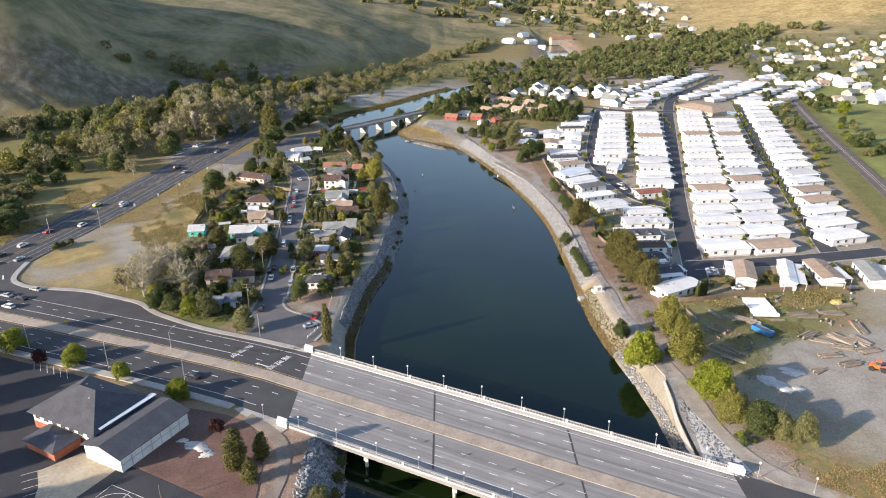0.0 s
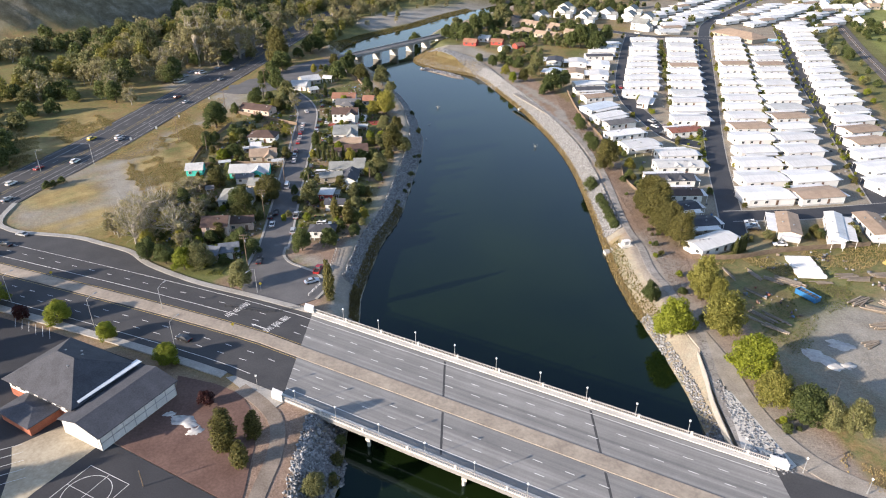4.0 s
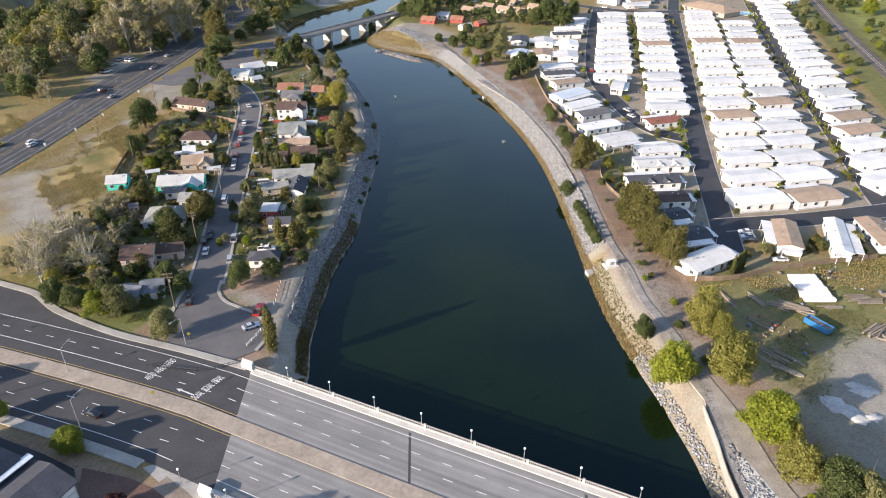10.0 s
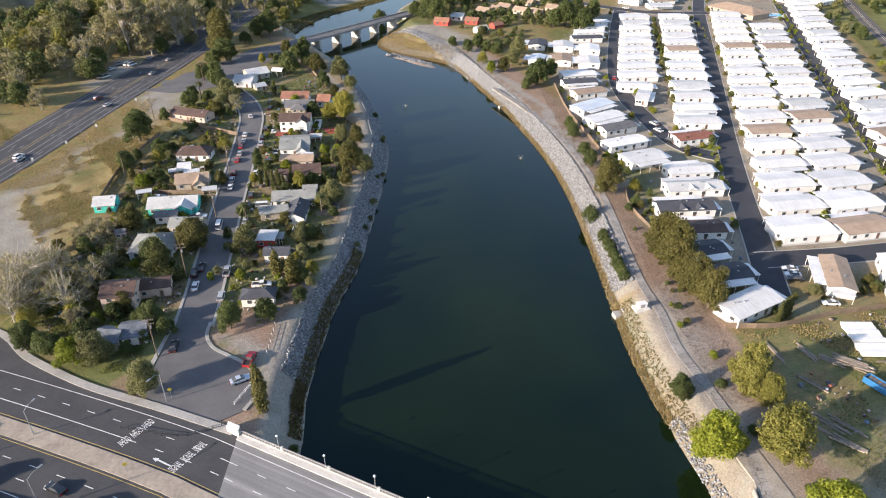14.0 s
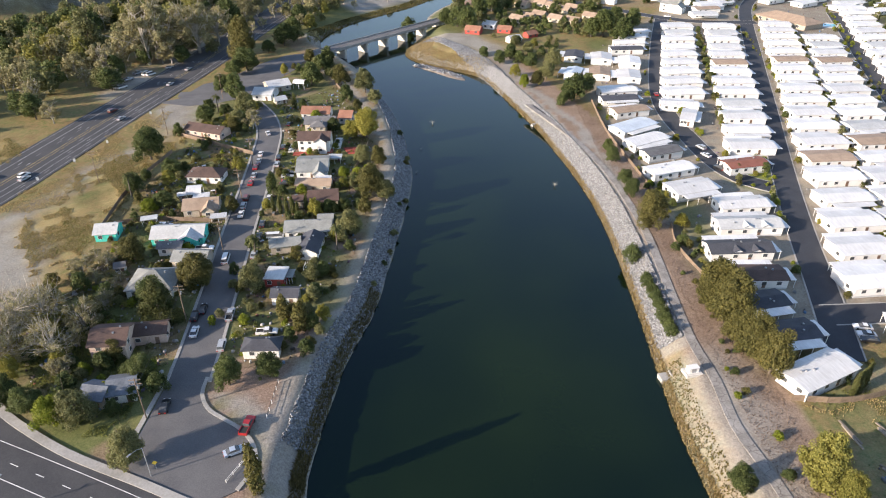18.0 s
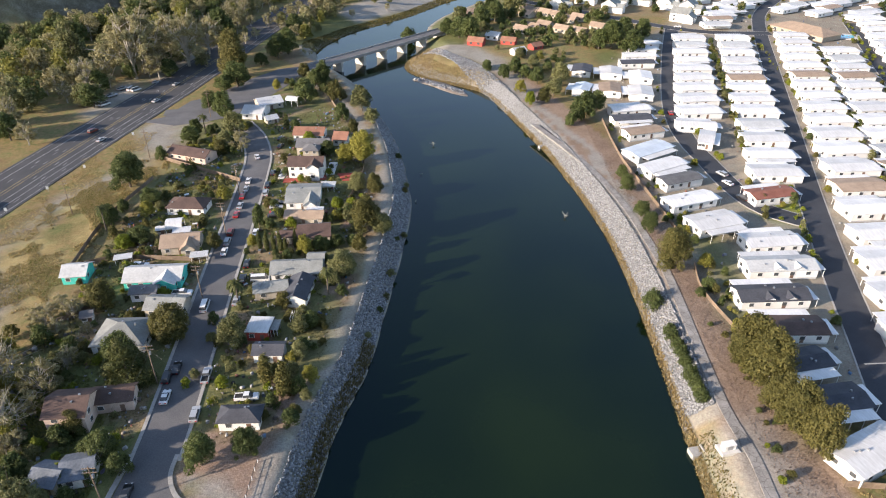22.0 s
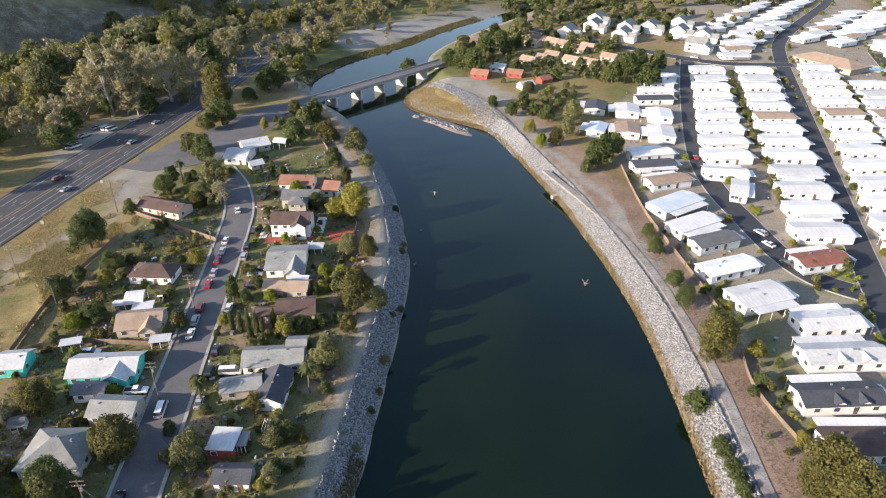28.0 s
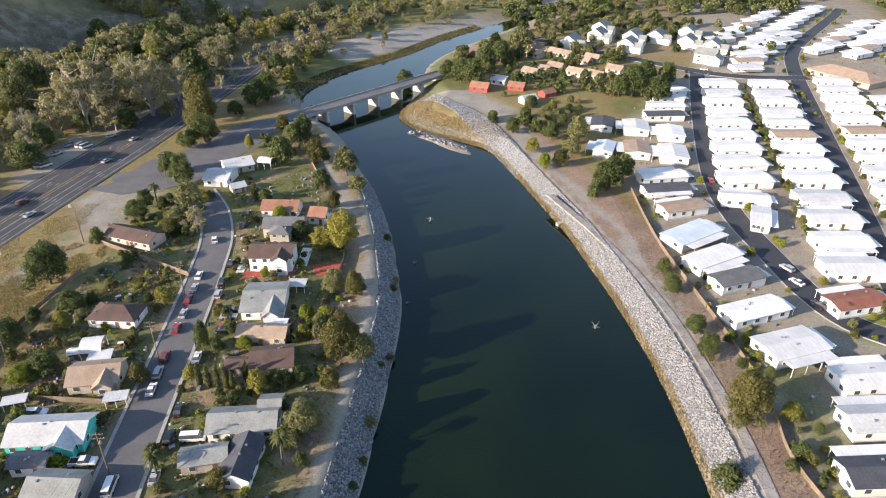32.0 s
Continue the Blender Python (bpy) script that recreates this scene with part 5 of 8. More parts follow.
grow("bush", 82.1, 287.6, 2.8, 3.7)
grow("bush", 78.8, 284.1, 2.1, 2.8)
grow("yellow", 44.9, 464.9, 3.7, 7.0)
grow("lime", 48.3, 447.4, 3.5, 6.6)
grow("oliveg", 61.6, 460.5, 5.1, 9.7)
grow("olive", 55.3, 449.2, 4.4, 8.3)
grow("oak", 70.7, 425.8, 7.4, 14.0)
grow("oak", 66.8, 423.6, 5.1, 9.7)
grow("oak", 78.4, 435.8, 5.4, 10.2)
grow("bush", 63.2, 418.0, 3.2, 6.1)
grow("bush", 30.2, 504.9, 3.4, 5.5)
grow("oliveg", 67.8, 479.7, 6.1, 11.5)
grow("bush", 45.2, 499.7, 5.6, 7.9)
grow("bush", 50.2, 492.2, 4.9, 6.8)
grow("oak", 55.7, 480.5, 4.5, 8.5)
grow("oak", 38.5, 490.1, 4.3, 8.1)
grow("oak", 16.0, 578.0, 7.6, 14.0)
grow("bush", 30.6, 510.7, 3.2, 4.6)
grow("oak", 47.0, 513.0, 3.8, 6.0)
grow("bush", 49.5, 500.0, 3.6, 5.0)
grow("oliveg", 57.0, 512.0, 4.0, 7.0)
grow("gold", 62.0, 524.0, 3.4, 6.0)
grow("oak", 22.4, 568.5, 8.4, 16.0)
grow("oak", 31.8, 605.3, 8.3, 15.8)
grow("oak", -17.6, 588.9, 6.6, 13.0)
grow("oak", 7.9, 584.9, 6.2, 11.8)
grow("oak", 42.4, 624.1, 7.8, 14.7)
grow("oliveg", 57.8, 647.5, 10.2, 19.4)
grow("oak", 110.5, 551.8, 9.2, 17.5)
grow("oak", 120.0, 537.7, 8.1, 15.5)
grow("oak", 102.2, 549.6, 6.7, 12.7)
grow("oak", 121.8, 570.0, 7.9, 15.1)
grow("oak", 133.6, 569.3, 7.1, 13.5)
grow("oak", -112.1, 355.3, 7.9, 13.5)
grow("oak", -98.5, 341.5, 4.7, 6.6)
grow("yellow", -96.6, 332.5, 3.4, 5.8)
grow("yellow", -73.9, 345.4, 3.2, 5.5)
grow("bush", -78.9, 345.9, 1.6, 3.1)
grow("oak", -106.6, 335.8, 2.6, 5.0)
grow("oak", -107.1, 326.0, 4.0, 7.6)
grow("oak", -92.4, 314.4, 4.4, 6.1)
grow("lime", -96.2, 310.8, 3.3, 5.0)
grow("olive", -67.4, 310.8, 3.1, 5.9)
grow("olive", -64.5, 265.1, 6.1, 10.3)
grow("olive", -89.2, 278.6, 5.5, 8.8)
grow("conifer", -70.3, 249.2, 6.6, 13.2)
grow("olive", -68.1, 265.4, 3.6, 8.7)
grow("olive", -63.8, 265.5, 3.3, 7.8)
grow("oliveg", -48.6, 262.5, 4.7, 9.4)
grow("cyp_b", -36.6, 247.7, 2.3, 9.2)
grow("cyp_b", -31.4, 244.5, 3.0, 9.5)
grow("oliveg", -32.4, 267.7, 3.1, 5.9)
grow("oliveg", -30.7, 257.5, 2.7, 5.0)
grow("lime", -47.1, 246.9, 2.0, 3.2)
grow("cyp", -52.7, 309.8, 1.1, 6.9)
grow("oak", 293.7, 508.0, 5.2, 9)
grow("lime", 255.8, 416.9, 3, 4.2)
grow("bushl", 271.7, 450.2, 2.6, 3.2)
grow("bushl", 250.1, 399.8, 2.4, 3)
grow("busho", 275.1, 463.5, 2.4, 3)
grow("lime", 365.5, 571.1, 8, 12)
grow("oak", 379.1, 620.3, 6, 8)
grow("oak", 380.0, 635.3, 6, 8)
grow("bush", 315.4, 484.5, 4, 4.5)
grow("bush", 305.7, 461.7, 4.5, 5)
grow("lime", 310.6, 472.8, 3.6, 4.4)
grow("bush", 302.8, 451.0, 3.6, 4.4)
grow("lime", 327.6, 512.7, 4, 4.5)
grow("olive", 119.5, 340.5, 2.2, 4.2)
grow("oliveg", 125.0, 342.5, 2.0, 4.0)
grow("oak", 130.0, 341.0, 2.3, 4.4)
grow("oliveg", 117.5, 334.0, 1.7, 3.2)
grow("bushl", 131.5, 335.5, 1.2, 1.6)
grow("bushl", 121.0, 329.0, 1.1, 1.4)
grow("cyp", -50.3, 309.1, 1.1, 7.3)
grow("cyp", -48.1, 309.1, 1.0, 6.8)
grow("cyp", -45.9, 308.8, 1.1, 7.3)
grow("cyp", -44.3, 308.4, 0.9, 5.3)
grow("cyp", -41.6, 311.0, 1.0, 6.8)
grow("yellow", -55.5, 311.5, 2.4, 4.4)
grow("yellow", -37.9, 307.5, 2.9, 6.7)
grow("oak", -33.8, 309.5, 2.6, 5.0)
grow("cyp", -29.3, 311.1, 1.0, 5.1)
grow("olive", -20.9, 308.3, 2.9, 6.9)
grow("oliveg", -24.0, 294.2, 4.6, 9.2)
grow("oliveg", -27.2, 294.0, 2.7, 6.5)
grow("olive", -38.9, 278.8, 2.8, 5.4)
grow("olive", -19.9, 321.2, 6.5, 13.0)
grow("oliveg", -14.6, 320.4, 4.5, 7.7)
grow("olive", -19.7, 349.7, 4.1, 7.9)
grow("oliveg", -26.1, 351.1, 4.2, 8.0)
grow("lime", -31.7, 337.2, 2.9, 4.7)
grow("lime", -26.6, 337.2, 2.9, 4.7)
grow("oak", -56.0, 323.4, 2.4, 9.8)
grow("oak", -52.5, 323.1, 2.5, 4.3)
grow("lime", -45.5, 324.1, 2.5, 4.0)
grow("yellow", -26.9, 377.2, 7.2, 13.6)
grow("yellow", -33.6, 377.1, 4.7, 8.0)
grow("oliveg", -33.5, 438.2, 6.5, 12.9)
grow("oliveg", -27.3, 422.1, 4.6, 7.8)
grow("oak", -41.5, 424.4, 4.7, 8.9)
grow("oak", -63.1, 451.5, 6.9, 12.3)
grow("olive", -47.7, 451.8, 5.7, 10.8)
grow("olive", -34.5, 408.4, 3.3, 7.2)
grow("oliveg", -36.8, 400.7, 3.4, 6.5)
grow("yellow", -80.7, 467.7, 2.7, 6.8)
grow("lime", -52.3, 398.9, 3.4, 5.1)
grow("oak", -42.4, 384.2, 4.0, 6.8)
grow("cyp", -65.0, 414.7, 1.6, 8.1)
grow("oak", -60.5, 412.7, 2.9, 5.6)
grow("oak", -96.0, 426.6, 6.1, 13.4)
grow("oak", -106.7, 439.9, 5.3, 10.0)
grow("oliveg", -85.7, 404.7, 6.0, 12.1)
grow("oliveg", -85.9, 389.9, 4.8, 9.1)
grow("grey", -78.7, 388.5, 4.7, 8.5)
grow("oak", -102.6, 397.6, 5.0, 8.1)
grow("oak", -103.8, 408.0, 3.8, 7.2)
grow("bush", -109.3, 380.9, 3.0, 5.8)
grow("olive", -86.8, 386.4, 3.4, 6.5)
grow("olive", -108.1, 491.0, 9.6, 26.0)
grow("oak", -103.3, 476.2, 8.9, 13.3)
grow("oak", -108.4, 468.6, 5.7, 8.5)
grow("oak", -88.9, 538.5, 8.4, 16.7)
grow("oak", -93.2, 530.3, 6.7, 12.8)
grow("oak", -94.8, 591.7, 7.0, 13.3)
grow("oak", -58.1, 476.4, 5.1, 13.3)
grow("oak", -61.7, 474.0, 5.0, 10.0)
grow("olive", -70.8, 492.5, 4.1, 8.2)
grow("oak", -99.9, 515.2, 5.1, 7.6)
grow("grey", -162.8, 490.3, 15.4, 33.8)
grow("grey", -161.5, 500.7, 14.0, 30.7)
grow("grey", -141.1, 513.9, 13.2, 29.1)
grow("grey", -156.0, 532.1, 11.4, 25.1)
grow("oliveg", -202.0, 503.6, 12.0, 24.0)
grow("oak", -208.6, 611.8, 9.9, 17.9)
grow("oak", -192.2, 663.7, 10.9, 20.7)
grow("oak", -200.5, 653.1, 7.6, 14.4)
grow("oak", -137.9, 570.0, 11.1, 21.2)
grow("grey", -137.1, 540.1, 11.2, 21.2)
grow("grey", -177.6, 467.1, 8.5, 18.6)
grow("oak", -165.0, 443.8, 7.6, 11.4)
grow("oak", -144.6, 492.9, 6.4, 10.2)
grow("grey", -150.3, 491.5, 7.1, 13.5)
grow("oak", -187.3, 680.4, 5.8, 11.0)
grow("oak", -234.9, 666.8, 10.2, 19.4)
grow("bare", -103.2, 228.8, 7.0, 12.6)
grow("bare", -104.8, 241.1, 8.3, 13.2)
grow("bare", -100.1, 247.4, 6.9, 11.0)
grow("bare", -89.9, 232.0, 6.0, 11.5)
grow("bare", -102.2, 234.3, 5.9, 10.1)
grow("oak", -87.8, 214.6, 4.4, 7.0)
grow("lime", -80.5, 210.9, 4.4, 8.4)
grow("oliveg", -75.2, 211.3, 5.4, 9.8)
grow("oak", -66.0, 225.1, 4.0, 7.6)
grow("oliveg", -59.4, 200.2, 4.7, 9.0)
grow("cyp_b", -31.1, 192.6, 2.3, 14.0)
grow("oak", -73.1, 253.5, 5.4, 10.3)
grow("oak", -44.8, 223.3, 4.3, 8.1)
grow("oak", -35.8, 226.1, 3.9, 7.4)
grow("olive", -75.3, 232.6, 3.3, 6.3)
grow("grey", -87.5, 243.4, 5.3, 10.1)
grow("grey", -111.6, 234.5, 5.4, 10.2)
grow("oak", -94.7, 217.7, 4.1, 7.7)
grow("oak", -60.7, 221.0, 3.1, 5.9)
grow("lime", -106.3, 181.6, 4.5, 6.8)
grow("lime", -88.8, 172.9, 3.4, 5.2)
grow("lime", -68.8, 162.7, 3.9, 5.9)
grow("redbush", -117.8, 183.2, 2.9, 4.4)
grow("redbush", -53.8, 146.5, 2.6, 3.9)
for x, y, r in ((-190, 298, 7.2), (-198, 294, 7.6), (-207, 294, 7.8), (-194, 309, 7.4), (-204, 311, 8.0), (-215, 304, 7.6), (-212, 319, 7.4), (-222, 296, 7.0)):
    grow("oak", x, y, r, r * 1.55)
grow("bush", -158.5, 277.0, 2.6, 3.4)
grow("bush", -155.2, 282.6, 2.4, 3.0)
grow("bush", -157.2, 279.8, 1.9, 2.6)
grow("cyp_b", -45.4, 132.0, 3.7, 11.9)
grow("cyp_b", -39.8, 135.6, 2.6, 7.8)
grow("cyp_b", -40.9, 127.5, 2.7, 6.4)
grow("lime", -129.3, 190.1, 5.5, 7.7)
grow("oliveg", -24.3, 121.9, 3.4, 5.4)
grow("oak", 60.9, 137.3, 2.8, 3.7)

# woods, yards and park planting
rng = np.random.default_rng(5)
RAIL_BELT = smooth_line([(228, 262), (267, 378), (316, 526), (402, 760), (520, 1080)], 8)


def scatter(n, place, kinds, r0, r1, tall=(1.5, 1.9)):
    for i in range(n):
        x, y = place()
        r = rng.uniform(r0, r1)
        grow(kinds[rng.integers(len(kinds))], float(x), float(y), round(float(r), 2), round(float(r * rng.uniform(*tall)), 2))


def woodland(n, place, r0, r1, label, tall=(1.4, 1.9), mats=("leaf_dark", "leaf_oliveg"), clumps=700, size=0.1):
    """A wood too far off to count, as one mesh of leaf clumps for each leaf colour, with pale limbs where it is half bare."""
    limbs = bmesh.new()
    for mat in mats:
        vs = []
        for i in range(n // len(mats)):
            x, y = place()
            x, y, r = float(x), float(y), float(rng.uniform(r0, r1))
            h, z = r * rng.uniform(*tall), ground_z(x, y)
            bare = mat == "leaf_grey"
            blobs = crown_blobs(rng, h, r, 0.08, "open" if bare else "round")
            vs.append(leaf_points(rng, blobs, int(clumps * (0.8 if bare else 1)), r * size * (0.85 if bare else 1)) + (x, y, z))
            if bare and y < 700:
                for k, bl in enumerate(blobs[:7]):
                    tube(limbs, (x, y, z + h * (-0.1 if k == 0 else 0.14 + 0.05 * k)), (x + bl[0], y + bl[1], z + bl[2]), 0.34 if k == 0 else 0.19, 0.06, 4)
        vs = np.concatenate(vs)
        me = fast_mesh("woodland", vs, np.arange(len(vs)).reshape(-1, 3))
        me.materials.append(M[mat])
        tagged(new("woodland", me), label, "woods", kind="stuff")
    if limbs.verts:
        tagged(part("bare_limbs", limbs, M["bark_pale"], None), "pale bare limbs of half-bare trees", "woods", kind="stuff")
    else:
        limbs.free()


def beside_highway():
    p = along(HIGHWAY, rng.uniform(0.30, 0.86))
    return p.x - rng.uniform(40, 120), p.y + rng.uniform(-6, 6)


scatter(44, lambda: (lambda p: (p.x - rng.uniform(20, 50), p.y + rng.uniform(-6, 6)))(along(HIGHWAY, rng.uniform(0.30, 0.72))), ("grey", "grey", "oliveg", "oak", "grey"), 3.5, 6.5, (1.7, 2.3))
woodland(230, beside_highway, 4.2, 8.5, "dense half-bare grey-green woods below the hill", (1.7, 2.3), ("leaf_grey", "leaf_oliveg", "leaf_grey", "leaf_gold", "leaf_dark"), 900, 0.075)
woodland(120, lambda: (lambda v: (-345 + 190 * v + rng.uniform(-22, 22), 470 + 205 * v + rng.uniform(-22, 22)))(rng.uniform(0, 1)), 4, 8, "dark and tan woods along the foot of the hill", (1.4, 1.9), ("leaf_dark", "leaf_grey", "leaf_oliveg"), 700, 0.085)
woodland(40, lambda: (rng.uniform(-260, -205), rng.uniform(300, 420)), 4, 7, "dark oak woods at the edge of a meadow", (1.2, 1.6), ("leaf_dark", "leaf_oliveg"), 900, 0.09)


def upstream_left():
    p = along(left_line, rng.uniform(0.55, 0.8))
    return p.x - rng.uniform(14, 95), p.y + rng.uniform(0, 30)


def upstream_right():
    p = along(right_line, rng.uniform(0.62, 0.82))
    return p.x + rng.uniform(8, 60), p.y - rng.uniform(0, 30)


woodland(150, lambda: (lambda p: (p.x + rng.choice((-1, 1)) * rng.uniform(17, 40), p.y))(along(HIGHWAY, rng.uniform(0.58, 0.97))), 3, 6.5, "green and tan trees along the highway bend", (1.5, 2.1), ("leaf_oliveg", "leaf_grey", "leaf_gold", "leaf_grey"))
woodland(130, upstream_left, 2.5, 5.5, "half-bare grey and green riverside woods", (1.6, 2.2), ("leaf_grey", "leaf_oliveg", "leaf_grey"))
woodland(60, upstream_right, 3, 6, "dark green riverside woods upstream")
FOOT = smooth_line([(-300, 690), (-247, 722), (-157, 728), (-95, 735), (-45, 850), (30, 1010), (110, 1180)], 10)
woodland(190, lambda: (lambda p: (p.x + rng.uniform(-16, 22), p.y + rng.uniform(-14, 14)))(along(FOOT, rng.uniform(0.0, 1) ** 0.8)), 3.5, 7, "grey and green woods at the foot of the hill", mats=("leaf_grey", "leaf_oliveg", "leaf_grey", "leaf_hazed"))
woodland(820, lambda: (lambda y: (rng.uniform(max(60, y - 820), 300 + (y - 790) * 0.7), y))(rng.uniform(790, 1400)), 4, 8, "green woods of the valley floor", mats=("leaf_oliveg", "leaf_hazed", "leaf_dark"), clumps=330, size=0.13)
woodland(260, lambda: (rng.uniform(380, 900), rng.uniform(700, 1300)), 3, 6, "garden trees among the houses of the town", mats=("leaf_oliveg", "leaf_hazed"), clumps=260, size=0.15)
woodland(760, lambda: (lambda y: (rng.uniform(-250, 560 if y > 1450 else 800), y))(rng.uniform(1350, 2500)), 7, 13, "grey-green woods on the far hills", (1.0, 1.3), ("leaf_oliveg", "leaf_hazed"), 260, 0.2)
woodland(150, lambda: (lambda p: (p.x + rng.choice((-1, 1, 1)) * rng.uniform(9, 30), p.y))(along(RAIL_BELT, rng.uniform(0.2, 1))), 2, 4.5, "green trees and scrub beside the railway", mats=("leaf_dark", "leaf_oliveg"))
woodland(40, lambda: (rng.uniform(95, 200), rng.uniform(700, 790)), 3, 6, "dark green trees behind townhouses")
woodland(60, lambda: (rng.uniform(360, 640), rng.uniform(560, 1000)), 3, 5, "dark green trees among far houses", clumps=380, size=0.14)
woodland(110, lambda: (rng.uniform(20, 125), rng.uniform(548, 668)), 1.8, 4.2, "dark green garden trees among cottages", mats=("leaf_dark", "leaf_oliveg"), clumps=420, size=0.14)
woodland(80, lambda: (rng.uniform(95, 235), rng.uniform(640, 760)), 1.8, 4.4, "dark green garden trees near townhouses", mats=("leaf_dark", "leaf_oliveg"), clumps=420, size=0.14)
for y in (243.5, 249, 256, 263, 269.5):
    grow("bush", 66.1, y, 2.3, 3.4)
scatter(8, lambda: (rng.uniform(30, 120), rng.uniform(540, 640)), ("oak", "oliveg", "bush"), 2, 4)
scatter(26, lambda: (rng.uniform(50, 80), rng.uniform(470, 540)), ("oak", "oliveg", "bush"), 1.8, 3.6)
for road_line, side, n in ((ROAD_B, 6.3, 34), (ROAD_B, -6.3, 30), (ROAD_C, -6.0, 28), (ROAD_C, 6.2, 24), (ROAD_A, 6.5, 20), (ROAD_A, -6.2, 14)):
    ln = offset_line(road_line, side)
    for k in range(n):
        p = along(ln, rng.uniform(0.03, 0.97))
        r = rng.uniform(0.8, 2.0)
        grow(("bushl", "busho", "yellow", "bush")[rng.integers(4)], p.x + rng.uniform(-0.6, 0.6), p.y, round(float(r), 2), round(float(r * 1.6), 2))
for k in range(46):
    u = rng.uniform(0, 1)
    x, y = 140 + 98 * u + rng.uniform(-2, 2), 262 + 290 * u
    if k % 2:
        x, y = 128 + 48 * u + rng.uniform(-2, 2), 378 + 185 * u
    r = rng.uniform(1.2, 2.6)
    grow(("oak", "busho", "oliveg")[k % 3], x, y, round(float(r), 2), round(float(r * 1.7), 2))
for k in range(130):
    p = along(STREET, rng.uniform(0.12, 0.9))
    o = rng.choice((-1, 1)) * rng.uniform(8, 30)
    if p.x + o > -20 - max(0, (p.y - 400) * 0.5):
        continue
    r = rng.uniform(0.8, 2.3)
    grow(("bushl", "busho", "bush", "oliveg", "olive")[rng.integers(5)], p.x + o, p.y, round(float(r), 2), round(float(r * 1.4), 2))
for k in range(34):
    p = along(right_line, rng.uniform(0.30, 0.44))
    r = rng.uniform(0.7, 1.8)
    grow(("busho", "bush", "bushl")[rng.integers(3)], p.x + rng.uniform(13, 19), p.y, round(float(r), 2), round(float(r * 1.3), 2))
for k in range(20):
    p = along(left_line, rng.uniform(0.27, 0.5))
    r = rng.uniform(0.9, 2.2)
    grow(("busho", "bush", "oliveg")[rng.integers(3)], p.x - rng.uniform(0.6, 2.5), p.y, round(float(r), 2), round(float(r * 1.3), 2))

# planting between the back-to-back homes
for x0, y0, x1, y1, n in ((139.5, 262, 238, 560, 240), (160, 330, 205, 560, 60), (129, 378, 176, 563, 150), (196.5, 268, 322, 632, 130), (178, 285, 298, 640, 130), (119, 300, 150, 420, 60)):
    for mats, lab in ((("leaf_oliveg",), "grey-green shrubs in the narrow gaps between homes"), (("leaf_lime",), "bright green shrubs in the narrow gaps between homes")):
        woodland(n // 2, lambda: (lambda u: (x0 + (x1 - x0) * u + rng.uniform(-1.6, 1.6), y0 + (y1 - y0) * u))(rng.uniform(0, 1)), 0.5, 1.4, lab, (1.3, 2.2), mats, 110, 0.2)
for x, y in ((-137, 174), (-134, 160), (-126, 145), (-117, 129), (-147, 192), (-109, 112), (-143, 152), (-150, 178)):
    grow("oliveg" if x > -130 else "oak", x, y, 6.2, 13.5)

# low plants that fill the yards and the strip behind the river homes
YARD_BEDS = (([(-52, 232), (-34, 232), (-25, 262), (-21, 300), (-21, 340), (-30, 390), (-55, 390), (-57, 320), (-51, 260)], 150), ([(-66, 214), (-66, 250), (-70, 300), (-76, 360), (-100, 375), (-104, 330), (-100, 270), (-98, 240)], 170),
             ([(82, 228), (90, 228), (94, 300), (90, 350), (88, 420), (79, 420), (81, 340)], 110), ([(-100, 384), (-72, 384), (-66, 440), (-96, 430)], 60))
for poly, n in YARD_BEDS:
    def in_bed():
        while True:
            p = (rng.uniform(min(v[0] for v in poly), max(v[0] for v in poly)), rng.uniform(min(v[1] for v in poly), max(v[1] for v in poly)))
            if inside(poly, np.array([p[0]]), np.array([p[1]]))[0] and min((p[0] - q.x) ** 2 + (p[1] - q.y) ** 2 for q in STREET) > 60:
                return p
    woodland(n, in_bed, 0.5, 1.5, "low garden plants and rank weeds in the yards", (0.9, 1.6), ("leaf_dark", "leaf_oliveg", "leaf_gold", "leaf_lime"), 160, 0.15)

# ---------------------------------------------------------------- cars
def paint(name, c):
    m, t, bs = nodes_of(name + "_car_paint")
    n = noise_of(t, 2.0, 3)
    t.links.new(ramp(t, n, [(0.3, tuple(v * 0.85 for v in c)), (0.7, c)]), bs.inputs["Base Color"])
    bs.inputs["Roughness"].default_value, bs.inputs["Coat Weight"].default_value = 0.3, 0.6
    return m


PAINT = {"white": (0.72, 0.72, 0.71), "silver": (0.36, 0.38, 0.40), "black": (0.012, 0.013, 0.016), "red": (0.34, 0.02, 0.02), "darkred": (0.16, 0.035, 0.025),
         "paleblue": (0.38, 0.44, 0.52), "yellow": (0.55, 0.42, 0.05), "blue": (0.03, 0.16, 0.36), "orange": (0.62, 0.14, 0.02)}
PAINT = {k: paint(k, c) for k, c in PAINT.items()}
M["tyre"] = surface("tyre_rubber", (0.012, 0.012, 0.012), (0.03, 0.03, 0.03), 5, 0.5, 0.9)
M["lamp_red"] = surface("red_lens", (0.30, 0.01, 0.01), (0.40, 0.03, 0.02), 5, 0.5, 0.3)
M["lamp_clear"] = surface("clear_lens", (0.55, 0.55, 0.55), (0.7, 0.7, 0.7), 5, 0.5, 0.2)
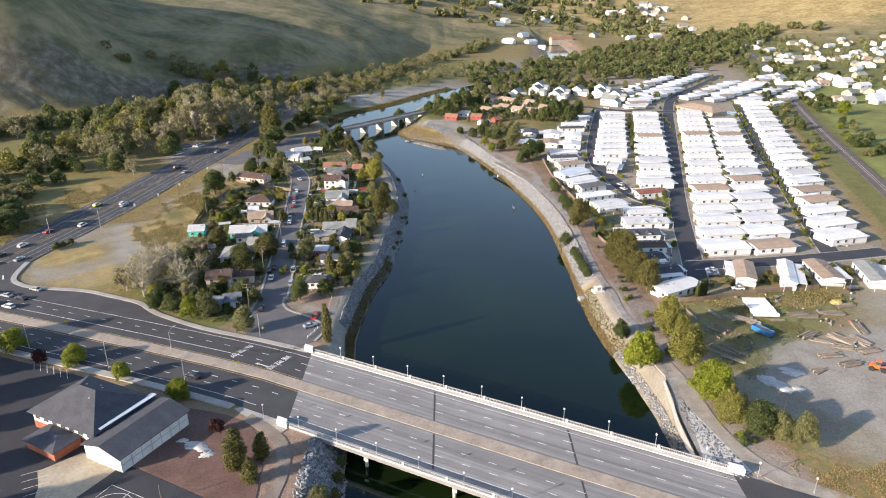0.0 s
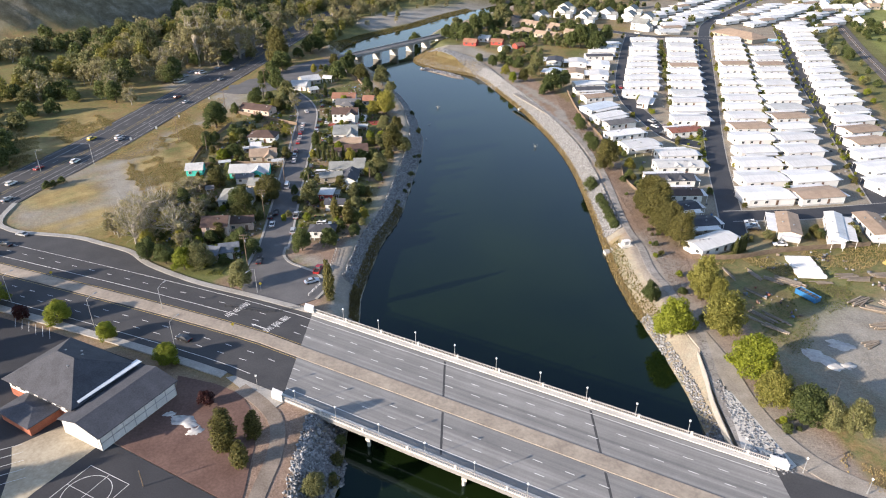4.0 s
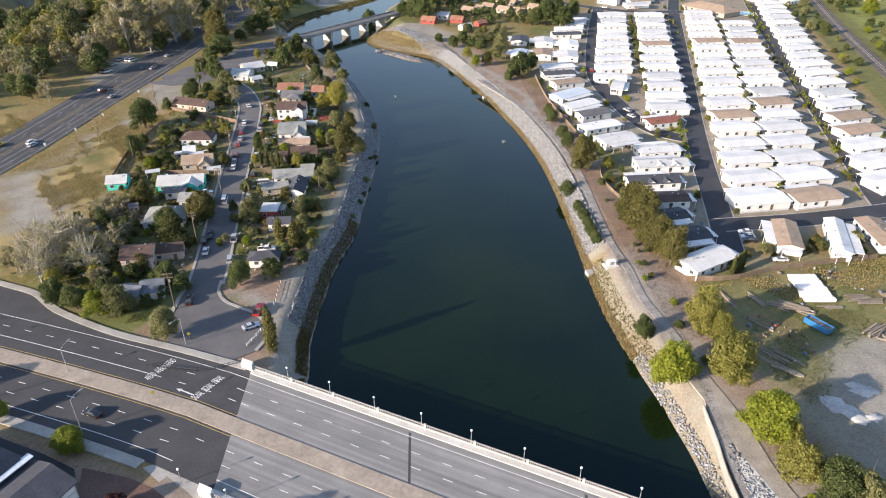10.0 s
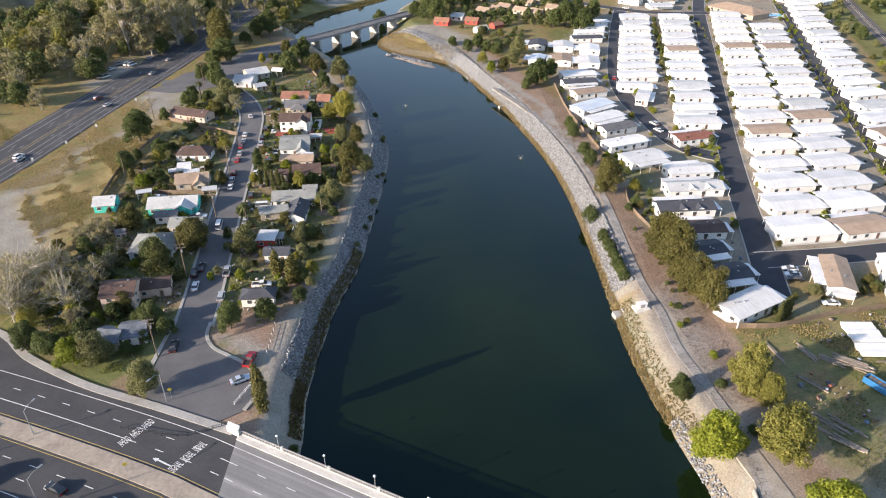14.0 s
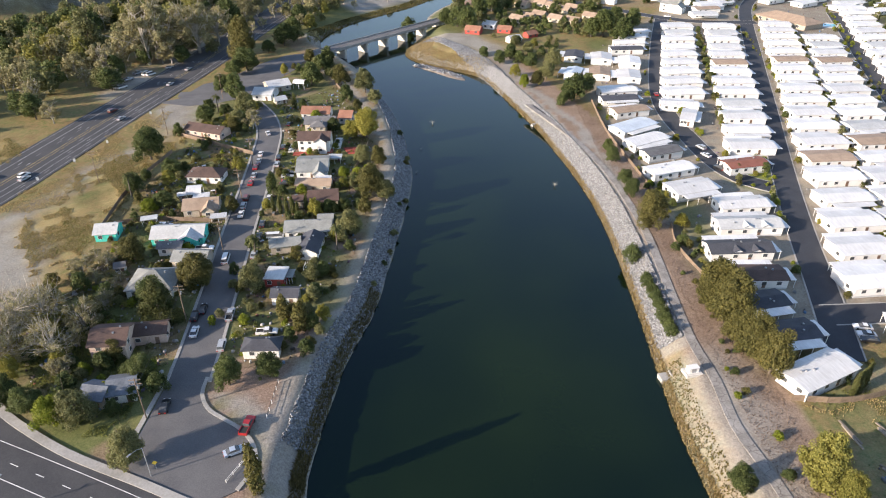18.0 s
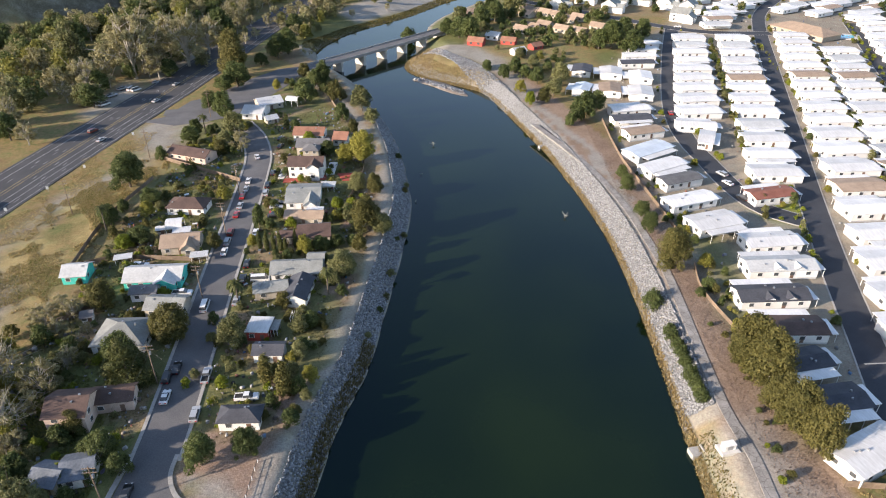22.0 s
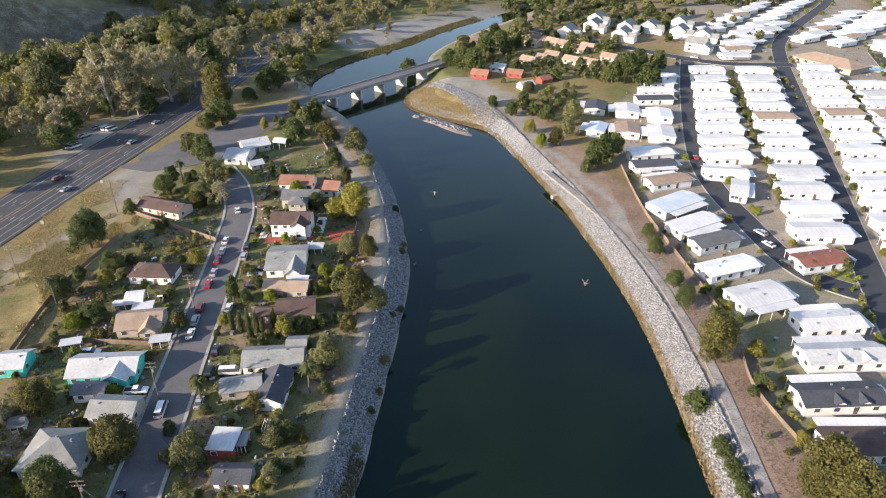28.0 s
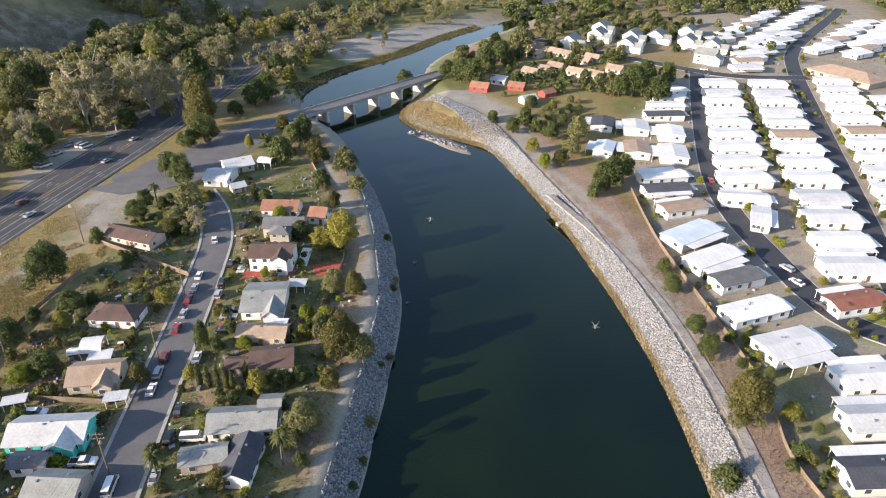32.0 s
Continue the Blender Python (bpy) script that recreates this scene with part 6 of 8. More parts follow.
# outlines from the side: body, then cabin; x forward, z up
CARS = {
    "sedan": (4.7, 1.82, [(-2.3, 0.35), (2.3, 0.35), (2.34, 0.62), (2.1, 0.82), (0.95, 0.96), (-1.5, 0.98), (-2.28, 0.92)], [(-1.75, 0.97), (-1.0, 1.42), (0.25, 1.44), (1.1, 0.96)]),
    "suv": (4.8, 1.9, [(-2.35, 0.4), (2.35, 0.4), (2.38, 0.8), (2.15, 1.0), (1.05, 1.1), (-2.3, 1.12)], [(-2.25, 1.1), (-2.0, 1.72), (0.35, 1.74), (1.15, 1.1)]),
    "van": (5.6, 2.0, [(-2.75, 0.4), (2.75, 0.4), (2.78, 0.9), (2.4, 1.15), (-2.72, 1.2)], [(-2.7, 1.2), (-2.65, 2.1), (1.5, 2.12), (2.35, 1.15)]),
    "pickup": (5.7, 1.98, [(-2.8, 0.45), (2.8, 0.45), (2.83, 0.85), (2.6, 1.08), (1.2, 1.14), (-2.8, 1.12)], [(-0.75, 1.12), (-0.6, 1.78), (0.75, 1.8), (1.5, 1.12)]),
}


def side_solid(profile, w, taper=0.0):
    bm = bmesh.new()
    zs = [z for _, z in profile]
    z0, z1 = min(zs), max(zs)
    rows = []
    for sgn in (-1, 1):
        rows.append([bm.verts.new((x, sgn * (w / 2 - taper * (z - z0) / (z1 - z0)), z)) for x, z in profile])
    n = len(profile)
    for i in range(n):
        bm.faces.new((rows[0][i], rows[0][(i + 1) % n], rows[1][(i + 1) % n], rows[1][i]))
    bm.faces.new(rows[0][::-1])
    bm.faces.new(rows[1])
    bmesh.ops.recalc_face_normals(bm, faces=bm.faces)
    bmesh.ops.bevel(bm, geom=bm.edges[:], offset=0.06, segments=2, affect="EDGES", profile=0.6)
    return bm


def wheel_mesh():
    bm = bmesh.new()
    tube(bm, (0, -0.11, 0), (0, 0.11, 0), 0.34, 0.34, 14)
    return bm


cars = {}


def car(kind, colour, x, y, ang):
    m = pose(x, y, ground_z(x, y) + 0.16, 0, 0, ang)
    if (kind, colour) in cars:
        return again(cars[kind, colour], m)
    l, w, body, cabin = CARS[kind]
    kindly = {"sedan": "saloon car", "suv": "sport utility car", "van": "box-shaped van", "pickup": "pickup truck"}[kind]
    c = thing("pickup_truck" if kind == "pickup" else "van" if kind == "van" else "car", f"{colour.replace('paleblue', 'pale blue').replace('darkred', 'dark red')} {kindly} parked on the asphalt", "car", m, "cars")
    cars[kind, colour] = c
    part("body", side_solid(body, w), PAINT[colour], c)
    part("cabin_glass", side_solid(cabin, w - 0.14, 0.16), M["glass"], c, "dark car windows")
    xs = [p[0] for p in cabin]
    top = cabin[1][1]
    part("roof_panel", a_box(cabin[1][0] + 0.05, cabin[2][0] - 0.05, -w / 2 + 0.26, w / 2 - 0.26, top - 0.02, top + 0.03), PAINT[colour], c)
    if kind == "pickup":
        part("cargo_bed", a_box(-2.65, -0.85, -0.8, 0.8, 1.125, 1.14), M["tyre"], c, "dark open cargo bed")
        for s in (-1, 1):
            part("bed_side", a_box(-2.78, -0.8, s * 0.9 - 0.07, s * 0.9 + 0.07, 1.1, 1.3), PAINT[colour], c)
    for fx in (-l * 0.29, l * 0.31):
        for s in (-1, 1):
            wl = part("wheel", shared(("wheel",), wheel_mesh), M["tyre"], c)
            wl.matrix_basis = pose(fx, s * (w / 2 - 0.08), 0.32)
    for s in (-1, 1):
        for name, fx, mt in (("headlight", l / 2 - 0.02, "lamp_clear"), ("tail_light", -l / 2 + 0.02, "lamp_red")):
            q = part(name, shared((name,), lambda: a_box(-0.06, 0.06, -0.2, 0.2, -0.09, 0.09)), M[mt], c)
            q.matrix_basis = pose(fx, s * (w / 2 - 0.32), 0.72)
    return c

# parked and waiting cars
car("sedan", "white", -70.7, 381.9, 110)
car("sedan", "white", -68.7, 359.2, 96)
car("sedan", "silver", -67.8, 352.2, 96)
car("sedan", "red", -67.7, 346.2, 96)
car("sedan", "silver", -66.6, 338.8, 96)
car("sedan", "red", -66.2, 332.1, 96)
car("suv", "darkred", -64.8, 319.8, 96)
car("suv", "silver", -64.2, 313.6, 96)
car("sedan", "white", -63.5, 307.4, 96)
car("sedan", "black", -54.6, 300.3, 96)
car("suv", "black", -53.7, 291.8, 96)
car("sedan", "silver", -52.7, 280.9, 96)
car("van", "white", -60.8, 278.4, 96)
car("pickup", "white", -69.2, 284.8, 5)
car("suv", "white", -86.7, 299.4, 5)
car("van", "white", -48.4, 291.7, 5)
car("sedan", "white", -47.6, 287.0, 8)
car("suv", "black", -60.5, 355.4, 96)
car("suv", "silver", -59.7, 348.6, 96)
car("suv", "black", -53.9, 340.8, 3)
car("sedan", "silver", -53.6, 337.8, 3)
car("sedan", "red", -52.7, 333.8, 10)
car("sedan", "black", -52.9, 331.4, 5)
car("sedan", "black", -61.0, 366.4, 96)
car("sedan", "black", -65.2, 402.0, 80)
car("sedan", "black", -63.5, 393.1, 80)
car("sedan", "white", -59.2, 242.7, 96)
car("pickup", "silver", -51.8, 250.1, 96)
car("sedan", "black", -60.0, 252.7, 96)
car("suv", "silver", -50.5, 237.1, 96)
car("pickup", "white", -40.2, 242.6, 5)
car("pickup", "red", -37.2, 209.7, 83)
car("sedan", "paleblue", -38.1, 202.6, 28)
car("suv", "black", -61.2, 249.5, 96)
car("sedan", "black", -57.4, 215.6, 96)
car("sedan", "white", -56.6, 319.7, 96)
car("sedan", "silver", -136.9, 478.8, 75)
car("sedan", "silver", -137.8, 451.9, 75)
car("suv", "darkred", -151.0, 410.9, 70)
car("van", "white", -154.5, 469.3, 60)
car("van", "white", -161.1, 446.7, 60)
car("pickup", "silver", -162.4, 471.3, 60)
car("pickup", "silver", -163.2, 460.2, 60)
car("sedan", "silver", -148.9, 482.5, 60)
car("sedan", "silver", -142.8, 400.6, 75)
car("sedan", "silver", -153.5, 336.5, 72)
car("suv", "yellow", -167.5, 337.2, 72)
car("sedan", "black", -67.8, 172.4, 152)
for colour, x, y, ang in (("white", -163.6, 226.8, 157), ("white", -155.8, 223.1, 157), ("white", -147.9, 220.6, 157), ("white", -160.3, 232.0, 157), ("silver", -153.7, 229.9, 157),
                          ("black", -147.0, 227.3, 157), ("silver", -145.8, 235.0, 160), ("black", -181.3, 259.3, 72), ("silver", -176.3, 260.1, 72), ("black", -178.5, 269.8, 72),
                          ("silver", -168.3, 265.2, 72), ("white", -175.2, 281.0, 72), ("red", -173.0, 298.3, 74), ("white", -161.1, 306.7, 75), ("white", -155.3, 339.6, 75)):
    car("suv" if colour == "white" else "sedan", colour, x, y, ang)
car("sedan", "white", 116.2, 244.0, 170)
car("sedan", "white", 115.5, 240.9, 170)
car("sedan", "black", 115.1, 238.6, 170)
car("sedan", "white", 112.7, 356.4, 115)
car("suv", "silver", 113.2, 364.3, 115)
car("suv", "black", 113.4, 344.0, 115)
car("sedan", "red", 113.1, 432.6, 85)
car("sedan", "white", 193.1, 639.4, 140)
car("sedan", "white", 168.1, 605.6, 155)
car("sedan", "silver", 155.7, 459.6, 100)
car("sedan", "white", 119.0, 226.3, 175)
car("suv", "black", 162.2, 224.2, 10)
car("van", "white", -163.5, 446.9, 75)
car("van", "white", -157.3, 470.1, 76)
car("van", "white", -150.9, 505.0, 78)

# ---------------------------------------------------------------- lamps, poles, wires, fences
M["globe"] = surface("white_lamp_globe", (0.70, 0.70, 0.68), (0.82, 0.82, 0.80), 4, 0.5, 0.3, relief=0)
M["pole_metal"] = surface("galvanised_pole", (0.34, 0.35, 0.36), (0.50, 0.51, 0.52), 3, 0.4, 0.5, metal=0.6)
bridge_lamp = None
for side in (1, -1):
    k = 0
    while True:
        s = S0 - 6.0 + 8.47 * side + 11.8 * k + (0 if side > 0 else 15.5)
        if s > S1 + 4 + (8.5 if side > 0 else -8.5):
            break
        p = at_bridge(s, 16.95 * side, 0.36)
        k += 1
        if bridge_lamp is not None:
            again(bridge_lamp, Matrix.Translation(p))
            continue
        bridge_lamp = thing("street_lamp", "slim grey lamp post with a white globe on the bridge railing", "lamp", Matrix.Translation(p), "bridge lamps")
        bm = bmesh.new()
        tube(bm, (0, 0, 0), (0, 0, 3.9), 0.09, 0.06, 8)
        part("pole", bm, M["pole_metal"], bridge_lamp)
        bm = bmesh.new()
        tube(bm, (0, 0, 0), (0, 0, 0.5), 0.17, 0.12, 8)
        part("base", bm, M["pole_metal"], bridge_lamp)
        bm = bmesh.new()
        bmesh.ops.create_icosphere(bm, subdivisions=2, radius=0.27, matrix=Matrix.Translation((0, 0, 4.1)))
        part("globe", bm, M["globe"], bridge_lamp, smooth=True)


def cobra_lamp(x, y, ang, h=9.0):
    t = thing("street_lamp", "tall grey street lamp with a curved arm", "lamp", pose(x, y, 0.2, 0, 0, ang), "street lamps")
    bm = bmesh.new()
    tube(bm, (0, 0, -0.3), (0, 0, h), 0.12, 0.07)
    part("pole", bm, M["pole_metal"], t)
    bm = bmesh.new()
    tube(bm, (0, 0, h - 0.1), (1.2, 0, h + 0.5), 0.05, 0.045, 6)
    tube(bm, (1.2, 0, h + 0.5), (2.6, 0, h + 0.6), 0.045, 0.04, 6)
    part("arm", bm, M["pole_metal"], t)
    part("lamp_head", a_box(2.4, 3.3, -0.16, 0.16, h + 0.5, h + 0.68), M["metal"], t)


cobra_lamp(-68.5, 167.6, 60)
cobra_lamp(-95.0, 178.5, 60)
cobra_lamp(-53.6, 196.6, -120, 8)
cobra_lamp(-79.2, 187.5, 70, 7)
cobra_lamp(-125.0, 191.0, 60)
cobra_lamp(-152.0, 305.0, 200)
cobra_lamp(-171.0, 296.0, 0)

POLES = [(-60.5, 212.5, 12), (-63.0, 247.9, 12), (-62.4, 281.8, 12), (-66.3, 319.4, 12), (-69.4, 348.5, 12), (-114.6, 381.6, 13), (-124.0, 334.0, 13), (-104.0, 430.0, 13)]
for x, y, h in POLES:
    t = thing("utility_pole", "brown wooden utility pole with crossarms and wires", "utility pole", pose(x, y, 0, 0, 0, 5), "utility poles")
    bm = bmesh.new()
    tube(bm, (0, 0, -0.5), (0, 0, h), 0.17, 0.11)
    part("pole", bm, M["wood"], t)
    for z in (h - 0.5, h - 1.6):
        part("crossarm", a_box(-1.3, 1.3, -0.07, 0.07, z - 0.07, z + 0.07), M["wood"], t)
        for a in (-1.2, -0.6, 0.6, 1.2):
            q = part("insulator", shared(("insulator",), lambda: a_box(-0.05, 0.05, -0.05, 0.05, 0, 0.2)), M["metal"], t)
            q.matrix_basis = pose(a, 0, z + 0.07)
    if h == 12:
        bm = bmesh.new()
        tube(bm, (0.32, 0, h - 3.0), (0.32, 0, h - 2.1), 0.22, 0.22, 10)
        part("transformer", bm, M["metal"], t)
for (x0, y0, h0), (x1, y1, h1) in zip(POLES[:4], POLES[1:5]):
    t = thing("overhead_wire", "thin dark overhead wires strung between poles", "wire")
    for a in (-1.2, 1.2):
        pts = [Vector((x0 + (x1 - x0) * u + a, y0 + (y1 - y0) * u, h0 - 0.3 - 2.0 * u * (1 - u))) for u in np.linspace(0, 1, 8)]
        for p, q in zip(pts, pts[1:]):
            bm = bmesh.new()
            tube(bm, p, q, 0.018, 0.018, 4)
            part("wire", bm, M["dark_metal"], t)
t = thing("overhead_wire", "pale service wire crossing the street to a house", "wire")
bm = bmesh.new()
tube(bm, (-63, 247.9, 10.5), (-44, 238, 4.0), 0.014, 0.014, 4)
part("wire", bm, M["dark_metal"], t)


def fence(pts, h, mat, label, gap=2.4, boards=True):
    line = smooth_line(pts, gap) if len(pts) > 2 else [Vector((*pts[0], 0)).lerp(Vector((*pts[1], 0)), i / max(1, round((Vector(pts[1]) - Vector(pts[0])).length / gap))) for i in range(max(1, round((Vector(pts[1]) - Vector(pts[0])).length / gap)) + 1)]
    t = thing("fence", label, "fence")
    for p in line:
        q = part("post", shared(("fence_post", h), lambda: a_box(-0.07, 0.07, -0.07, 0.07, -0.3, h + 0.1)), M[mat], t)
        q.matrix_basis = Matrix.Translation(p)
    for p, q in zip(line, line[1:]):
        d = q - p
        m = Matrix.Translation(p) @ Matrix.Rotation(math.atan2(d.y, d.x), 4, "Z")
        L = round(d.length, 1)
        if boards:
            b = part("panel", shared(("fence_panel", h, L), lambda: a_box(0.07, L - 0.07, -0.03, 0.03, 0.05, h)), M[mat], t)
            b.matrix_basis = m
        else:
            for z in (h * 0.45, h * 0.95):
                b = part("rail", shared(("fence_rail", L), lambda: a_box(0, L, -0.03, 0.03, -0.04, 0.04)), M[mat], t)
                b.matrix_basis = m @ Matrix.Translation((0, 0, z))


fence([(-112.9, 382.8), (-93.1, 371.5), (-71.9, 359.5)], 1.7, "wood", "brown board fence round a house yard")
fence([(-104, 268), (-96, 274), (-90, 284)], 1.5, "wood", "weathered board fence of a back yard", 3)
fence([(-106, 300), (-94, 304), (-72, 303)], 1.6, "wood", "weathered board fence between yards", 3)
fence([(-108, 300), (-110, 330), (-106, 362)], 1.5, "wood", "dark overgrown fence along a vacant lot", 3)
fence([(79, 424), (78, 400), (78, 378), (80, 354), (82, 330), (83, 310)], 1.5, "wood", "low brown fence between the river path and the homes", 3)
fence([(82, 300), (80, 285), (84, 262)], 1.3, "wood", "low timber fence behind the homes", 3)
fence([(85.8, 217.5), (99.6, 217), (118.9, 221.9), (150, 226)], 1.8, "wood", "grey board fence along a storage yard", 3)
fence([(-61, 188.5), (-48, 185.5), (-39, 188)], 1.1, "dark_metal", "dark wire fence below the highway", 2, False)
fence([(-37.8, 194.8), (-35.3, 201.0)], 0.9, "white_paint", "pale rail barrier at the street end", 2, False)
fence([(-33.6, 212.7), (-33.4, 224.0)], 0.9, "dark_metal", "low dark rail beside the river track", 2.2, False)
fence([(-29, 340), (-26, 372), (-33, 400)], 1.5, "white_paint", "pale fence at the back of river yards", 3)
fence([(-52.5, 458), (-46, 440), (-40, 425)], 1.5, "white_paint", "white board fence along the riverside path", 3)

# signs beside the highway and on the median
for x, y, w in ((-147.5, 334.9, 0.9), (-141.5, 352, 0.9), (-136.5, 371.2, 0.9), (-131.0, 406.1, 0.9)):
    t = thing("road_sign", "small white sign board on a short post", "sign", pose(x, y, 0, 0, 0, 20), "highway signs")
    part("post", a_box(-0.05, 0.05, -0.05, 0.05, -0.2, 1.4), M["pole_metal"], t)
    part("board", a_box(-w / 2, w / 2, -0.09, -0.055, 0.7, 2.0), M["white_paint"], t)
for x, y in ((-55.5, 176.5), (-52.9, 198.0), (-120, 205)):
    t = thing("road_sign", "yellow diamond warning sign on a thin post", "sign", pose(x, y, 0.2, 0, 0, 20), "warning signs")
    part("post", a_box(-0.04, 0.04, -0.04, 0.04, -0.2, 2.2), M["pole_metal"], t)
    bm = a_box(-0.4, 0.4, -0.07, -0.045, -0.4, 0.4)
    bmesh.ops.transform(bm, matrix=Matrix.Translation((0, 0, 2.2)) @ Matrix.Rotation(radians(45), 4, "Y"), verts=bm.verts)
    part("board", bm, PAINT["yellow"], t, "yellow diamond board")

# painted arrows and words on the highway
def word_mesh(word, w, h):
    """A flat painted word, w wide and h high, with the built-in font."""
    cu = bpy.data.curves.new("word", "FONT")
    cu.body, cu.align_x, cu.align_y, cu.extrude, cu.resolution_u = word, "CENTER", "CENTER", 0.006, 2
    ob = bpy.data.objects.new("word", cu)
    scene.collection.objects.link(ob)
    bpy.context.view_layer.update()
    flat = bpy.data.meshes.new_from_object(ob.evaluated_get(bpy.context.evaluated_depsgraph_get()))
    bpy.data.objects.remove(ob)
    co = np.empty(len(flat.vertices) * 3)
    flat.vertices.foreach_get("co", co)
    size = np.ptp(co.reshape(-1, 3), axis=0)
    flat.transform(Matrix.Diagonal((w / size[0], h / size[1], 1, 1)))
    return flat


for word, p, q in (("AHEAD", (-59.7, 183.5), (-54.7, 190.8)), ("SIGNAL", (-46.8, 176.0), (-41.5, 183.7))):
    p, q = Vector((*p, 0)), Vector((*q, 0))
    letters = word_mesh(word, (q - p).length / 3 * 0.84, 2.05)
    for k in range(3):
        b = part("painted_word", letters, M["line_white"], road, "white painted word " + word)
        b.matrix_basis = Matrix.Translation(p.lerp(q, (k + 0.5) / 3) + Vector((0, 0, 0.13))) @ Matrix.Rotation(math.atan2((q - p).y, (q - p).x), 4, "Z")
bm = bmesh.new()
prism(bm, [(-2.4, -0.18), (1.2, -0.18), (1.2, -0.5), (2.6, 0.1), (1.2, 0.6), (1.2, 0.18), (-2.4, 0.18)], 0.126, 0.137)
b = part("arrow", bm, M["line_white"], road, "white painted turn arrow")
b.matrix_basis = pose(-49.2, 178.7, 0, 0, 0, 151)
part("lane_line", ribbon([p for p in offset_line(AXIS, 6.3) if -150 < p.x < -56], -0.09, 0.09, 0.12, 0.133), M["line_white"], road, "solid white turn lane line")
for k in range(12):
    p = along(HIGHWAY, 0.22 + 0.021 * k)
    d = along(HIGHWAY, 0.23 + 0.021 * k) - p
    for o in (-6.8, -3.2, 2.0, 5.6):
        if (k + int(o)) % 3:
            b = part("road_marking", shared(("road_bar",), lambda: a_box(-1.2, 1.2, -0.14, 0.14, 0.052, 0.064)), M["line_worn"], hw, "worn white road marking")
            n = Vector((-d.y, d.x, 0)).normalized()
            b.matrix_basis = Matrix.Translation(p + n * o) @ Matrix.Rotation(math.atan2(d.y, d.x), 4, "Z")

# ---------------------------------------------------------------- second bridge upstream
b2 = thing("road_bridge", "pale concrete beam bridge on wall piers upstream", "bridge")
P2, Q2 = Vector((-70, 508, 0)), Vector((4, 592, 0))
D2 = (Q2 - P2).normalized()
N2 = Vector((-D2.y, D2.x, 0))


def block2(s0, s1, o0, o1, z0, z1):
    bm = bmesh.new()
    pts = [P2 + D2 * s + N2 * o for s, o in ((s0, o0), (s1, o0), (s1, o1), (s0, o1))]
    prism(bm, [(p.x, p.y) for p in pts], z0, z1)
    return bm


L2 = (Q2 - P2).length
part("deck", block2(0, L2, -4.6, 4.6, 0.4, 1.3), M["deck_plain"], b2)
part("roadway", block2(-4, L2 + 6, -3.9, 3.9, 1.29, 1.33), M["street"], b2, "grey asphalt roadway")
for o in (-4.5, 4.5):
    part("parapet", block2(-2, L2 + 2, o - 0.15, o + 0.15, 1.3, 2.1), M["deck_plain"], b2)
for s in (20, 38, 56, 74, 92):
    part("pier", block2(s - 0.7, s + 0.7, -4.0, 4.0, -9, 0.1), M["concrete"], b2)
    part("pier_cap", block2(s - 1.0, s + 1.0, -4.5, 4.5, -0.5, 0.42), M["concrete"], b2)
for s0, s1 in ((-6, 3), (L2 - 3, L2 + 5)):
    part("abutment", block2(s0, s1, -4.8, 4.8, -6, 0.45), M["concrete"], b2)
street("side_road", smooth_line([(-70, 508), (-78, 497), (-86, 478), (-98, 455), (-112, 440), (-128, 436)], 4), 8.0, M["street"], "grey asphalt approach to the upstream bridge", False, 0.07)
street("side_road", smooth_line([(4, 592), (14, 604), (30, 624), (60, 650)], 4), 7.0, M["street"], "grey asphalt road leaving the upstream bridge", False, 0.07)
bm = bmesh.new()
prism(bm, [(-134, 424), (-126, 430), (-120.7, 453), (-112, 460), (-100, 489), (-88, 508), (-78, 512), (-75, 486), (-86, 450), (-93, 432), (-104, 424), (-118, 419)], -0.4, 0.045)
structure("junction", bm, M["street"], "worn grey asphalt junction beside the highway", "road")
# ---------------------------------------------------------------- river banks: paths, stones, reeds, sandbar
def cracked_material():
    m, t, bs = nodes_of("cracked_asphalt_path")
    v = t.nodes.new("ShaderNodeTexVoronoi")
    v.feature = "DISTANCE_TO_EDGE"
    v.inputs["Scale"].default_value = 0.38
    w = t.nodes.new("ShaderNodeVectorMath")
    w.operation = "ADD"
    c = t.nodes.new("ShaderNodeTexCoord").outputs["Object"]
    wob = t.nodes.new("ShaderNodeTexNoise")
    wob.inputs["Scale"].default_value = 0.7
    t.links.new(c, wob.inputs["Vector"])
    t.links.new(c, w.inputs[0])
    t.links.new(wob.outputs["Color"], w.inputs[1])
    t.links.new(w.outputs[0], v.inputs["Vector"])
    g, b = noise_of(t, 2.2, 6, rough=0.75), noise_of(t, 0.25, 4)
    base = ramp(t, calc(t, "ADD", calc(t, "MULTIPLY", g, 0.5), calc(t, "MULTIPLY", b, 0.5)), [(0.38, (0.16, 0.147, 0.132)), (0.62, (0.33, 0.31, 0.285))])
    t.links.new(mix(t, ramp(t, v.outputs["Distance"], [(0.005, (0.8, 0.8, 0.8)), (0.03, (0, 0, 0))]), base, (0.09, 0.078, 0.065)), bs.inputs["Base Color"])
    bs.inputs["Roughness"].default_value = 0.95
    return m


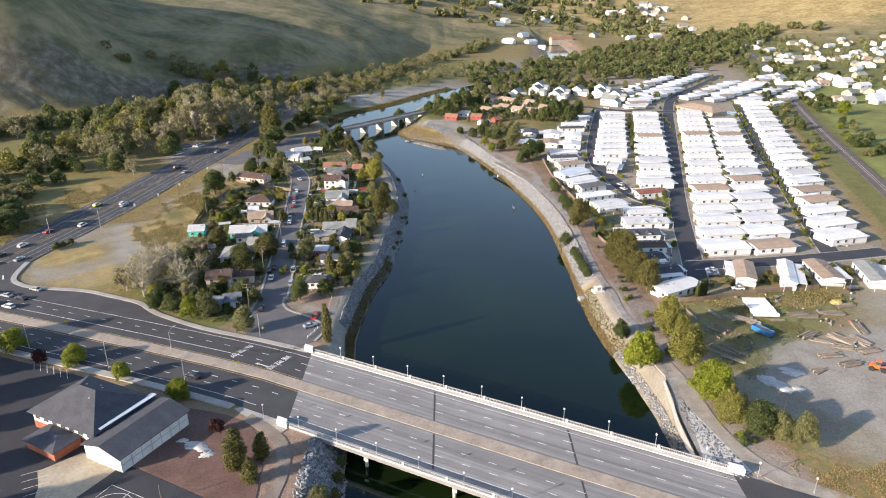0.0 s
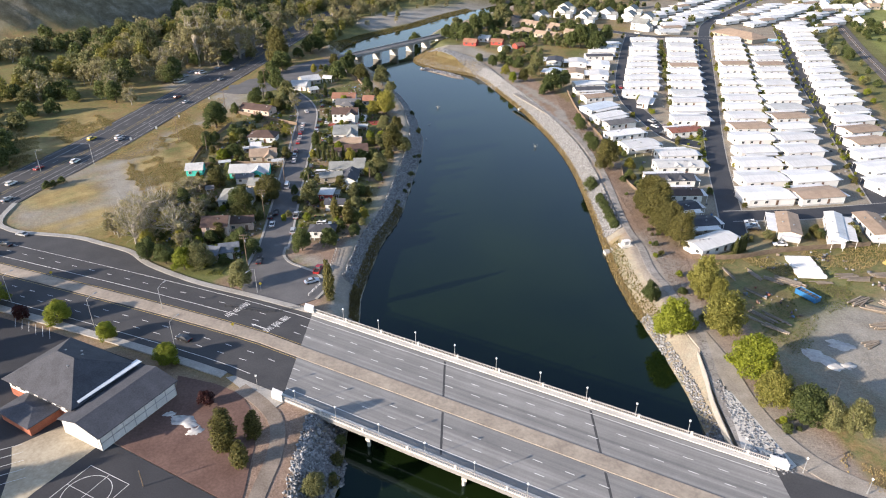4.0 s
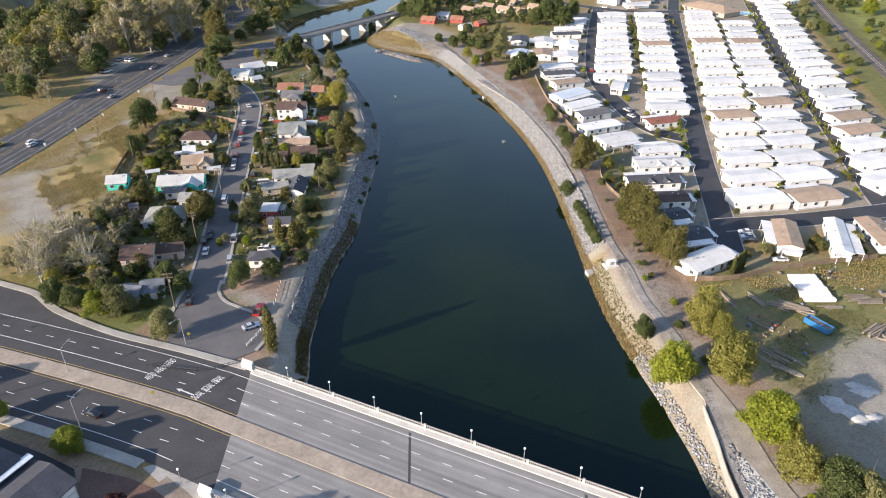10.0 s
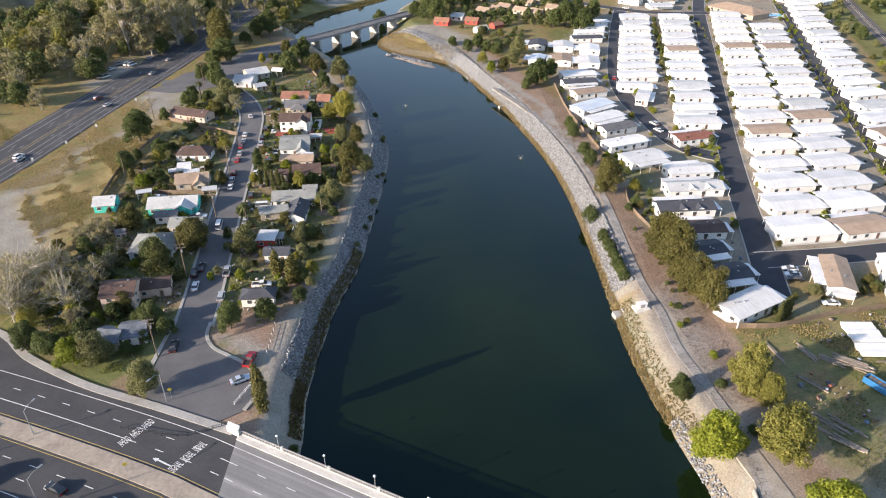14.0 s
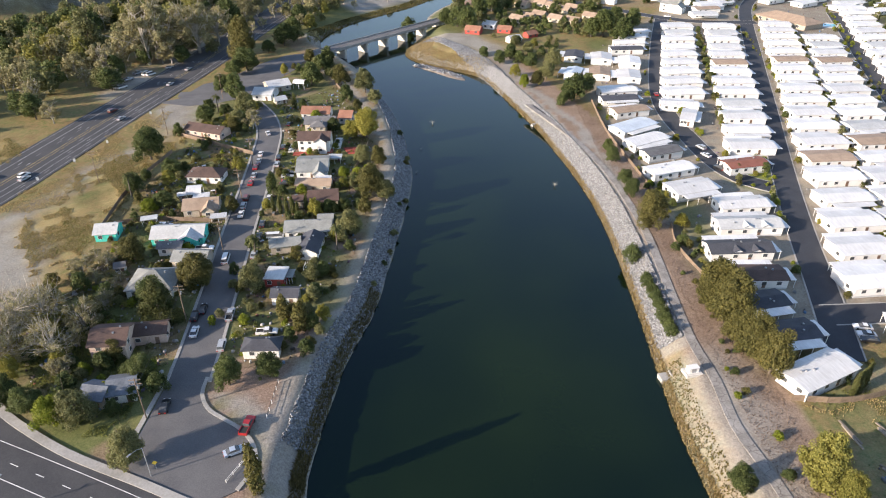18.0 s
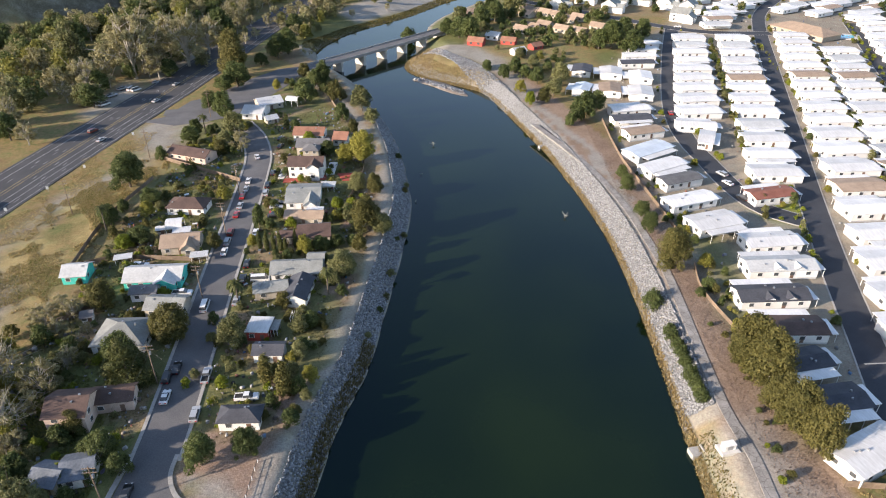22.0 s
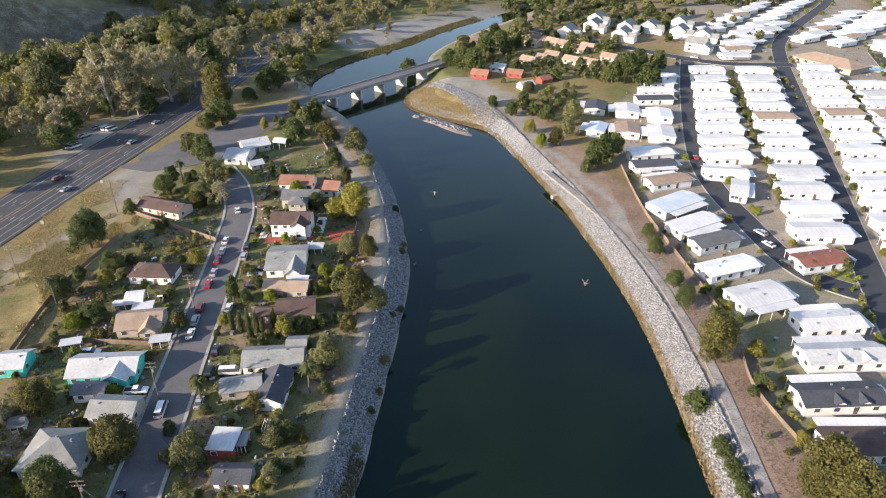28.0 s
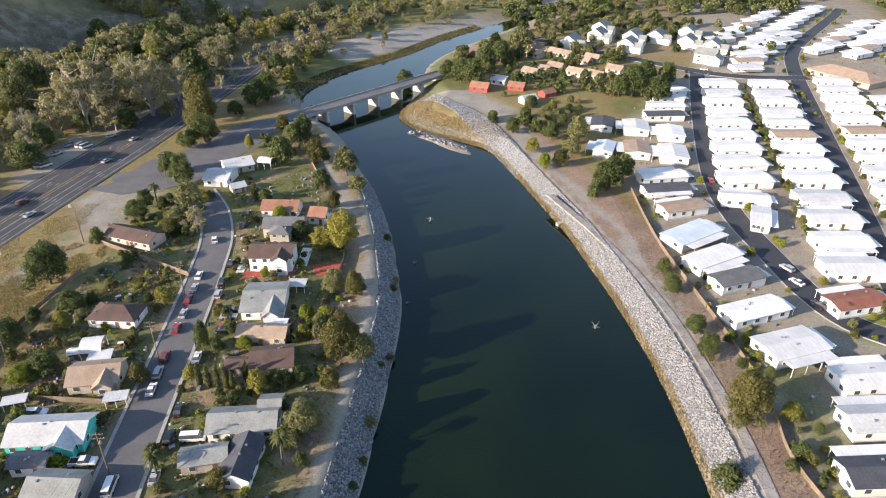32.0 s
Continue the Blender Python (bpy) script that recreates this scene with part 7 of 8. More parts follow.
M["cracked"] = cracked_material()
street("river_path", smooth_line([(47, 420), (58, 390), (65, 366), (69.9, 340), (72, 314), (72.6, 296), (71.8, 277), (70.6, 258), (69.9, 239), (70.9, 224.6), (70.3, 210), (72.3, 197), (74.1, 179), (72.5, 166.7), (70, 148), (69, 128)], 4), 2.6, M["cracked"], "cracked pale asphalt path on the river bank", False, 0.05)
street("dirt_track", smooth_line([(73, 176), (75, 162), (75.4, 146), (77.8, 134.6), (84, 124), (100, 112)], 4), 5.5, M["gravel_path"], "pale dusty service track by the bridge", False, 0.035)
wall_line = smooth_line([(70.4, 166.3), (69.2, 156), (67.6, 147), (66.3, 130)], 3)
structure("retaining_wall", ribbon(wall_line, -0.12, 0.12, -2, 0.45), M["kerb"], "low dark-edged concrete retaining wall beside the path", "wall")

bm = bmesh.new()
prism(bm, [(71.6, 152), (73.2, 150), (78.0, 126.5), (70.6, 122), (67.6, 127)], -1.5, 0.06)
structure("apron", bm, M["concrete"], "pale grouted stone apron beside the bridge end", "apron")


def stone_mesh(rng, places, sizes):
    """Angular stones as jittered blocks, all in one mesh."""
    n = len(places)
    base = np.array([(x, y, z) for z in (-1, 1) for x, y in ((-1, -1), (1, -1), (1, 1), (-1, 1))], float)
    v = base[None] * (1 + rng.uniform(-0.45, 0.25, (n, 8, 1))) + rng.uniform(-0.2, 0.2, (n, 8, 3))
    v *= (sizes[:, None] * rng.uniform(0.6, 1.2, (n, 3)))[:, None, :]
    a = rng.uniform(0, 6.28, n)
    ca, sa = np.cos(a)[:, None], np.sin(a)[:, None]
    v = np.stack([v[..., 0] * ca - v[..., 1] * sa, v[..., 0] * sa + v[..., 1] * ca, v[..., 2]], -1) + places[:, None, :]
    f = np.array([(0, 3, 2, 1), (4, 5, 6, 7), (0, 1, 5, 4), (1, 2, 6, 5), (2, 3, 7, 6), (3, 0, 4, 7)])
    faces = (f[None] + (np.arange(n) * 8)[:, None, None]).reshape(-1, 4)
    return fast_mesh("stones", v.reshape(-1, 3), faces)


def stone_material():
    m, t, bs = nodes_of("riprap_stone")
    g = t.nodes.new("ShaderNodeNewGeometry").outputs["Random Per Island"]
    n = noise_of(t, 1.5, 4)
    c = ramp(t, g, [(0.0, (0.11, 0.113, 0.118)), (0.5, (0.215, 0.220, 0.226)), (1.0, (0.37, 0.376, 0.385))])
    k = ramp(t, n, [(0.3, (0.75, 0.75, 0.75)), (0.7, (1, 1, 1))])
    t.links.new(mix(t, 1.0, c, k, "MULTIPLY"), bs.inputs["Base Color"])
    bs.inputs["Roughness"].default_value = 0.9
    return m


M["stone"] = stone_material()
rng = np.random.default_rng(8)


def bank_points(line, u0, u1, side, s0, s1, n):
    out = []
    for k in range(n):
        u = rng.uniform(u0, u1)
        p = along(line, u)
        d = along(line, min(u + 0.002, 1)) - p
        nn = Vector((d.y, -d.x, 0)).normalized() * side
        q = p + nn * rng.uniform(s0, s1)
        out.append((q.x, q.y))
    return np.array(out)


def stones(line, u0, u1, side, s0, s1, n, lo, hi, label):
    p = bank_points(line, u0, u1, side, s0, s1, n)
    z = terrain(p[:, 0], p[:, 1])[0]
    me = stone_mesh(rng, np.column_stack([p, z + 0.05]), rng.uniform(lo, hi, n))
    me.materials.append(M["stone"])
    return tagged(new("riprap_stones", me), label, "stones", kind="stuff")


def where(line, y):
    """How far along a bank line it crosses that y."""
    return min(range(len(line)), key=lambda i: abs(line[i].y - y) + (abs(line[i].x) > 120) * 1e3) / (len(line) - 1)


stones(right_line, where(right_line, 242), where(right_line, 480), 1, 1.3, 7.0, 26000, 0.10, 0.23, "pale grey angular stones lining the sunny bank")
stones(right_line, where(right_line, 125), where(right_line, 190), 1, 0.1, 2.6, 1500, 0.14, 0.30, "pale grey angular stones under the bridge end")
stones(left_line, where(left_line, 205), where(left_line, 440), -1, 0.3, 6.6, 17000, 0.12, 0.27, "blue-grey angular stones lining the shaded bank")
stones(left_line, where(left_line, 92), where(left_line, 146), -1, 0.2, 9.5, 4200, 0.15, 0.35, "blue-grey stones beside the bridge abutment")
p = np.column_stack([rng.uniform(69.5, 77, 1100), rng.uniform(124, 155, 1100)])
p = p[(p[:, 0] < 71.5 + (155 - p[:, 1]) * 0.22) & (p[:, 0] > 69.8)]
me = stone_mesh(rng, np.column_stack([p, np.zeros(len(p)) + 0.02]), rng.uniform(0.10, 0.24, len(p)))
me.materials.append(M["stone"])
tagged(new("riprap_stones", me), "patch of pale stones beside the service track", "stones", kind="stuff")

BAND = ((43.5, 455, 36.5, 447), (38, 478, 30, 470), (34, 492.4, 25.7, 484), (28.5, 512, 17.3, 506), (20, 528, 11, 524), (9, 542, 4, 537), (1, 560, -7, 554))
p = []
for a, b in zip(BAND, BAND[1:]):
    u, w = rng.uniform(0, 1, (2, 1300, 1))
    A, B = np.array(a), np.array(b)
    e = A * (1 - u) + B * u
    p.append(e[:, :2] * (1 - w) + e[:, 2:] * w)
p = np.concatenate(p)
me = stone_mesh(rng, np.column_stack([p, terrain(p[:, 0], p[:, 1])[0] + 0.05]), rng.uniform(0.14, 0.34, len(p)))
me.materials.append(M["stone"])
tagged(new("riprap_stones", me), "band of pale stones behind the reeds at the river bend", "stones", kind="stuff")

M["reed"] = foliage("dry_reeds", (0.17, 0.125, 0.055), (0.36, 0.28, 0.14))
M["dryweed"] = foliage("dry_bank_weeds", (0.10, 0.085, 0.035), (0.24, 0.195, 0.085))
M["weed"] = foliage("bank_weeds", (0.07, 0.065, 0.02), (0.20, 0.16, 0.05))


def tufts(places, h, w, mat, name, label):
    """Upright blades of grass in tufts."""
    n = len(places)
    a = rng.uniform(0, 6.28, n)
    hh = h * rng.uniform(0.5, 1.3, n)
    dx, dy = np.cos(a) * w, np.sin(a) * w
    x, y = places[:, 0], places[:, 1]
    z = np.maximum(terrain(x, y)[0], WATER) - 0.05
    lean = rng.normal(size=(2, n)) * 0.35 * hh
    v = np.stack([np.stack([x - dx, y - dy, z], 1), np.stack([x + dx, y + dy, z], 1), np.stack([x + lean[0], y + lean[1], z + hh], 1)], 1).reshape(-1, 3)
    me = fast_mesh(name, v, np.arange(n * 3).reshape(-1, 3))
    me.materials.append(M[mat])
    return tagged(new(name, me), label, "grass", kind="stuff")


tufts(bank_points(right_line, where(right_line, 190), where(right_line, 545), 1, -0.3, 1.6, 14000), 0.7, 0.22, "reed", "dry_reeds", "golden dry reeds along the water's edge")
tufts(bank_points(left_line, where(left_line, 190), where(left_line, 270), -1, 0.2, 3.0, 5200), 1.0, 0.2, "dryweed", "bank_weeds", "brownish weeds on the shaded bank")
tufts(bank_points(right_line, where(right_line, 185), where(right_line, 232), 1, 0.3, 5.0, 1800), 0.5, 0.18, "weed", "dry_reeds", "golden dry grass on the bank slope")
tufts(bank_points(left_line, where(left_line, 560), where(left_line, 760), -1, -1.0, 9.0, 9000), 0.7, 0.3, "weed", "bank_weeds", "green and brown reeds upstream")
q = np.column_stack([rng.uniform(-24, 36, 22000), rng.uniform(484, 566, 22000)])
sd = terrain(q[:, 0], q[:, 1])[1]
q = q[(sd > -0.5) & (sd < 17) & (q[:, 0] < 36 - (q[:, 1] - 486) * 0.5)]
tufts(q, 0.6, 0.22, "reed", "dry_reeds", "tawny reeds on the river bend")

bm = bmesh.new()
ring = smooth_line([(-15, 507), (-9, 500), (-1, 492.5), (6, 484), (13, 477), (20.5, 473), (19, 481), (14, 490), (7, 499), (-1, 506), (-10, 510), (-15, 507)], 2)
rm = [bm.verts.new((p.x, p.y, WATER - 0.5)) for p in ring[:-1]]
c = sum((p for p in ring[:-1]), Vector()) / len(ring[:-1])
ri = [bm.verts.new((c.x + (p.x - c.x) * 0.8, c.y + (p.y - c.y) * 0.8, WATER + 0.28)) for p in ring[:-1]]
for i in range(len(rm)):
    j = (i + 1) % len(rm)
    bm.faces.new((rm[i], rm[j], ri[j], ri[i]))
bm.faces.new(ri)
bmesh.ops.recalc_face_normals(bm, faces=bm.faces)
tagged(part("sandbar", bm, M["dirt_path"], None, smooth=True), "low pale sandbar in the river", "sandbar", kind="structure")
p = np.column_stack([rng.uniform(-11, 17, 900), rng.uniform(478, 508, 900)])
p = p[np.abs(p[:, 1] - 493 + (p[:, 0] - 4) * 0.95) < 3.6]
me = stone_mesh(rng, np.column_stack([p, np.full(len(p), WATER + 0.3)]), rng.uniform(0.15, 0.6, len(p)))
me.materials.append(M["stone"])
tagged(new("sandbar_stones", me), "pale stones and drift on the sandbar", "stones", kind="stuff")
for k, (x, y) in enumerate(((0.7, 408.2), (-3.6, 376.9), (-4.8, 353.1), (49.6, 340.9), (-8.7, 367.7))):
    t = thing("driftwood", "pale bare driftwood snag sticking out of the water", "driftwood", pose(x, y, WATER, 0, 0, k * 70))
    s = 1.0 if k in (0, 3) else 0.5
    bm = bmesh.new()
    tube(bm, (0, 0, -1), (0.5 * s, 0.2, 1.4 * s), 0.2 * s, 0.12 * s, 6)
    part("trunk", bm, M["bark_pale"], t)
    for j in range(4):
        bm = bmesh.new()
        tube(bm, (0.3 * s, 0.1, 0.7 * s), (math.cos(j * 1.7) * 1.5 * s, math.sin(j * 1.7) * 1.5 * s, (1.0 + 0.3 * j) * s), 0.09 * s, 0.03, 5)
        part("branch", bm, M["bark_pale"], t)

# outlet platforms and the white box on the bank
for x, y, l, w, z, a in ((61.4, 230.6, 3.0, 2.6, -4.2, 10), (49.5, 405.5, 4.0, 1.6, -4.4, 30)):
    t = thing("outfall", "small pale concrete outlet slab at the waterline", "outfall", pose(x, y, 0, 0, 0, a))
    part("slab", a_box(-l / 2, l / 2, -w / 2, w / 2, z - 2.0, z), M["kerb"], t)
    part("headwall", a_box(l / 2 - 0.3, l / 2, -w / 2, w / 2, z, z + 0.6), M["kerb"], t)
t = thing("utility_box", "white metal utility box on a concrete pad by the path", "utility box", pose(66.2, 227.5, 0, 0, 0, 12))
part("pad", a_box(-2.1, 2.1, -1.5, 1.5, -0.6, 0.12), M["concrete"], t)
part("cabinet", a_box(-1.3, 1.3, -0.7, 0.7, 0.12, 1.5), M["white_paint"], t)
part("lid", a_box(-1.4, 1.4, -0.8, 0.8, 1.5, 1.6), M["white_paint"], t)
part("cabinet_door", a_box(-0.6, 0.6, -0.74, -0.7, 0.25, 1.4), M["metal"], t)

# ---------------------------------------------------------------- storage yard
M["lumber"] = surface("pale_weathered_lumber", (0.20, 0.16, 0.12), (0.40, 0.34, 0.27), 2.5, 0.4, 0.9, vary=0.5)


def pile(x, y, ang, l, n, layers, label):
    t = thing("lumber_pile", label, "lumber pile", pose(x, y, 0, 0, 0, ang), "lumber piles")
    r = random.Random(x * 7 + y)
    for z in range(layers):
        for k in range(n):
            b = part("beam", shared(("beam", l), lambda: a_box(-l / 2, l / 2, -0.2, 0.2, 0, 0.3)), M["lumber"], t)
            b.matrix_basis = pose(r.uniform(-1.0, 1.0), (k - n / 2) * 0.62, 0.02 + z * 0.31, 0, 0, r.uniform(-11, 11) if k % 3 == 0 else r.uniform(-3, 3))


for x, y, a, l, n, k in ((111.4, 202.0, -40, 8, 5, 2), (126.9, 191.0, 30, 7, 5, 2), (129.3, 186.5, -35, 6, 4, 2), (136.7, 187.5, -60, 8, 6, 2), (126.7, 178.3, 10, 6, 5, 2),
                         (129.7, 173.0, 15, 6, 5, 2), (102.4, 206.7, -70, 6, 3, 1), (94.5, 207.1, -75, 7, 2, 1), (95.1, 182.9, -50, 8, 3, 1), (95.8, 177.5, -48, 7, 3, 1),
                         (92.3, 181.3, -55, 8, 2, 1), (140.5, 180.5, 5, 6, 5, 2), (131, 206, 5, 6, 5, 1), (143, 206, 5, 7, 5, 2), (146, 195, 80, 7, 5, 2), (121, 202, 0, 5, 3, 1), (107.6, 203, -35, 6, 4, 1), (134, 183, -20, 6, 5, 2), (141.5, 187, -65, 7, 5, 2), (118.8, 170.1, 20, 5, 4, 1), (134, 204, 4, 7, 4, 1), (152, 212, 3, 7, 5, 1), (98.4, 195.3, -55, 7, 2, 1), (98.5, 182.4, -52, 8, 2, 1)):
    pile(x, y, a, l, n, k, "stack of weathered grey-brown timber beams on dirt")
t = thing("skip_container", "open blue steel waste container holding scrap", "container", pose(112.5, 193.2, 0, 0, 0, -62))
for nm, d in (("floor_plate", (-3.4, 3.4, -1.2, 1.2, 0.2, 0.3)), ("side", (-3.4, 3.4, -1.25, -1.15, 0.2, 1.8)), ("side", (-3.4, 3.4, 1.15, 1.25, 0.2, 1.8)), ("end", (-3.45, -3.35, -1.25, 1.25, 0.2, 1.8)), ("end", (3.35, 3.45, -1.25, 1.25, 0.2, 1.8))):
    part(nm, a_box(*d), PAINT["blue"], t)
for k in range(7):
    part("rib", a_box(-3.3 + k * 1.1, -3.2 + k * 1.1, -1.32, 1.32, 0.25, 1.75), PAINT["blue"], t)
part("scrap", a_box(-2.9, 2.9, -1.0, 1.0, 0.3, 1.5), M["wood"], t, "heap of scrap timber")
for cx, cy, rows, lx in ((120.4, 213.2, 7, 8.2), (119.6, 206.3, 4, 8.6)):
    t = thing("panel_stack", "stack of long white wrapped panels on timber bearers", "panel stack", pose(cx, cy, 0, 0, 0, -4), "white panel stacks in the yard")
    for k in (-0.38, 0, 0.38):
        part("bearer", a_box(k * lx - 0.12, k * lx + 0.12, -rows * 0.56, rows * 0.56, -0.05, 0.16), M["wood"], t)
    for k in range(rows):
        for j in range(2 if k % 3 else 3):
            y = (k - rows / 2 + 0.5) * 1.1
            q = part("panel", shared(("yard_panel", lx, j), lambda: a_box(-lx / 2, lx / 2, -0.52, 0.52, 0, 0.34)), M["white_paint"], t)
            q.matrix_basis = pose(0.18 * math.sin(k * 2.3 + j * 1.7), y + 0.03 * math.sin(k + j), 0.16 + j * 0.35, 0, 0, 1.2 * math.sin(k * 1.9 + j))
t = thing("wheel_loader", "orange wheel loader standing on gravel", "loader", pose(136, 169.5, 0, 0, 0, -30))
part("body", a_box(-2.2, 0.6, -1.0, 1.0, 0.9, 2.0), PAINT["orange"], t)
part("cab", a_box(-0.6, 0.7, -0.8, 0.8, 2.0, 3.1), M["glass"], t)
part("cab_roof", a_box(-0.7, 0.8, -0.9, 0.9, 3.1, 3.25), PAINT["orange"], t)
part("boom", a_box(0.6, 3.2, -0.5, 0.5, 1.2, 1.5), PAINT["orange"], t)
part("bucket", a_box(3.0, 3.8, -1.3, 1.3, 0.2, 1.2), M["dark_metal"], t)
for a in (-1.5, 1.6):
    for b in (-1.1, 1.1):
        w = part("wheel", shared(("big_wheel",), lambda: (lambda q: (tube(q, (0, -0.25, 0), (0, 0.25, 0), 0.75, 0.75, 14), q)[1])(bmesh.new())), M["tyre"], t)
        w.matrix_basis = pose(a, b, 0.75)
M["sand"] = surface("pale_sand", (0.32, 0.31, 0.30), (0.50, 0.49, 0.47), 1.2, 0.3, 0.95)


def heap(x, y, l, w, h, ang, mat, name, label):
    bm = bmesh.new()
    bmesh.ops.create_icosphere(bm, subdivisions=4, radius=1)
    for v in bm.verts:
        k = 1 + 0.3 * noise.noise(v.co * 1.7 + Vector((x, y, 0))) + 0.12 * noise.noise(v.co * 5 + Vector((x, y, 0)))
        v.co = Vector((v.co.x * l * k, v.co.y * w * k, max(v.co.z, -0.1) * h * k))
    ob = tagged(part(name, bm, M[mat], None, smooth=True), label, "heap")
    ob.matrix_basis = pose(x, y, 0.0, 0, 0, ang)




def spread(x, y, l, w, ang, seed, name, label):
    """A thin ragged patch of loose material lying on the ground."""
    r = random.Random(seed)
    bm = bmesh.new()
    rim = [(math.cos(i * math.pi / 12) * l * r.uniform(0.6, 1.15), math.sin(i * math.pi / 12) * w * r.uniform(0.55, 1.2)) for i in range(24)]
    low = [bm.verts.new((a, b, -0.15)) for a, b in rim]
    mid = [bm.verts.new((a * 0.9, b * 0.9, 0.10)) for a, b in rim]
    top = bm.verts.new((0, 0, 0.16))
    for i in range(24):
        j = (i + 1) % 24
        bm.faces.new((low[i], low[j], mid[j], mid[i]))
        bm.faces.new((mid[i], mid[j], top))
    ob = tagged(part(name, bm, M["sand"], None, smooth=True), label, "heap")
    ob.matrix_basis = pose(x, y, 0.0, 0, 0, ang)


spread(102.5, 163, 6.4, 3.0, -60, 3, "sand_mound", "ragged pale sand spread on dark ground")
spread(110.2, 169.5, 3.9, 2.5, -30, 5, "sand_mound", "small ragged pale sand spread on dark ground")
spread(107.5, 160.5, 2.6, 1.6, 10, 9, "sand_mound", "small ragged pale sand spread on dark ground")
heap(150, 214, 2.2, 1.8, 1.2, 0, "line_yellow", "tarp", "yellow tarpaulin over a heap")

# ---------------------------------------------------------------- hall south of the highway
M["brick"] = surface("red_brick", (0.22, 0.07, 0.04), (0.34, 0.12, 0.07), 3, 0.4, 0.9)
M["lot"] = surface("dark_parking_asphalt", (0.022, 0.023, 0.027), (0.04, 0.041, 0.046), 3, 0.1, 0.9)
bm = bmesh.new()
prism(bm, [(-138, 189), (-104, 175.5), (-74, 161.5), (-66, 157), (-63.3, 151.4), (-72.8, 134.8), (-41.9, 117.5), (-36, 60), (-92, 60), (-104, 118), (-127, 160)], -0.4, 0.05)
lot = structure("parking_lot", bm, M["lot"], "dark asphalt car park beside a hall", "parking lot")
bm = bmesh.new()
prism(bm, [(-72.9, 134.2), (-84.9, 139.2), (-92.5, 132.5), (-89.5, 127), (-86.8, 118), (-83.9, 113.3), (-80.9, 120.2)], -0.3, 0.06)
M["buff"] = surface("buff_concrete", (0.28, 0.235, 0.165), (0.43, 0.375, 0.28), 1.2, 0.15, 0.9)
structure("forecourt", bm, M["buff"], "buff stained concrete forecourt of a hall", "pavement")
M["mulch"] = surface("red_brown_mulch", (0.085, 0.045, 0.035), (0.16, 0.095, 0.075), 1.5, 0.15, 0.95)
bm = bmesh.new()
prism(bm, [(-64.4, 157.2), (-54, 154), (-46.5, 150), (-42.8, 144.4), (-39.4, 135.1), (-38.2, 119.9), (-38, 100), (-41.5, 117.6), (-72.4, 135.0), (-63, 151.4)], -0.3, 0.055)
structure("planting_bed", bm, M["mulch"], "reddish brown mulch bed with sparse shrubs", "planting bed")
hall = thing("hall", "large hall with a dark hip roof, white panels and brick base", "building", pose(-87.8, 152.6, 0, 0, 0, -27))
part("wall", a_box(-11.5, 11.5, -8.5, 8.5, 0, 5.4), M["white_wall"], hall)
part("brick_base", a_box(-11.56, 11.56, -8.56, 8.56, 0, 2.2), M["brick"], hall, "red brick base")
bm = bmesh.new()
hip(bm, 23, 17, 5.4, 4.6, 0.9, 0.25)
part("roof", bm, M["roof_slate"], hall, "dark grey shingle hip roof")
for k in range(7):
    window_part(hall, -9.6 + k * 3.2, -8.56, 3.2, 1.8, 1.4, "x")
    window_part(hall, -9.6 + k * 3.2, 8.56, 3.2, 1.8, 1.4, "x")
for x, y in ((-3, 2), (1.5, 3), (-1, 4.5), (3, -2)):
    v = part("roof_vent", shared(("roof_vent",), lambda: None), M["metal"], hall)
    v.matrix_basis = pose(x, y, 5.4 + 4.6 * (1 - abs(y) / 8.5), 0, 0, 0)
v = part("valley_roof", a_box(-8.6, 8.6, -0.9, 0.9, -0.08, 0.08), M["roof_paleblue"], hall, "pale metal roof strip between hall and wing")
v.matrix_basis = hall.matrix_basis.inverted() @ pose(-76.7, 148.6, 5.62, 0, 0, 61)
wing = thing("hall_wing", "low gabled hall wing with white half-timbered panels", "building", pose(-72.5, 143.5, 0, 0, 0, 62))
bm = bmesh.new()
gable_wall(bm, 21, 12.5, 0, 4.2, 1.6)
part("wall", bm, M["white_wall"], wing)
bm = bmesh.new()
gable(bm, 21, 12.5, 4.22, 1.6, 0.6, 0.2)
part("roof", bm, M["roof_slate"], wing)
for k in range(8):
    part("batten", a_box(-10.4 + k * 2.97 - 0.09, -10.4 + k * 2.97 + 0.09, -6.3, -6.25, 0.2, 4.1), M["metal"], wing, "grey timber batten")
part("batten", a_box(-10.4, 10.4, -6.3, -6.25, 2.0, 2.18), M["metal"], wing)
for k in range(4):
    part("batten", a_box(-10.55, -10.5, -5.4 + k * 3.6 - 0.09, -5.4 + k * 3.6 + 0.09, 0.2, 4.4), M["metal"], wing)
porch = thing("hall_porch", "low dark-roofed brick porch of a hall", "building", pose(-92.8, 142.0, 0, 0, 0, -30))
part("wall", a_box(-5.5, 5.5, -3.8, 3.8, 0, 2.8), M["brick"], porch)
bm = bmesh.new()
hip(bm, 11, 7.6, 2.8, 0.9, 0.6, 0.2)
part("roof", bm, M["roof_slate"], porch)
STALL = shared(("stall_line",), lambda: a_box(-2.75, 2.75, -0.06, 0.06, 0.045, 0.062))
for k in range(24):
    part("stall_line", STALL, M["line_white"], lot).matrix_basis = pose(-125.5 + 1.42 * k, 167.0 - 2.36 * k, 0, 0, 0, 35)
for k in range(5):
    part("stall_line", STALL, M["line_white"], lot).matrix_basis = pose(-93.2 + 1.45 * k, 132.4 - 2.4 * k, 0, 0, 0, 25)
for k in range(6):
    part("stall_line", STALL, M["line_white"], lot).matrix_basis = pose(-118.5 + 2.5 * k, 181.0 - 1.1 * k, 0, 0, 0, -62)
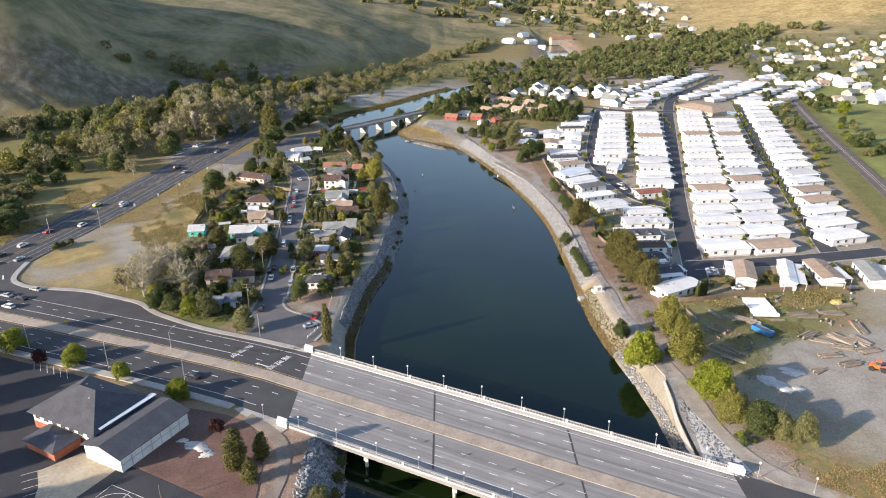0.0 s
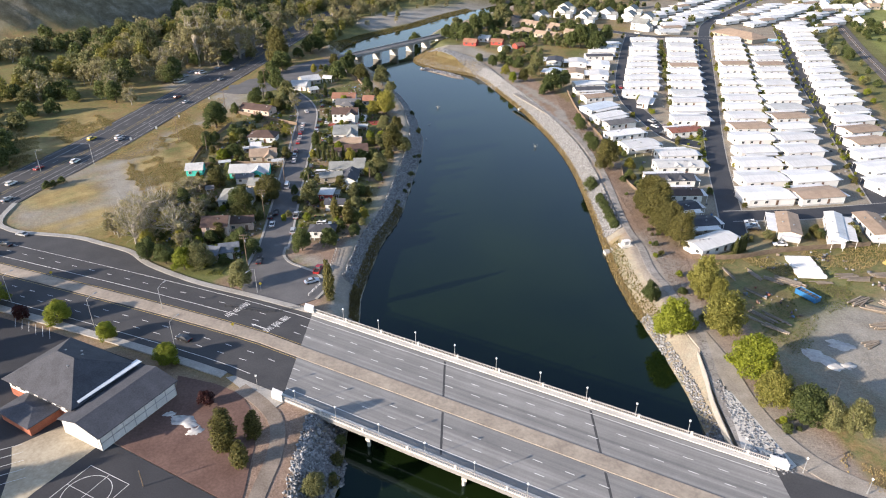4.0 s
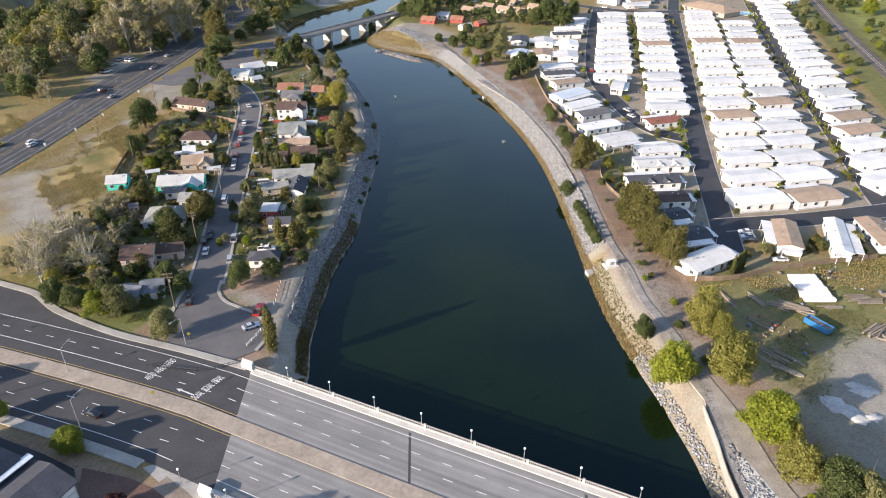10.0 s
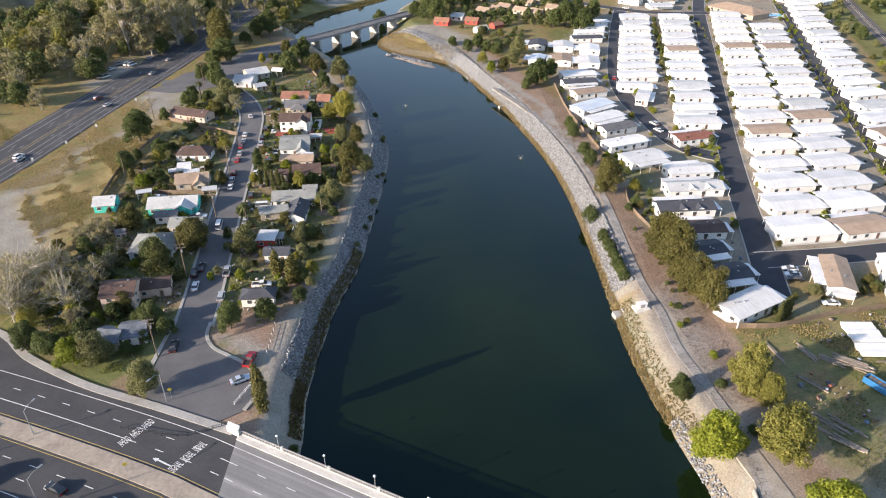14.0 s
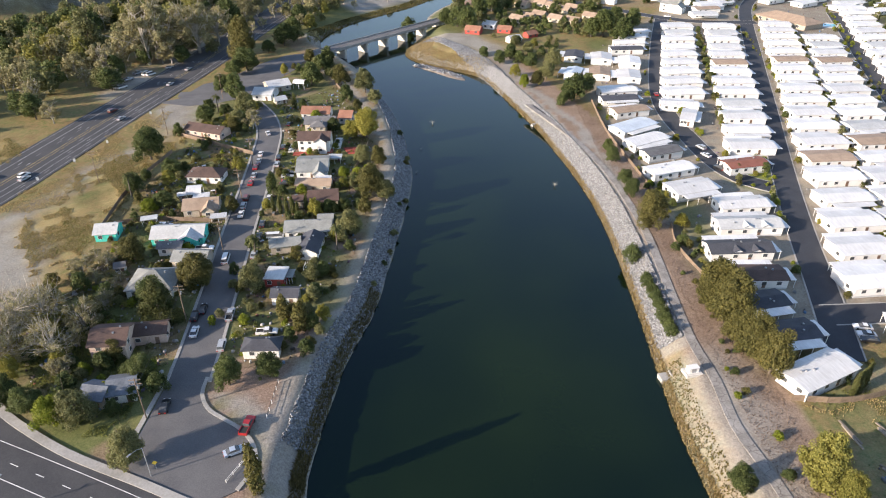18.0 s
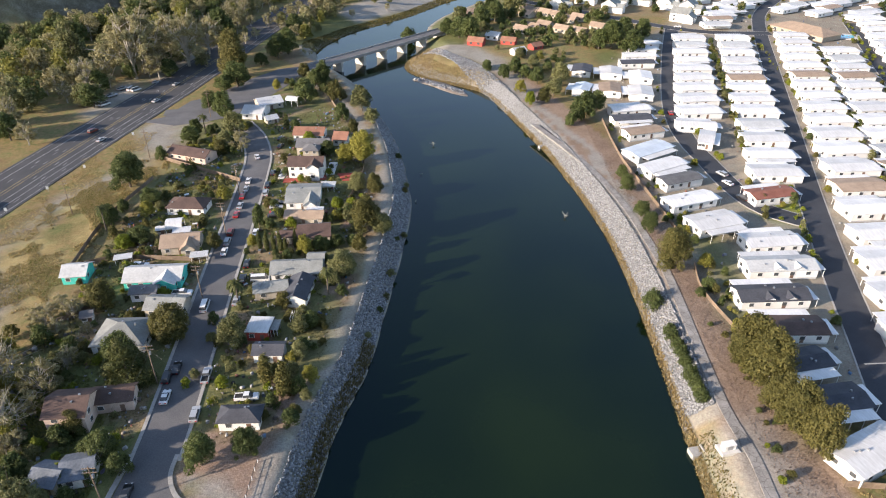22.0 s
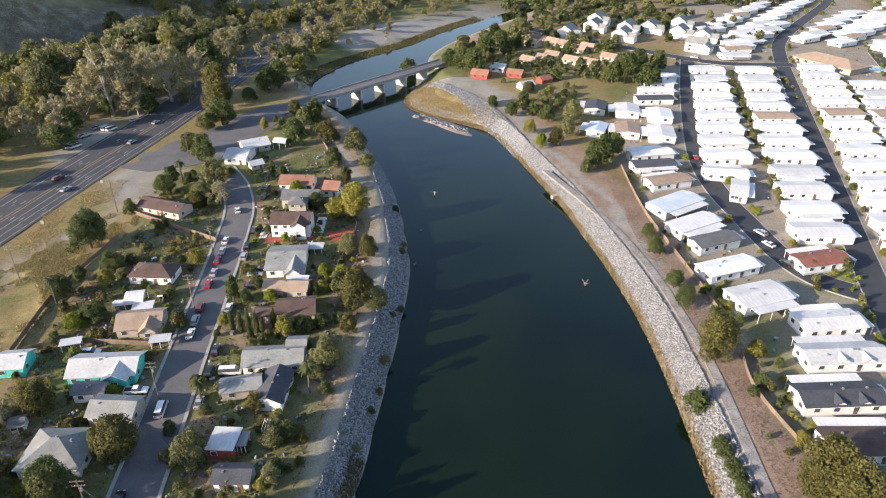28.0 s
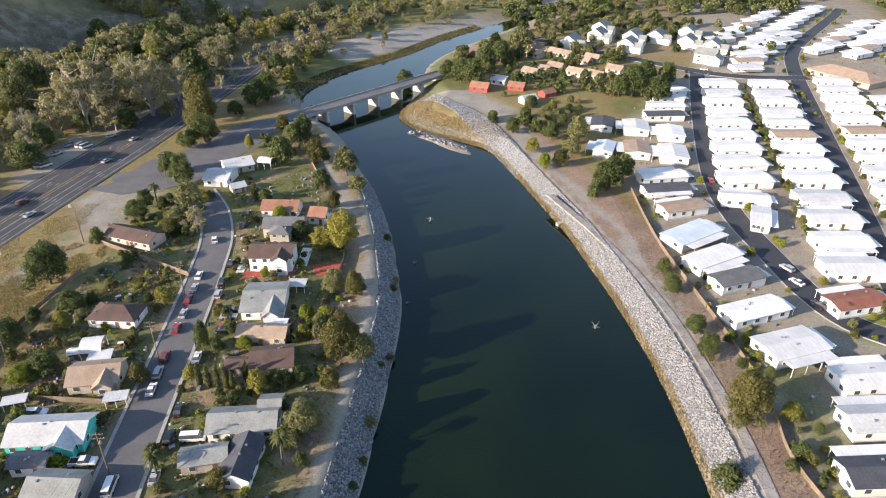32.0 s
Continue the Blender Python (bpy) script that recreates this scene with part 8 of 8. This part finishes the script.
# ball court painted on the car park
CX, CY, CA = -70.2, 119.5, radians(-27)
for k in range(4):
    m = Matrix.Translation((CX, CY, 0)) @ Matrix.Rotation(CA + k * math.pi / 2, 4, "Z")
    part("court_line", shared(("court_line",), lambda: a_box(-5.8, 5.8, 5.68, 5.8, 0.045, 0.062)), M["line_white"], lot).matrix_basis = m
for k in range(2):
    m = Matrix.Translation((CX, CY, 0.002 * k)) @ Matrix.Rotation(CA + k * math.pi / 2, 4, "Z")
    part("court_line", shared(("court_cross",), lambda: a_box(-5.8, 5.8, -0.05, 0.05, 0.045, 0.06)), M["line_white"], lot).matrix_basis = m
circle = [Vector((CX + 4.9 * math.cos(i * math.pi / 24), CY + 4.9 * math.sin(i * math.pi / 24), 0)) for i in range(49)]
part("court_circle", ribbon(circle, -0.06, 0.06, 0.045, 0.064), M["line_white"], lot)
t = thing("ball_pole", "bare grey metal pole standing on the court", "pole", pose(-59.3, 121.4, 0))
bm = bmesh.new()
tube(bm, (0, 0, -0.2), (0, 0, 4.6), 0.12, 0.10)
part("pole", bm, M["wood"], t)
# ground between the planting bed and the river
structure("trail", ribbon(smooth_line([(-47.5, 152.5), (-40.5, 146.5), (-35.6, 139.5), (-34.2, 130), (-35.2, 120), (-36.5, 100), (-37, 60)], 3), -1.7, 1.7, -0.5, 0.07), M["dirt_path"], "pale trodden trail beside the river", "path")
bm = bmesh.new()
prism(bm, [(-52, 156.4), (-47.2, 158.2), (-34.5, 148.5), (-38.5, 143.5), (-42, 147.5)], -0.4, 0.062)
structure("landing", bm, M["kerb"], "pale concrete landing at the bridge end", "pavement")
for x, y, l, w, a in ((-57.2, 140.6, 4.2, 2.3, -20), (-53.8, 137.4, 2.2, 1.5, 30), (-61.5, 143.0, 1.8, 1.0, 10)):
    spread(x, y, l, w, a, int(-x * 10), "gravel_mound", "low grey gravel spread on red-brown mulch")

# red and white terraces beside the white house
M["red_slab"] = surface("red_concrete", (0.26, 0.045, 0.03), (0.36, 0.075, 0.05), 2, 0.3, 0.85)
for name, mat, pts, z, label in (("terrace", "red_slab", [(-55.5, 358.5), (-39.5, 361.5), (-39.8, 365.2), (-55.8, 362.0)], 0.14, "red painted concrete terrace"),
                                 ("terrace", "red_slab", [(-35.8, 366.5), (-25.9, 368.3), (-24.8, 361.4), (-33.0, 360.4)], 0.14, "red painted concrete terrace"),
                                 ("terrace", "white_paint", [(-40.2, 366.0), (-37.0, 366.2), (-37.2, 377.5), (-40.4, 377.5)], 0.16, "white concrete terrace beside a house"),
                                 ("driveway", "concrete", [(-58.2, 362.0), (-55.9, 362.2), (-55.2, 371), (-58.6, 371)], 0.15, "pale concrete driveway of a white house")):
    bm = bmesh.new()
    prism(bm, pts, -0.3, z)
    tagged(part(name, bm, M[mat], None), label, "terrace", kind="structure")

# tall dry grass and weeds on open ground
M["straw"] = foliage("golden_straw", (0.20, 0.150, 0.06), (0.42, 0.325, 0.15))
M["grass"] = foliage("field_grass", (0.07, 0.085, 0.02), (0.20, 0.21, 0.055))


def field(poly, n, mat, h, name, label, keep=0.0):
    xs, ys = [q[0] for q in poly], [q[1] for q in poly]
    x, y = rng.uniform(min(xs), max(xs), n * 3), rng.uniform(min(ys), max(ys), n * 3)
    ok = inside(poly, x + 6 * ripple(x, y, 0.16, 1) + 2.5 * ripple(x, y, 0.5, 3), y + 6 * ripple(x, y, 0.14, 4)) & (ripple(x, y, 0.13, len(poly)) + 0.5 * ripple(x, y, 0.4, 2) > keep)
    tufts(np.column_stack([x, y])[ok][:n], h * 0.8, 0.13, mat, name, label)


VACANT = [(-138, 305), (-112, 262), (-106, 300), (-108, 340), (-104, 372), (-112, 395), (-120, 378), (-130, 345)]
MEADOW = [(-103, 316), (-90, 318), (-88, 345), (-72, 352), (-94, 369), (-105, 372)]
VERGE = [(-137, 310), (-128, 345), (-124, 380), (-121, 408), (-128, 411), (-136, 388), (-145, 345), (-150, 310)]
field(VACANT, 16000, "straw", 0.55, "dry_grass", "tall golden dry grass on a vacant slope", -0.1)
field(VACANT, 7000, "grass", 0.5, "weeds", "patches of green weeds on a vacant slope", 0.15)
field(MEADOW, 7000, "straw", 0.35, "dry_grass", "sparse dry grass in a fenced meadow", 0.1)
field(MEADOW, 5000, "grass", 0.35, "weeds", "olive green weeds in a fenced meadow", 0.0)
field(VERGE, 6000, "straw", 0.5, "dry_grass", "dry grass verge of the highway", -0.2)
field([(-190, 260), (-176, 330), (-166, 372), (-190, 380), (-225, 330), (-220, 260)], 16000, "straw", 0.6, "dry_grass", "golden dry grass beyond the highway", 0.0)
field([(-190, 260), (-176, 330), (-166, 372), (-190, 380), (-225, 330), (-220, 260)], 9000, "grass", 0.5, "weeds", "yellow-green weeds beyond the highway", 0.1)
field([(92, 222), (92, 165), (118, 186), (150, 205), (168, 232)], 9000, "grass", 0.4, "weeds", "green and brown weeds of a storage yard", 0.0)
field([(88, 216), (112, 206), (150, 212), (168, 234), (120, 220)], 6000, "straw", 0.45, "dry_grass", "dry grass along a storage yard fence", -0.2)
field([(88, 128), (96, 118), (130, 112), (150, 118), (120, 124), (100, 130)], 3500, "straw", 0.5, "dry_grass", "golden dry grass beside the service track", -0.3)
field([(-118, 234), (-88, 218), (-67, 207), (-65, 232), (-84, 250), (-108, 258)], 14000, "grass", 0.5, "weeds", "rank green undergrowth among trees", 0.0)


# palms
def palm(x, y, h, label="palm with a shaggy trunk and drooping fronds"):
    t = thing("palm_tree", label, "tree", pose(x, y, ground_z(x, y), 0, 0, x * 13), "palms")
    bm = bmesh.new()
    tube(bm, (0, 0, -0.5), (0.15, 0, h * 0.7), 0.28, 0.2)
    tube(bm, (0.15, 0, h * 0.7), (0.2, 0, h), 0.3, 0.24)
    part("trunk", bm, M["bark"], t)
    r = random.Random(int(x * 10))
    for k in range(22):
        a, up = k * 2.4, r.uniform(-0.5, 0.9)
        bm = bmesh.new()
        pts = []
        for j in range(5):
            u = j / 4
            d = 2.3 * u
            pts.append(Vector((0.2 + math.cos(a) * d, math.sin(a) * d, h + up * d - 0.42 * d * d)))
        side = Vector((-math.sin(a), math.cos(a), 0))
        wv = [0.06, 0.32, 0.38, 0.26, 0.03]
        L = [bm.verts.new(q - side * w + Vector((0, 0, -0.12))) for q, w in zip(pts, wv)]
        C = [bm.verts.new(q) for q in pts]
        R = [bm.verts.new(q + side * w + Vector((0, 0, -0.12))) for q, w in zip(pts, wv)]
        for j in range(4):
            bm.faces.new((L[j], C[j], C[j + 1], L[j + 1]))
            bm.faces.new((C[j], R[j], R[j + 1], C[j + 1]))
        part("frond", bm, M["leaf_cyp"], t)


palm(-27.5, 285.0, 8.5)
palm(-52.3, 281.0, 7.0)
palm(-100.5, 410.5, 8.0)
palm(-107.0, 322.0, 9.0, "tall thin palm leaning over dry grass")

# brush and undergrowth of the overgrown plots
rng = np.random.default_rng(31)
for poly, n, kinds, r0, r1 in (([(-114, 236), (-92, 222), (-84, 228), (-84, 262), (-100, 282), (-112, 262)], 46, ("grey", "grey", "busho", "grey", "yellow", "bush"), 1.6, 3.4),
                               ([(-88, 219), (-67, 208), (-64, 232), (-84, 232)], 22, ("oak", "oliveg", "bush", "lime"), 1.5, 3.2),
                               ([(-102, 285), (-84, 300), (-88, 330), (-104, 330)], 16, ("bush", "oliveg", "busho", "lime"), 1.0, 2.2),
                               ([(-36, 230), (-26, 236), (-22, 300), (-24, 345), (-34, 345)], 44, ("oliveg", "olive", "bush", "yellow", "oak"), 1.2, 2.9),
                               ([(-56, 240), (-38, 240), (-36, 350), (-58, 350)], 34, ("bush", "busho", "oliveg", "bushl", "oak"), 0.9, 2.2),
                               ([(-100, 384), (-80, 382), (-82, 420), (-106, 414)], 20, ("oak", "oliveg", "bush", "yellow"), 1.4, 3.2),
                               ([(-72, 450), (-48, 460), (-58, 500), (-84, 490)], 24, ("oak", "oliveg", "bush", "olive"), 1.6, 3.6),
                               ([(84, 226), (90, 300), (86, 330), (80, 330), (79, 226)], 26, ("busho", "bush", "bushl", "yellow"), 0.8, 1.9),
                               ([(96, 222), (150, 228), (190, 240), (190, 248), (100, 230)], 26, ("bush", "oliveg", "busho", "olive"), 1.2, 2.6)):
    xs, ys = [q[0] for q in poly], [q[1] for q in poly]
    k = 0
    while k < n:
        x, y = float(rng.uniform(min(xs), max(xs))), float(rng.uniform(min(ys), max(ys)))
        if inside(poly, np.array([x]), np.array([y]))[0]:
            r = float(rng.uniform(r0, r1))
            grow(kinds[rng.integers(len(kinds))], x, y, round(r, 2), round(r * float(rng.uniform(1.4, 2.0)), 2))
            k += 1

# small things left about in the yards
COLOURS = ("white_paint", "wood", "metal", "roof_terra", "roof_paleblue", "dark_metal")
for k in range(48):
    p = along(STREET, float(rng.uniform(0.05, 0.8)))
    o = float(rng.choice((-1, 1)) * rng.uniform(8.5, 24))
    if p.x + o > -24:
        continue
    kind = k % 3
    nm, lb = (("crate", "small weathered storage crate in a yard"), ("barrel", "upright round barrel in a cluttered yard"), ("garden_table", "small garden table on thin legs"))[kind]
    t = thing(nm, lb, nm.replace("_", " "), pose(p.x + o, p.y, 0.0, 0, 0, float(rng.uniform(0, 90))), "yard clutter")
    mt = M[COLOURS[int(rng.integers(6))]]
    if kind == 0:
        part("box", shared(("crate",), lambda: a_box(-0.6, 0.6, -0.45, 0.45, -0.1, 0.7)), None, t)
        part("lid", shared(("crate_lid",), lambda: a_box(-0.65, 0.65, -0.5, 0.5, 0.7, 0.78)), mt, t)
    elif kind == 1:
        part("drum", shared(("drum",), lambda: (lambda q: (tube(q, (0, 0, -0.1), (0, 0, 0.9), 0.32, 0.32, 12), q)[1])(bmesh.new())), M["roof_blue"], t)
    else:
        part("tabletop", shared(("tabletop",), lambda: a_box(-0.8, 0.8, -0.5, 0.5, 0.68, 0.74)), M["white_paint"], t)
        for a in (-0.7, 0.7):
            for b in (-0.4, 0.4):
                q = part("leg", shared(("table_leg",), lambda: a_box(-0.03, 0.03, -0.03, 0.03, -0.1, 0.68)), M["metal"], t)
                q.matrix_basis = pose(a, b, 0)
if ("crate",) in MESH and not MESH[("crate",)].materials:
    MESH[("crate",)].materials.append(M["wood"])


# weeds, litter and stacked odds and ends of the yards
M["yard_weed"] = foliage("yard_weeds", (0.05, 0.045, 0.02), (0.15, 0.135, 0.06))
M["litter"] = foliage("leaf_litter", (0.10, 0.065, 0.045), (0.26, 0.19, 0.14))
street_xy = np.array([(p.x, p.y) for p in STREET])


def off_street(q, gap):
    d = np.min(np.hypot(q[:, None, 0] - street_xy[None, :, 0], q[:, None, 1] - street_xy[None, :, 1]), axis=1)
    return q[d > gap]


EAST_YARDS = [(-50, 229), (-33, 229), (-24, 262), (-19.5, 300), (-19, 340), (-23, 372), (-32, 402), (-50, 450), (-72, 420), (-64, 380), (-57, 320), (-52, 260)]
WEST_YARDS = [(-64, 210), (-60, 250), (-64, 300), (-70, 360), (-76, 390), (-100, 384), (-104, 330), (-100, 270), (-104, 240), (-90, 220)]
for poly, n in ((EAST_YARDS, 26000), (WEST_YARDS, 30000)):
    xs, ys = [q[0] for q in poly], [q[1] for q in poly]
    q = np.column_stack([rng.uniform(min(xs), max(xs), n), rng.uniform(min(ys), max(ys), n)])
    q = off_street(q[inside(poly, q[:, 0], q[:, 1])], 7.0)
    near = ripple(q[:, 0], q[:, 1], 0.3, 4) + 0.6 * ripple(q[:, 0], q[:, 1], 0.9, 1) > -0.15
    tufts(q[near], 0.4, 0.16, "yard_weed", "yard_weeds", "dark olive weeds and low plants in the yards")


def odds(places, label, lo, hi):
    """Small loose pieces of junk and stores, too many to count, as blocks."""
    me = stone_mesh(rng, np.column_stack([places, np.full(len(places), 0.12)]), rng.uniform(lo, hi, len(places)))
    me.materials.append(M["odds"])
    tagged(new("yard_junk", me), label, "junk", kind="stuff")


def odds_material():
    m, t, bs = nodes_of("mixed_junk")
    g = t.nodes.new("ShaderNodeNewGeometry").outputs["Random Per Island"]
    r = ramp(t, g, [(0.0, (0.03, 0.03, 0.03)), (0.2, (0.16, 0.12, 0.09)), (0.4, (0.36, 0.35, 0.33)), (0.55, (0.10, 0.11, 0.12)), (0.68, (0.42, 0.41, 0.39)), (0.8, (0.06, 0.16, 0.30)), (0.88, (0.30, 0.09, 0.05)), (0.95, (0.20, 0.18, 0.14))])
    n = noise_of(t, 3.0, 4)
    t.links.new(mix(t, 1.0, r, ramp(t, n, [(0.3, (0.7, 0.7, 0.7)), (0.7, (1, 1, 1))]), "MULTIPLY"), bs.inputs["Base Color"])
    bs.inputs["Roughness"].default_value = 0.7
    return m


M["odds"] = odds_material()
for poly, n in ((EAST_YARDS, 1700), (WEST_YARDS, 1500)):
    xs, ys = [q[0] for q in poly], [q[1] for q in poly]
    q = np.column_stack([rng.uniform(min(xs), max(xs), n), rng.uniform(min(ys), max(ys), n)])
    q = off_street(q[inside(poly, q[:, 0], q[:, 1])], 6.5)
    q = q[ripple(q[:, 0], q[:, 1], 0.21, 8) > -0.2]
    odds(q, "scattered boxes, boards and junk in cluttered yards", 0.10, 0.46)
q = np.column_stack([rng.uniform(94, 160, 500), rng.uniform(165, 222, 500)])
q = q[(ripple(q[:, 0], q[:, 1], 0.12, 3) > 0.1) & inside([(94, 176), (118, 186), (150, 200), (166, 232), (94, 216)], q[:, 0], q[:, 1])]
odds(q, "scattered scrap pieces lying about a storage yard", 0.15, 0.5)
q = np.column_stack([rng.uniform(84, 330, 3400), rng.uniform(236, 640, 3400)])
q = q[inside(PARK, q[:, 0], q[:, 1]) & (ripple(q[:, 0], q[:, 1], 0.4, 3) > 0.1)]
for ln in (ROAD_A, ROAD_B, ROAD_C, ROAD_D, CROSS):
    xy = np.array([(p.x, p.y) for p in ln])
    q = q[np.min(np.hypot(q[:, None, 0] - xy[None, :, 0], q[:, None, 1] - xy[None, :, 1]), axis=1) > 5.2]
odds(q, "small stores, steps and pots standing beside mobile homes", 0.12, 0.5)
# leaf litter and dry grass between the river path and the homes
q = np.column_stack([rng.uniform(70, 88, 16000), rng.uniform(190, 420, 16000)])
q = q[(q[:, 0] > 73.5 - np.maximum(0, (q[:, 1] - 330) * 0.16)) & (q[:, 0] < 84 - np.maximum(0, (q[:, 1] - 360) * 0.1))]
tufts(q, 0.22, 0.16, "litter", "leaf_litter", "reddish brown leaf litter and dry grass")

# ---------------------------------------------------------------- buildings farther off
far = {}


def far_house(kind, x, y, ang, s=1.0):
    plain = y > 800
    roof, wall, l, w, h, label = kind
    m = pose(x, y, ground_z(x, y), 0, 0, ang) @ Matrix.Scale(s, 4)
    if (kind, plain) in far:
        return again(far[kind, plain], m)
    far[kind, plain] = t = thing("house", label, "house", m, "houses of the town")
    rise = w * 0.3
    bm = bmesh.new()
    gable_wall(bm, l, w, -1.0, h, rise)
    part("wall", bm, M[wall], t)
    bm = bmesh.new()
    gable(bm, l, w, h + 0.03, rise, 0.5)
    part("roof", bm, M[roof], t)
    for k in range(0 if plain else 2):
        for st in range(2 if h > 4.5 else 1):
            q = part("window", shared(("far_window",), lambda: a_box(-0.8, 0.8, -0.06, 0.06, 0, 1.3)), M["glass"], t)
            q.matrix_basis = pose(-l / 4 + l / 2 * k, -w / 2, 1.0 + st * 2.6)
    return t


COTTAGE = ("roof_tan", "tan_wall", 10, 7, 2.8, "small beige cottage with a tan roof")
COTTAGE2 = ("roof_terra", "red_wall", 10, 7, 2.8, "small red cottage with a pinkish roof")
COTTAGE3 = ("roof_pale", "white_wall", 9, 7, 2.8, "small white cottage with a pale roof")
TOWN = ("roof_greyp", "white_wall", 13, 11, 6.0, "tall pale grey gabled townhouse")
TOWN2 = ("roof_greyp", "tan_wall", 12, 9, 3.2, "beige town house with a grey roof")
TOWN3 = ("roof_white", "white_wall", 16, 8, 3.2, "white house with a bright roof")
for x, y in ((73, 652.3), (81.5, 644), (89.7, 636), (96, 622), (103.2, 628.5), (67, 640), (58.7, 593), (76, 606), (86, 593), (96.8, 586.5), (67, 600), (111.6, 600), (66, 665)):
    far_house(COTTAGE, x, y, -42)
far_house(COTTAGE2, 26.5, 561, -20)
far_house(COTTAGE2, 47.4, 563, -20, 0.9)
far_house(COTTAGE3, 38.6, 575, -30)
far_house(COTTAGE3, 51, 538, 30, 0.9)
far_house(COTTAGE2, 63, 551, 35, 0.8)
for x, y, a in ((94.9, 667, 60), (118, 690, 60), (132.7, 659, 60), (142, 684, 60), (159.8, 685, 60), (176.7, 668, 60), (190, 655, 60), (126, 716, 60), (176, 626, -35), (187, 700, 60)):
    far_house(TOWN, x, y, a)
    g = far_house(TOWN, x + 4, y - 6, a + 90, 0.7)
club = thing("clubhouse", "broad tan-roofed clubhouse beside a swimming pool", "building", pose(246, 585, 0, 0, 0, -62))
part("wall", a_box(-20, 20, -9, 9, 0, 3.6), M["tan_wall"], club)
bm = bmesh.new()
hip(bm, 40, 18, 3.6, 3.0, 1.0, 0.2)
part("roof", bm, M["roof_tan"], club)
for k in range(6):
    window_part(club, -16 + 6 * k, -9, 1.0, 2.2, 1.6, "x")
pool = thing("swimming_pool", "bright blue swimming pool with a pale deck", "pool", pose(268, 580, 0, 0, 0, -20))
M["pool_water"] = surface("pool_water", (0.10, 0.42, 0.52), (0.18, 0.55, 0.66), 1, 0.3, 0.1)
part("deck", a_box(-12, 12, -8, 8, -0.2, 0.1), M["concrete"], pool)
part("basin", a_box(-8, 8, -4, 4, 0.1, 0.13), M["pool_water"], pool)
rng = np.random.default_rng(12)
for k in range(150):
    y = rng.uniform(600, 1250)
    x = rng.uniform(345 + (y - 600) * 0.36, 560 + (y - 600) * 0.62)
    far_house((TOWN2, TOWN3, COTTAGE, TOWN3)[k % 4], float(x), float(y), float(rng.uniform(0, 90)), 1.1)
for k in range(80):
    x, y = rng.uniform(150, 640), rng.uniform(1150, 2500)
    far_house((TOWN2, TOWN3, COTTAGE3)[k % 3], float(x), float(y), float(rng.uniform(0, 180)), 1.3 + (y - 1150) / 1400)
far_house(("roof_terra", "tan_wall", 34, 12, 8, "large tan brick building with a long roof"), 262, 1290, 10, 1.2)

# railway
RAIL = smooth_line([(205, 180), (228, 262), (267, 378), (316, 526), (358, 640), (402, 760), (470, 930), (520, 1080)], 6)
M["ballast"] = surface("rail_ballast", (0.06, 0.052, 0.045), (0.115, 0.10, 0.088), 3, 0.2, 0.95)
rail = structure("railway", ribbon(RAIL, -4.6, 4.6, -0.5, 0.35), M["ballast"], "dark ballast railway track with steel rails", "railway")
for o in (-0.75, 0.75):
    part("rail", ribbon(RAIL, o - 0.06, o + 0.06, 0.4, 0.55), M["metal"], rail, "steel rail")
tie = bmesh.new()
for k in range(420):
    p = along(RAIL, k / 420 * 0.75)
    d = along(RAIL, min(1, k / 420 * 0.75 + 0.01)) - p
    box(tie, -0.12, 0.12, -1.25, 1.25, 0.35, 0.42, Matrix.Translation(p) @ Matrix.Rotation(math.atan2(d.y, d.x), 4, "Z"))
tagged(part("sleepers", tie, M["wood"], rail, "dark timber sleepers"), kind="stuff")
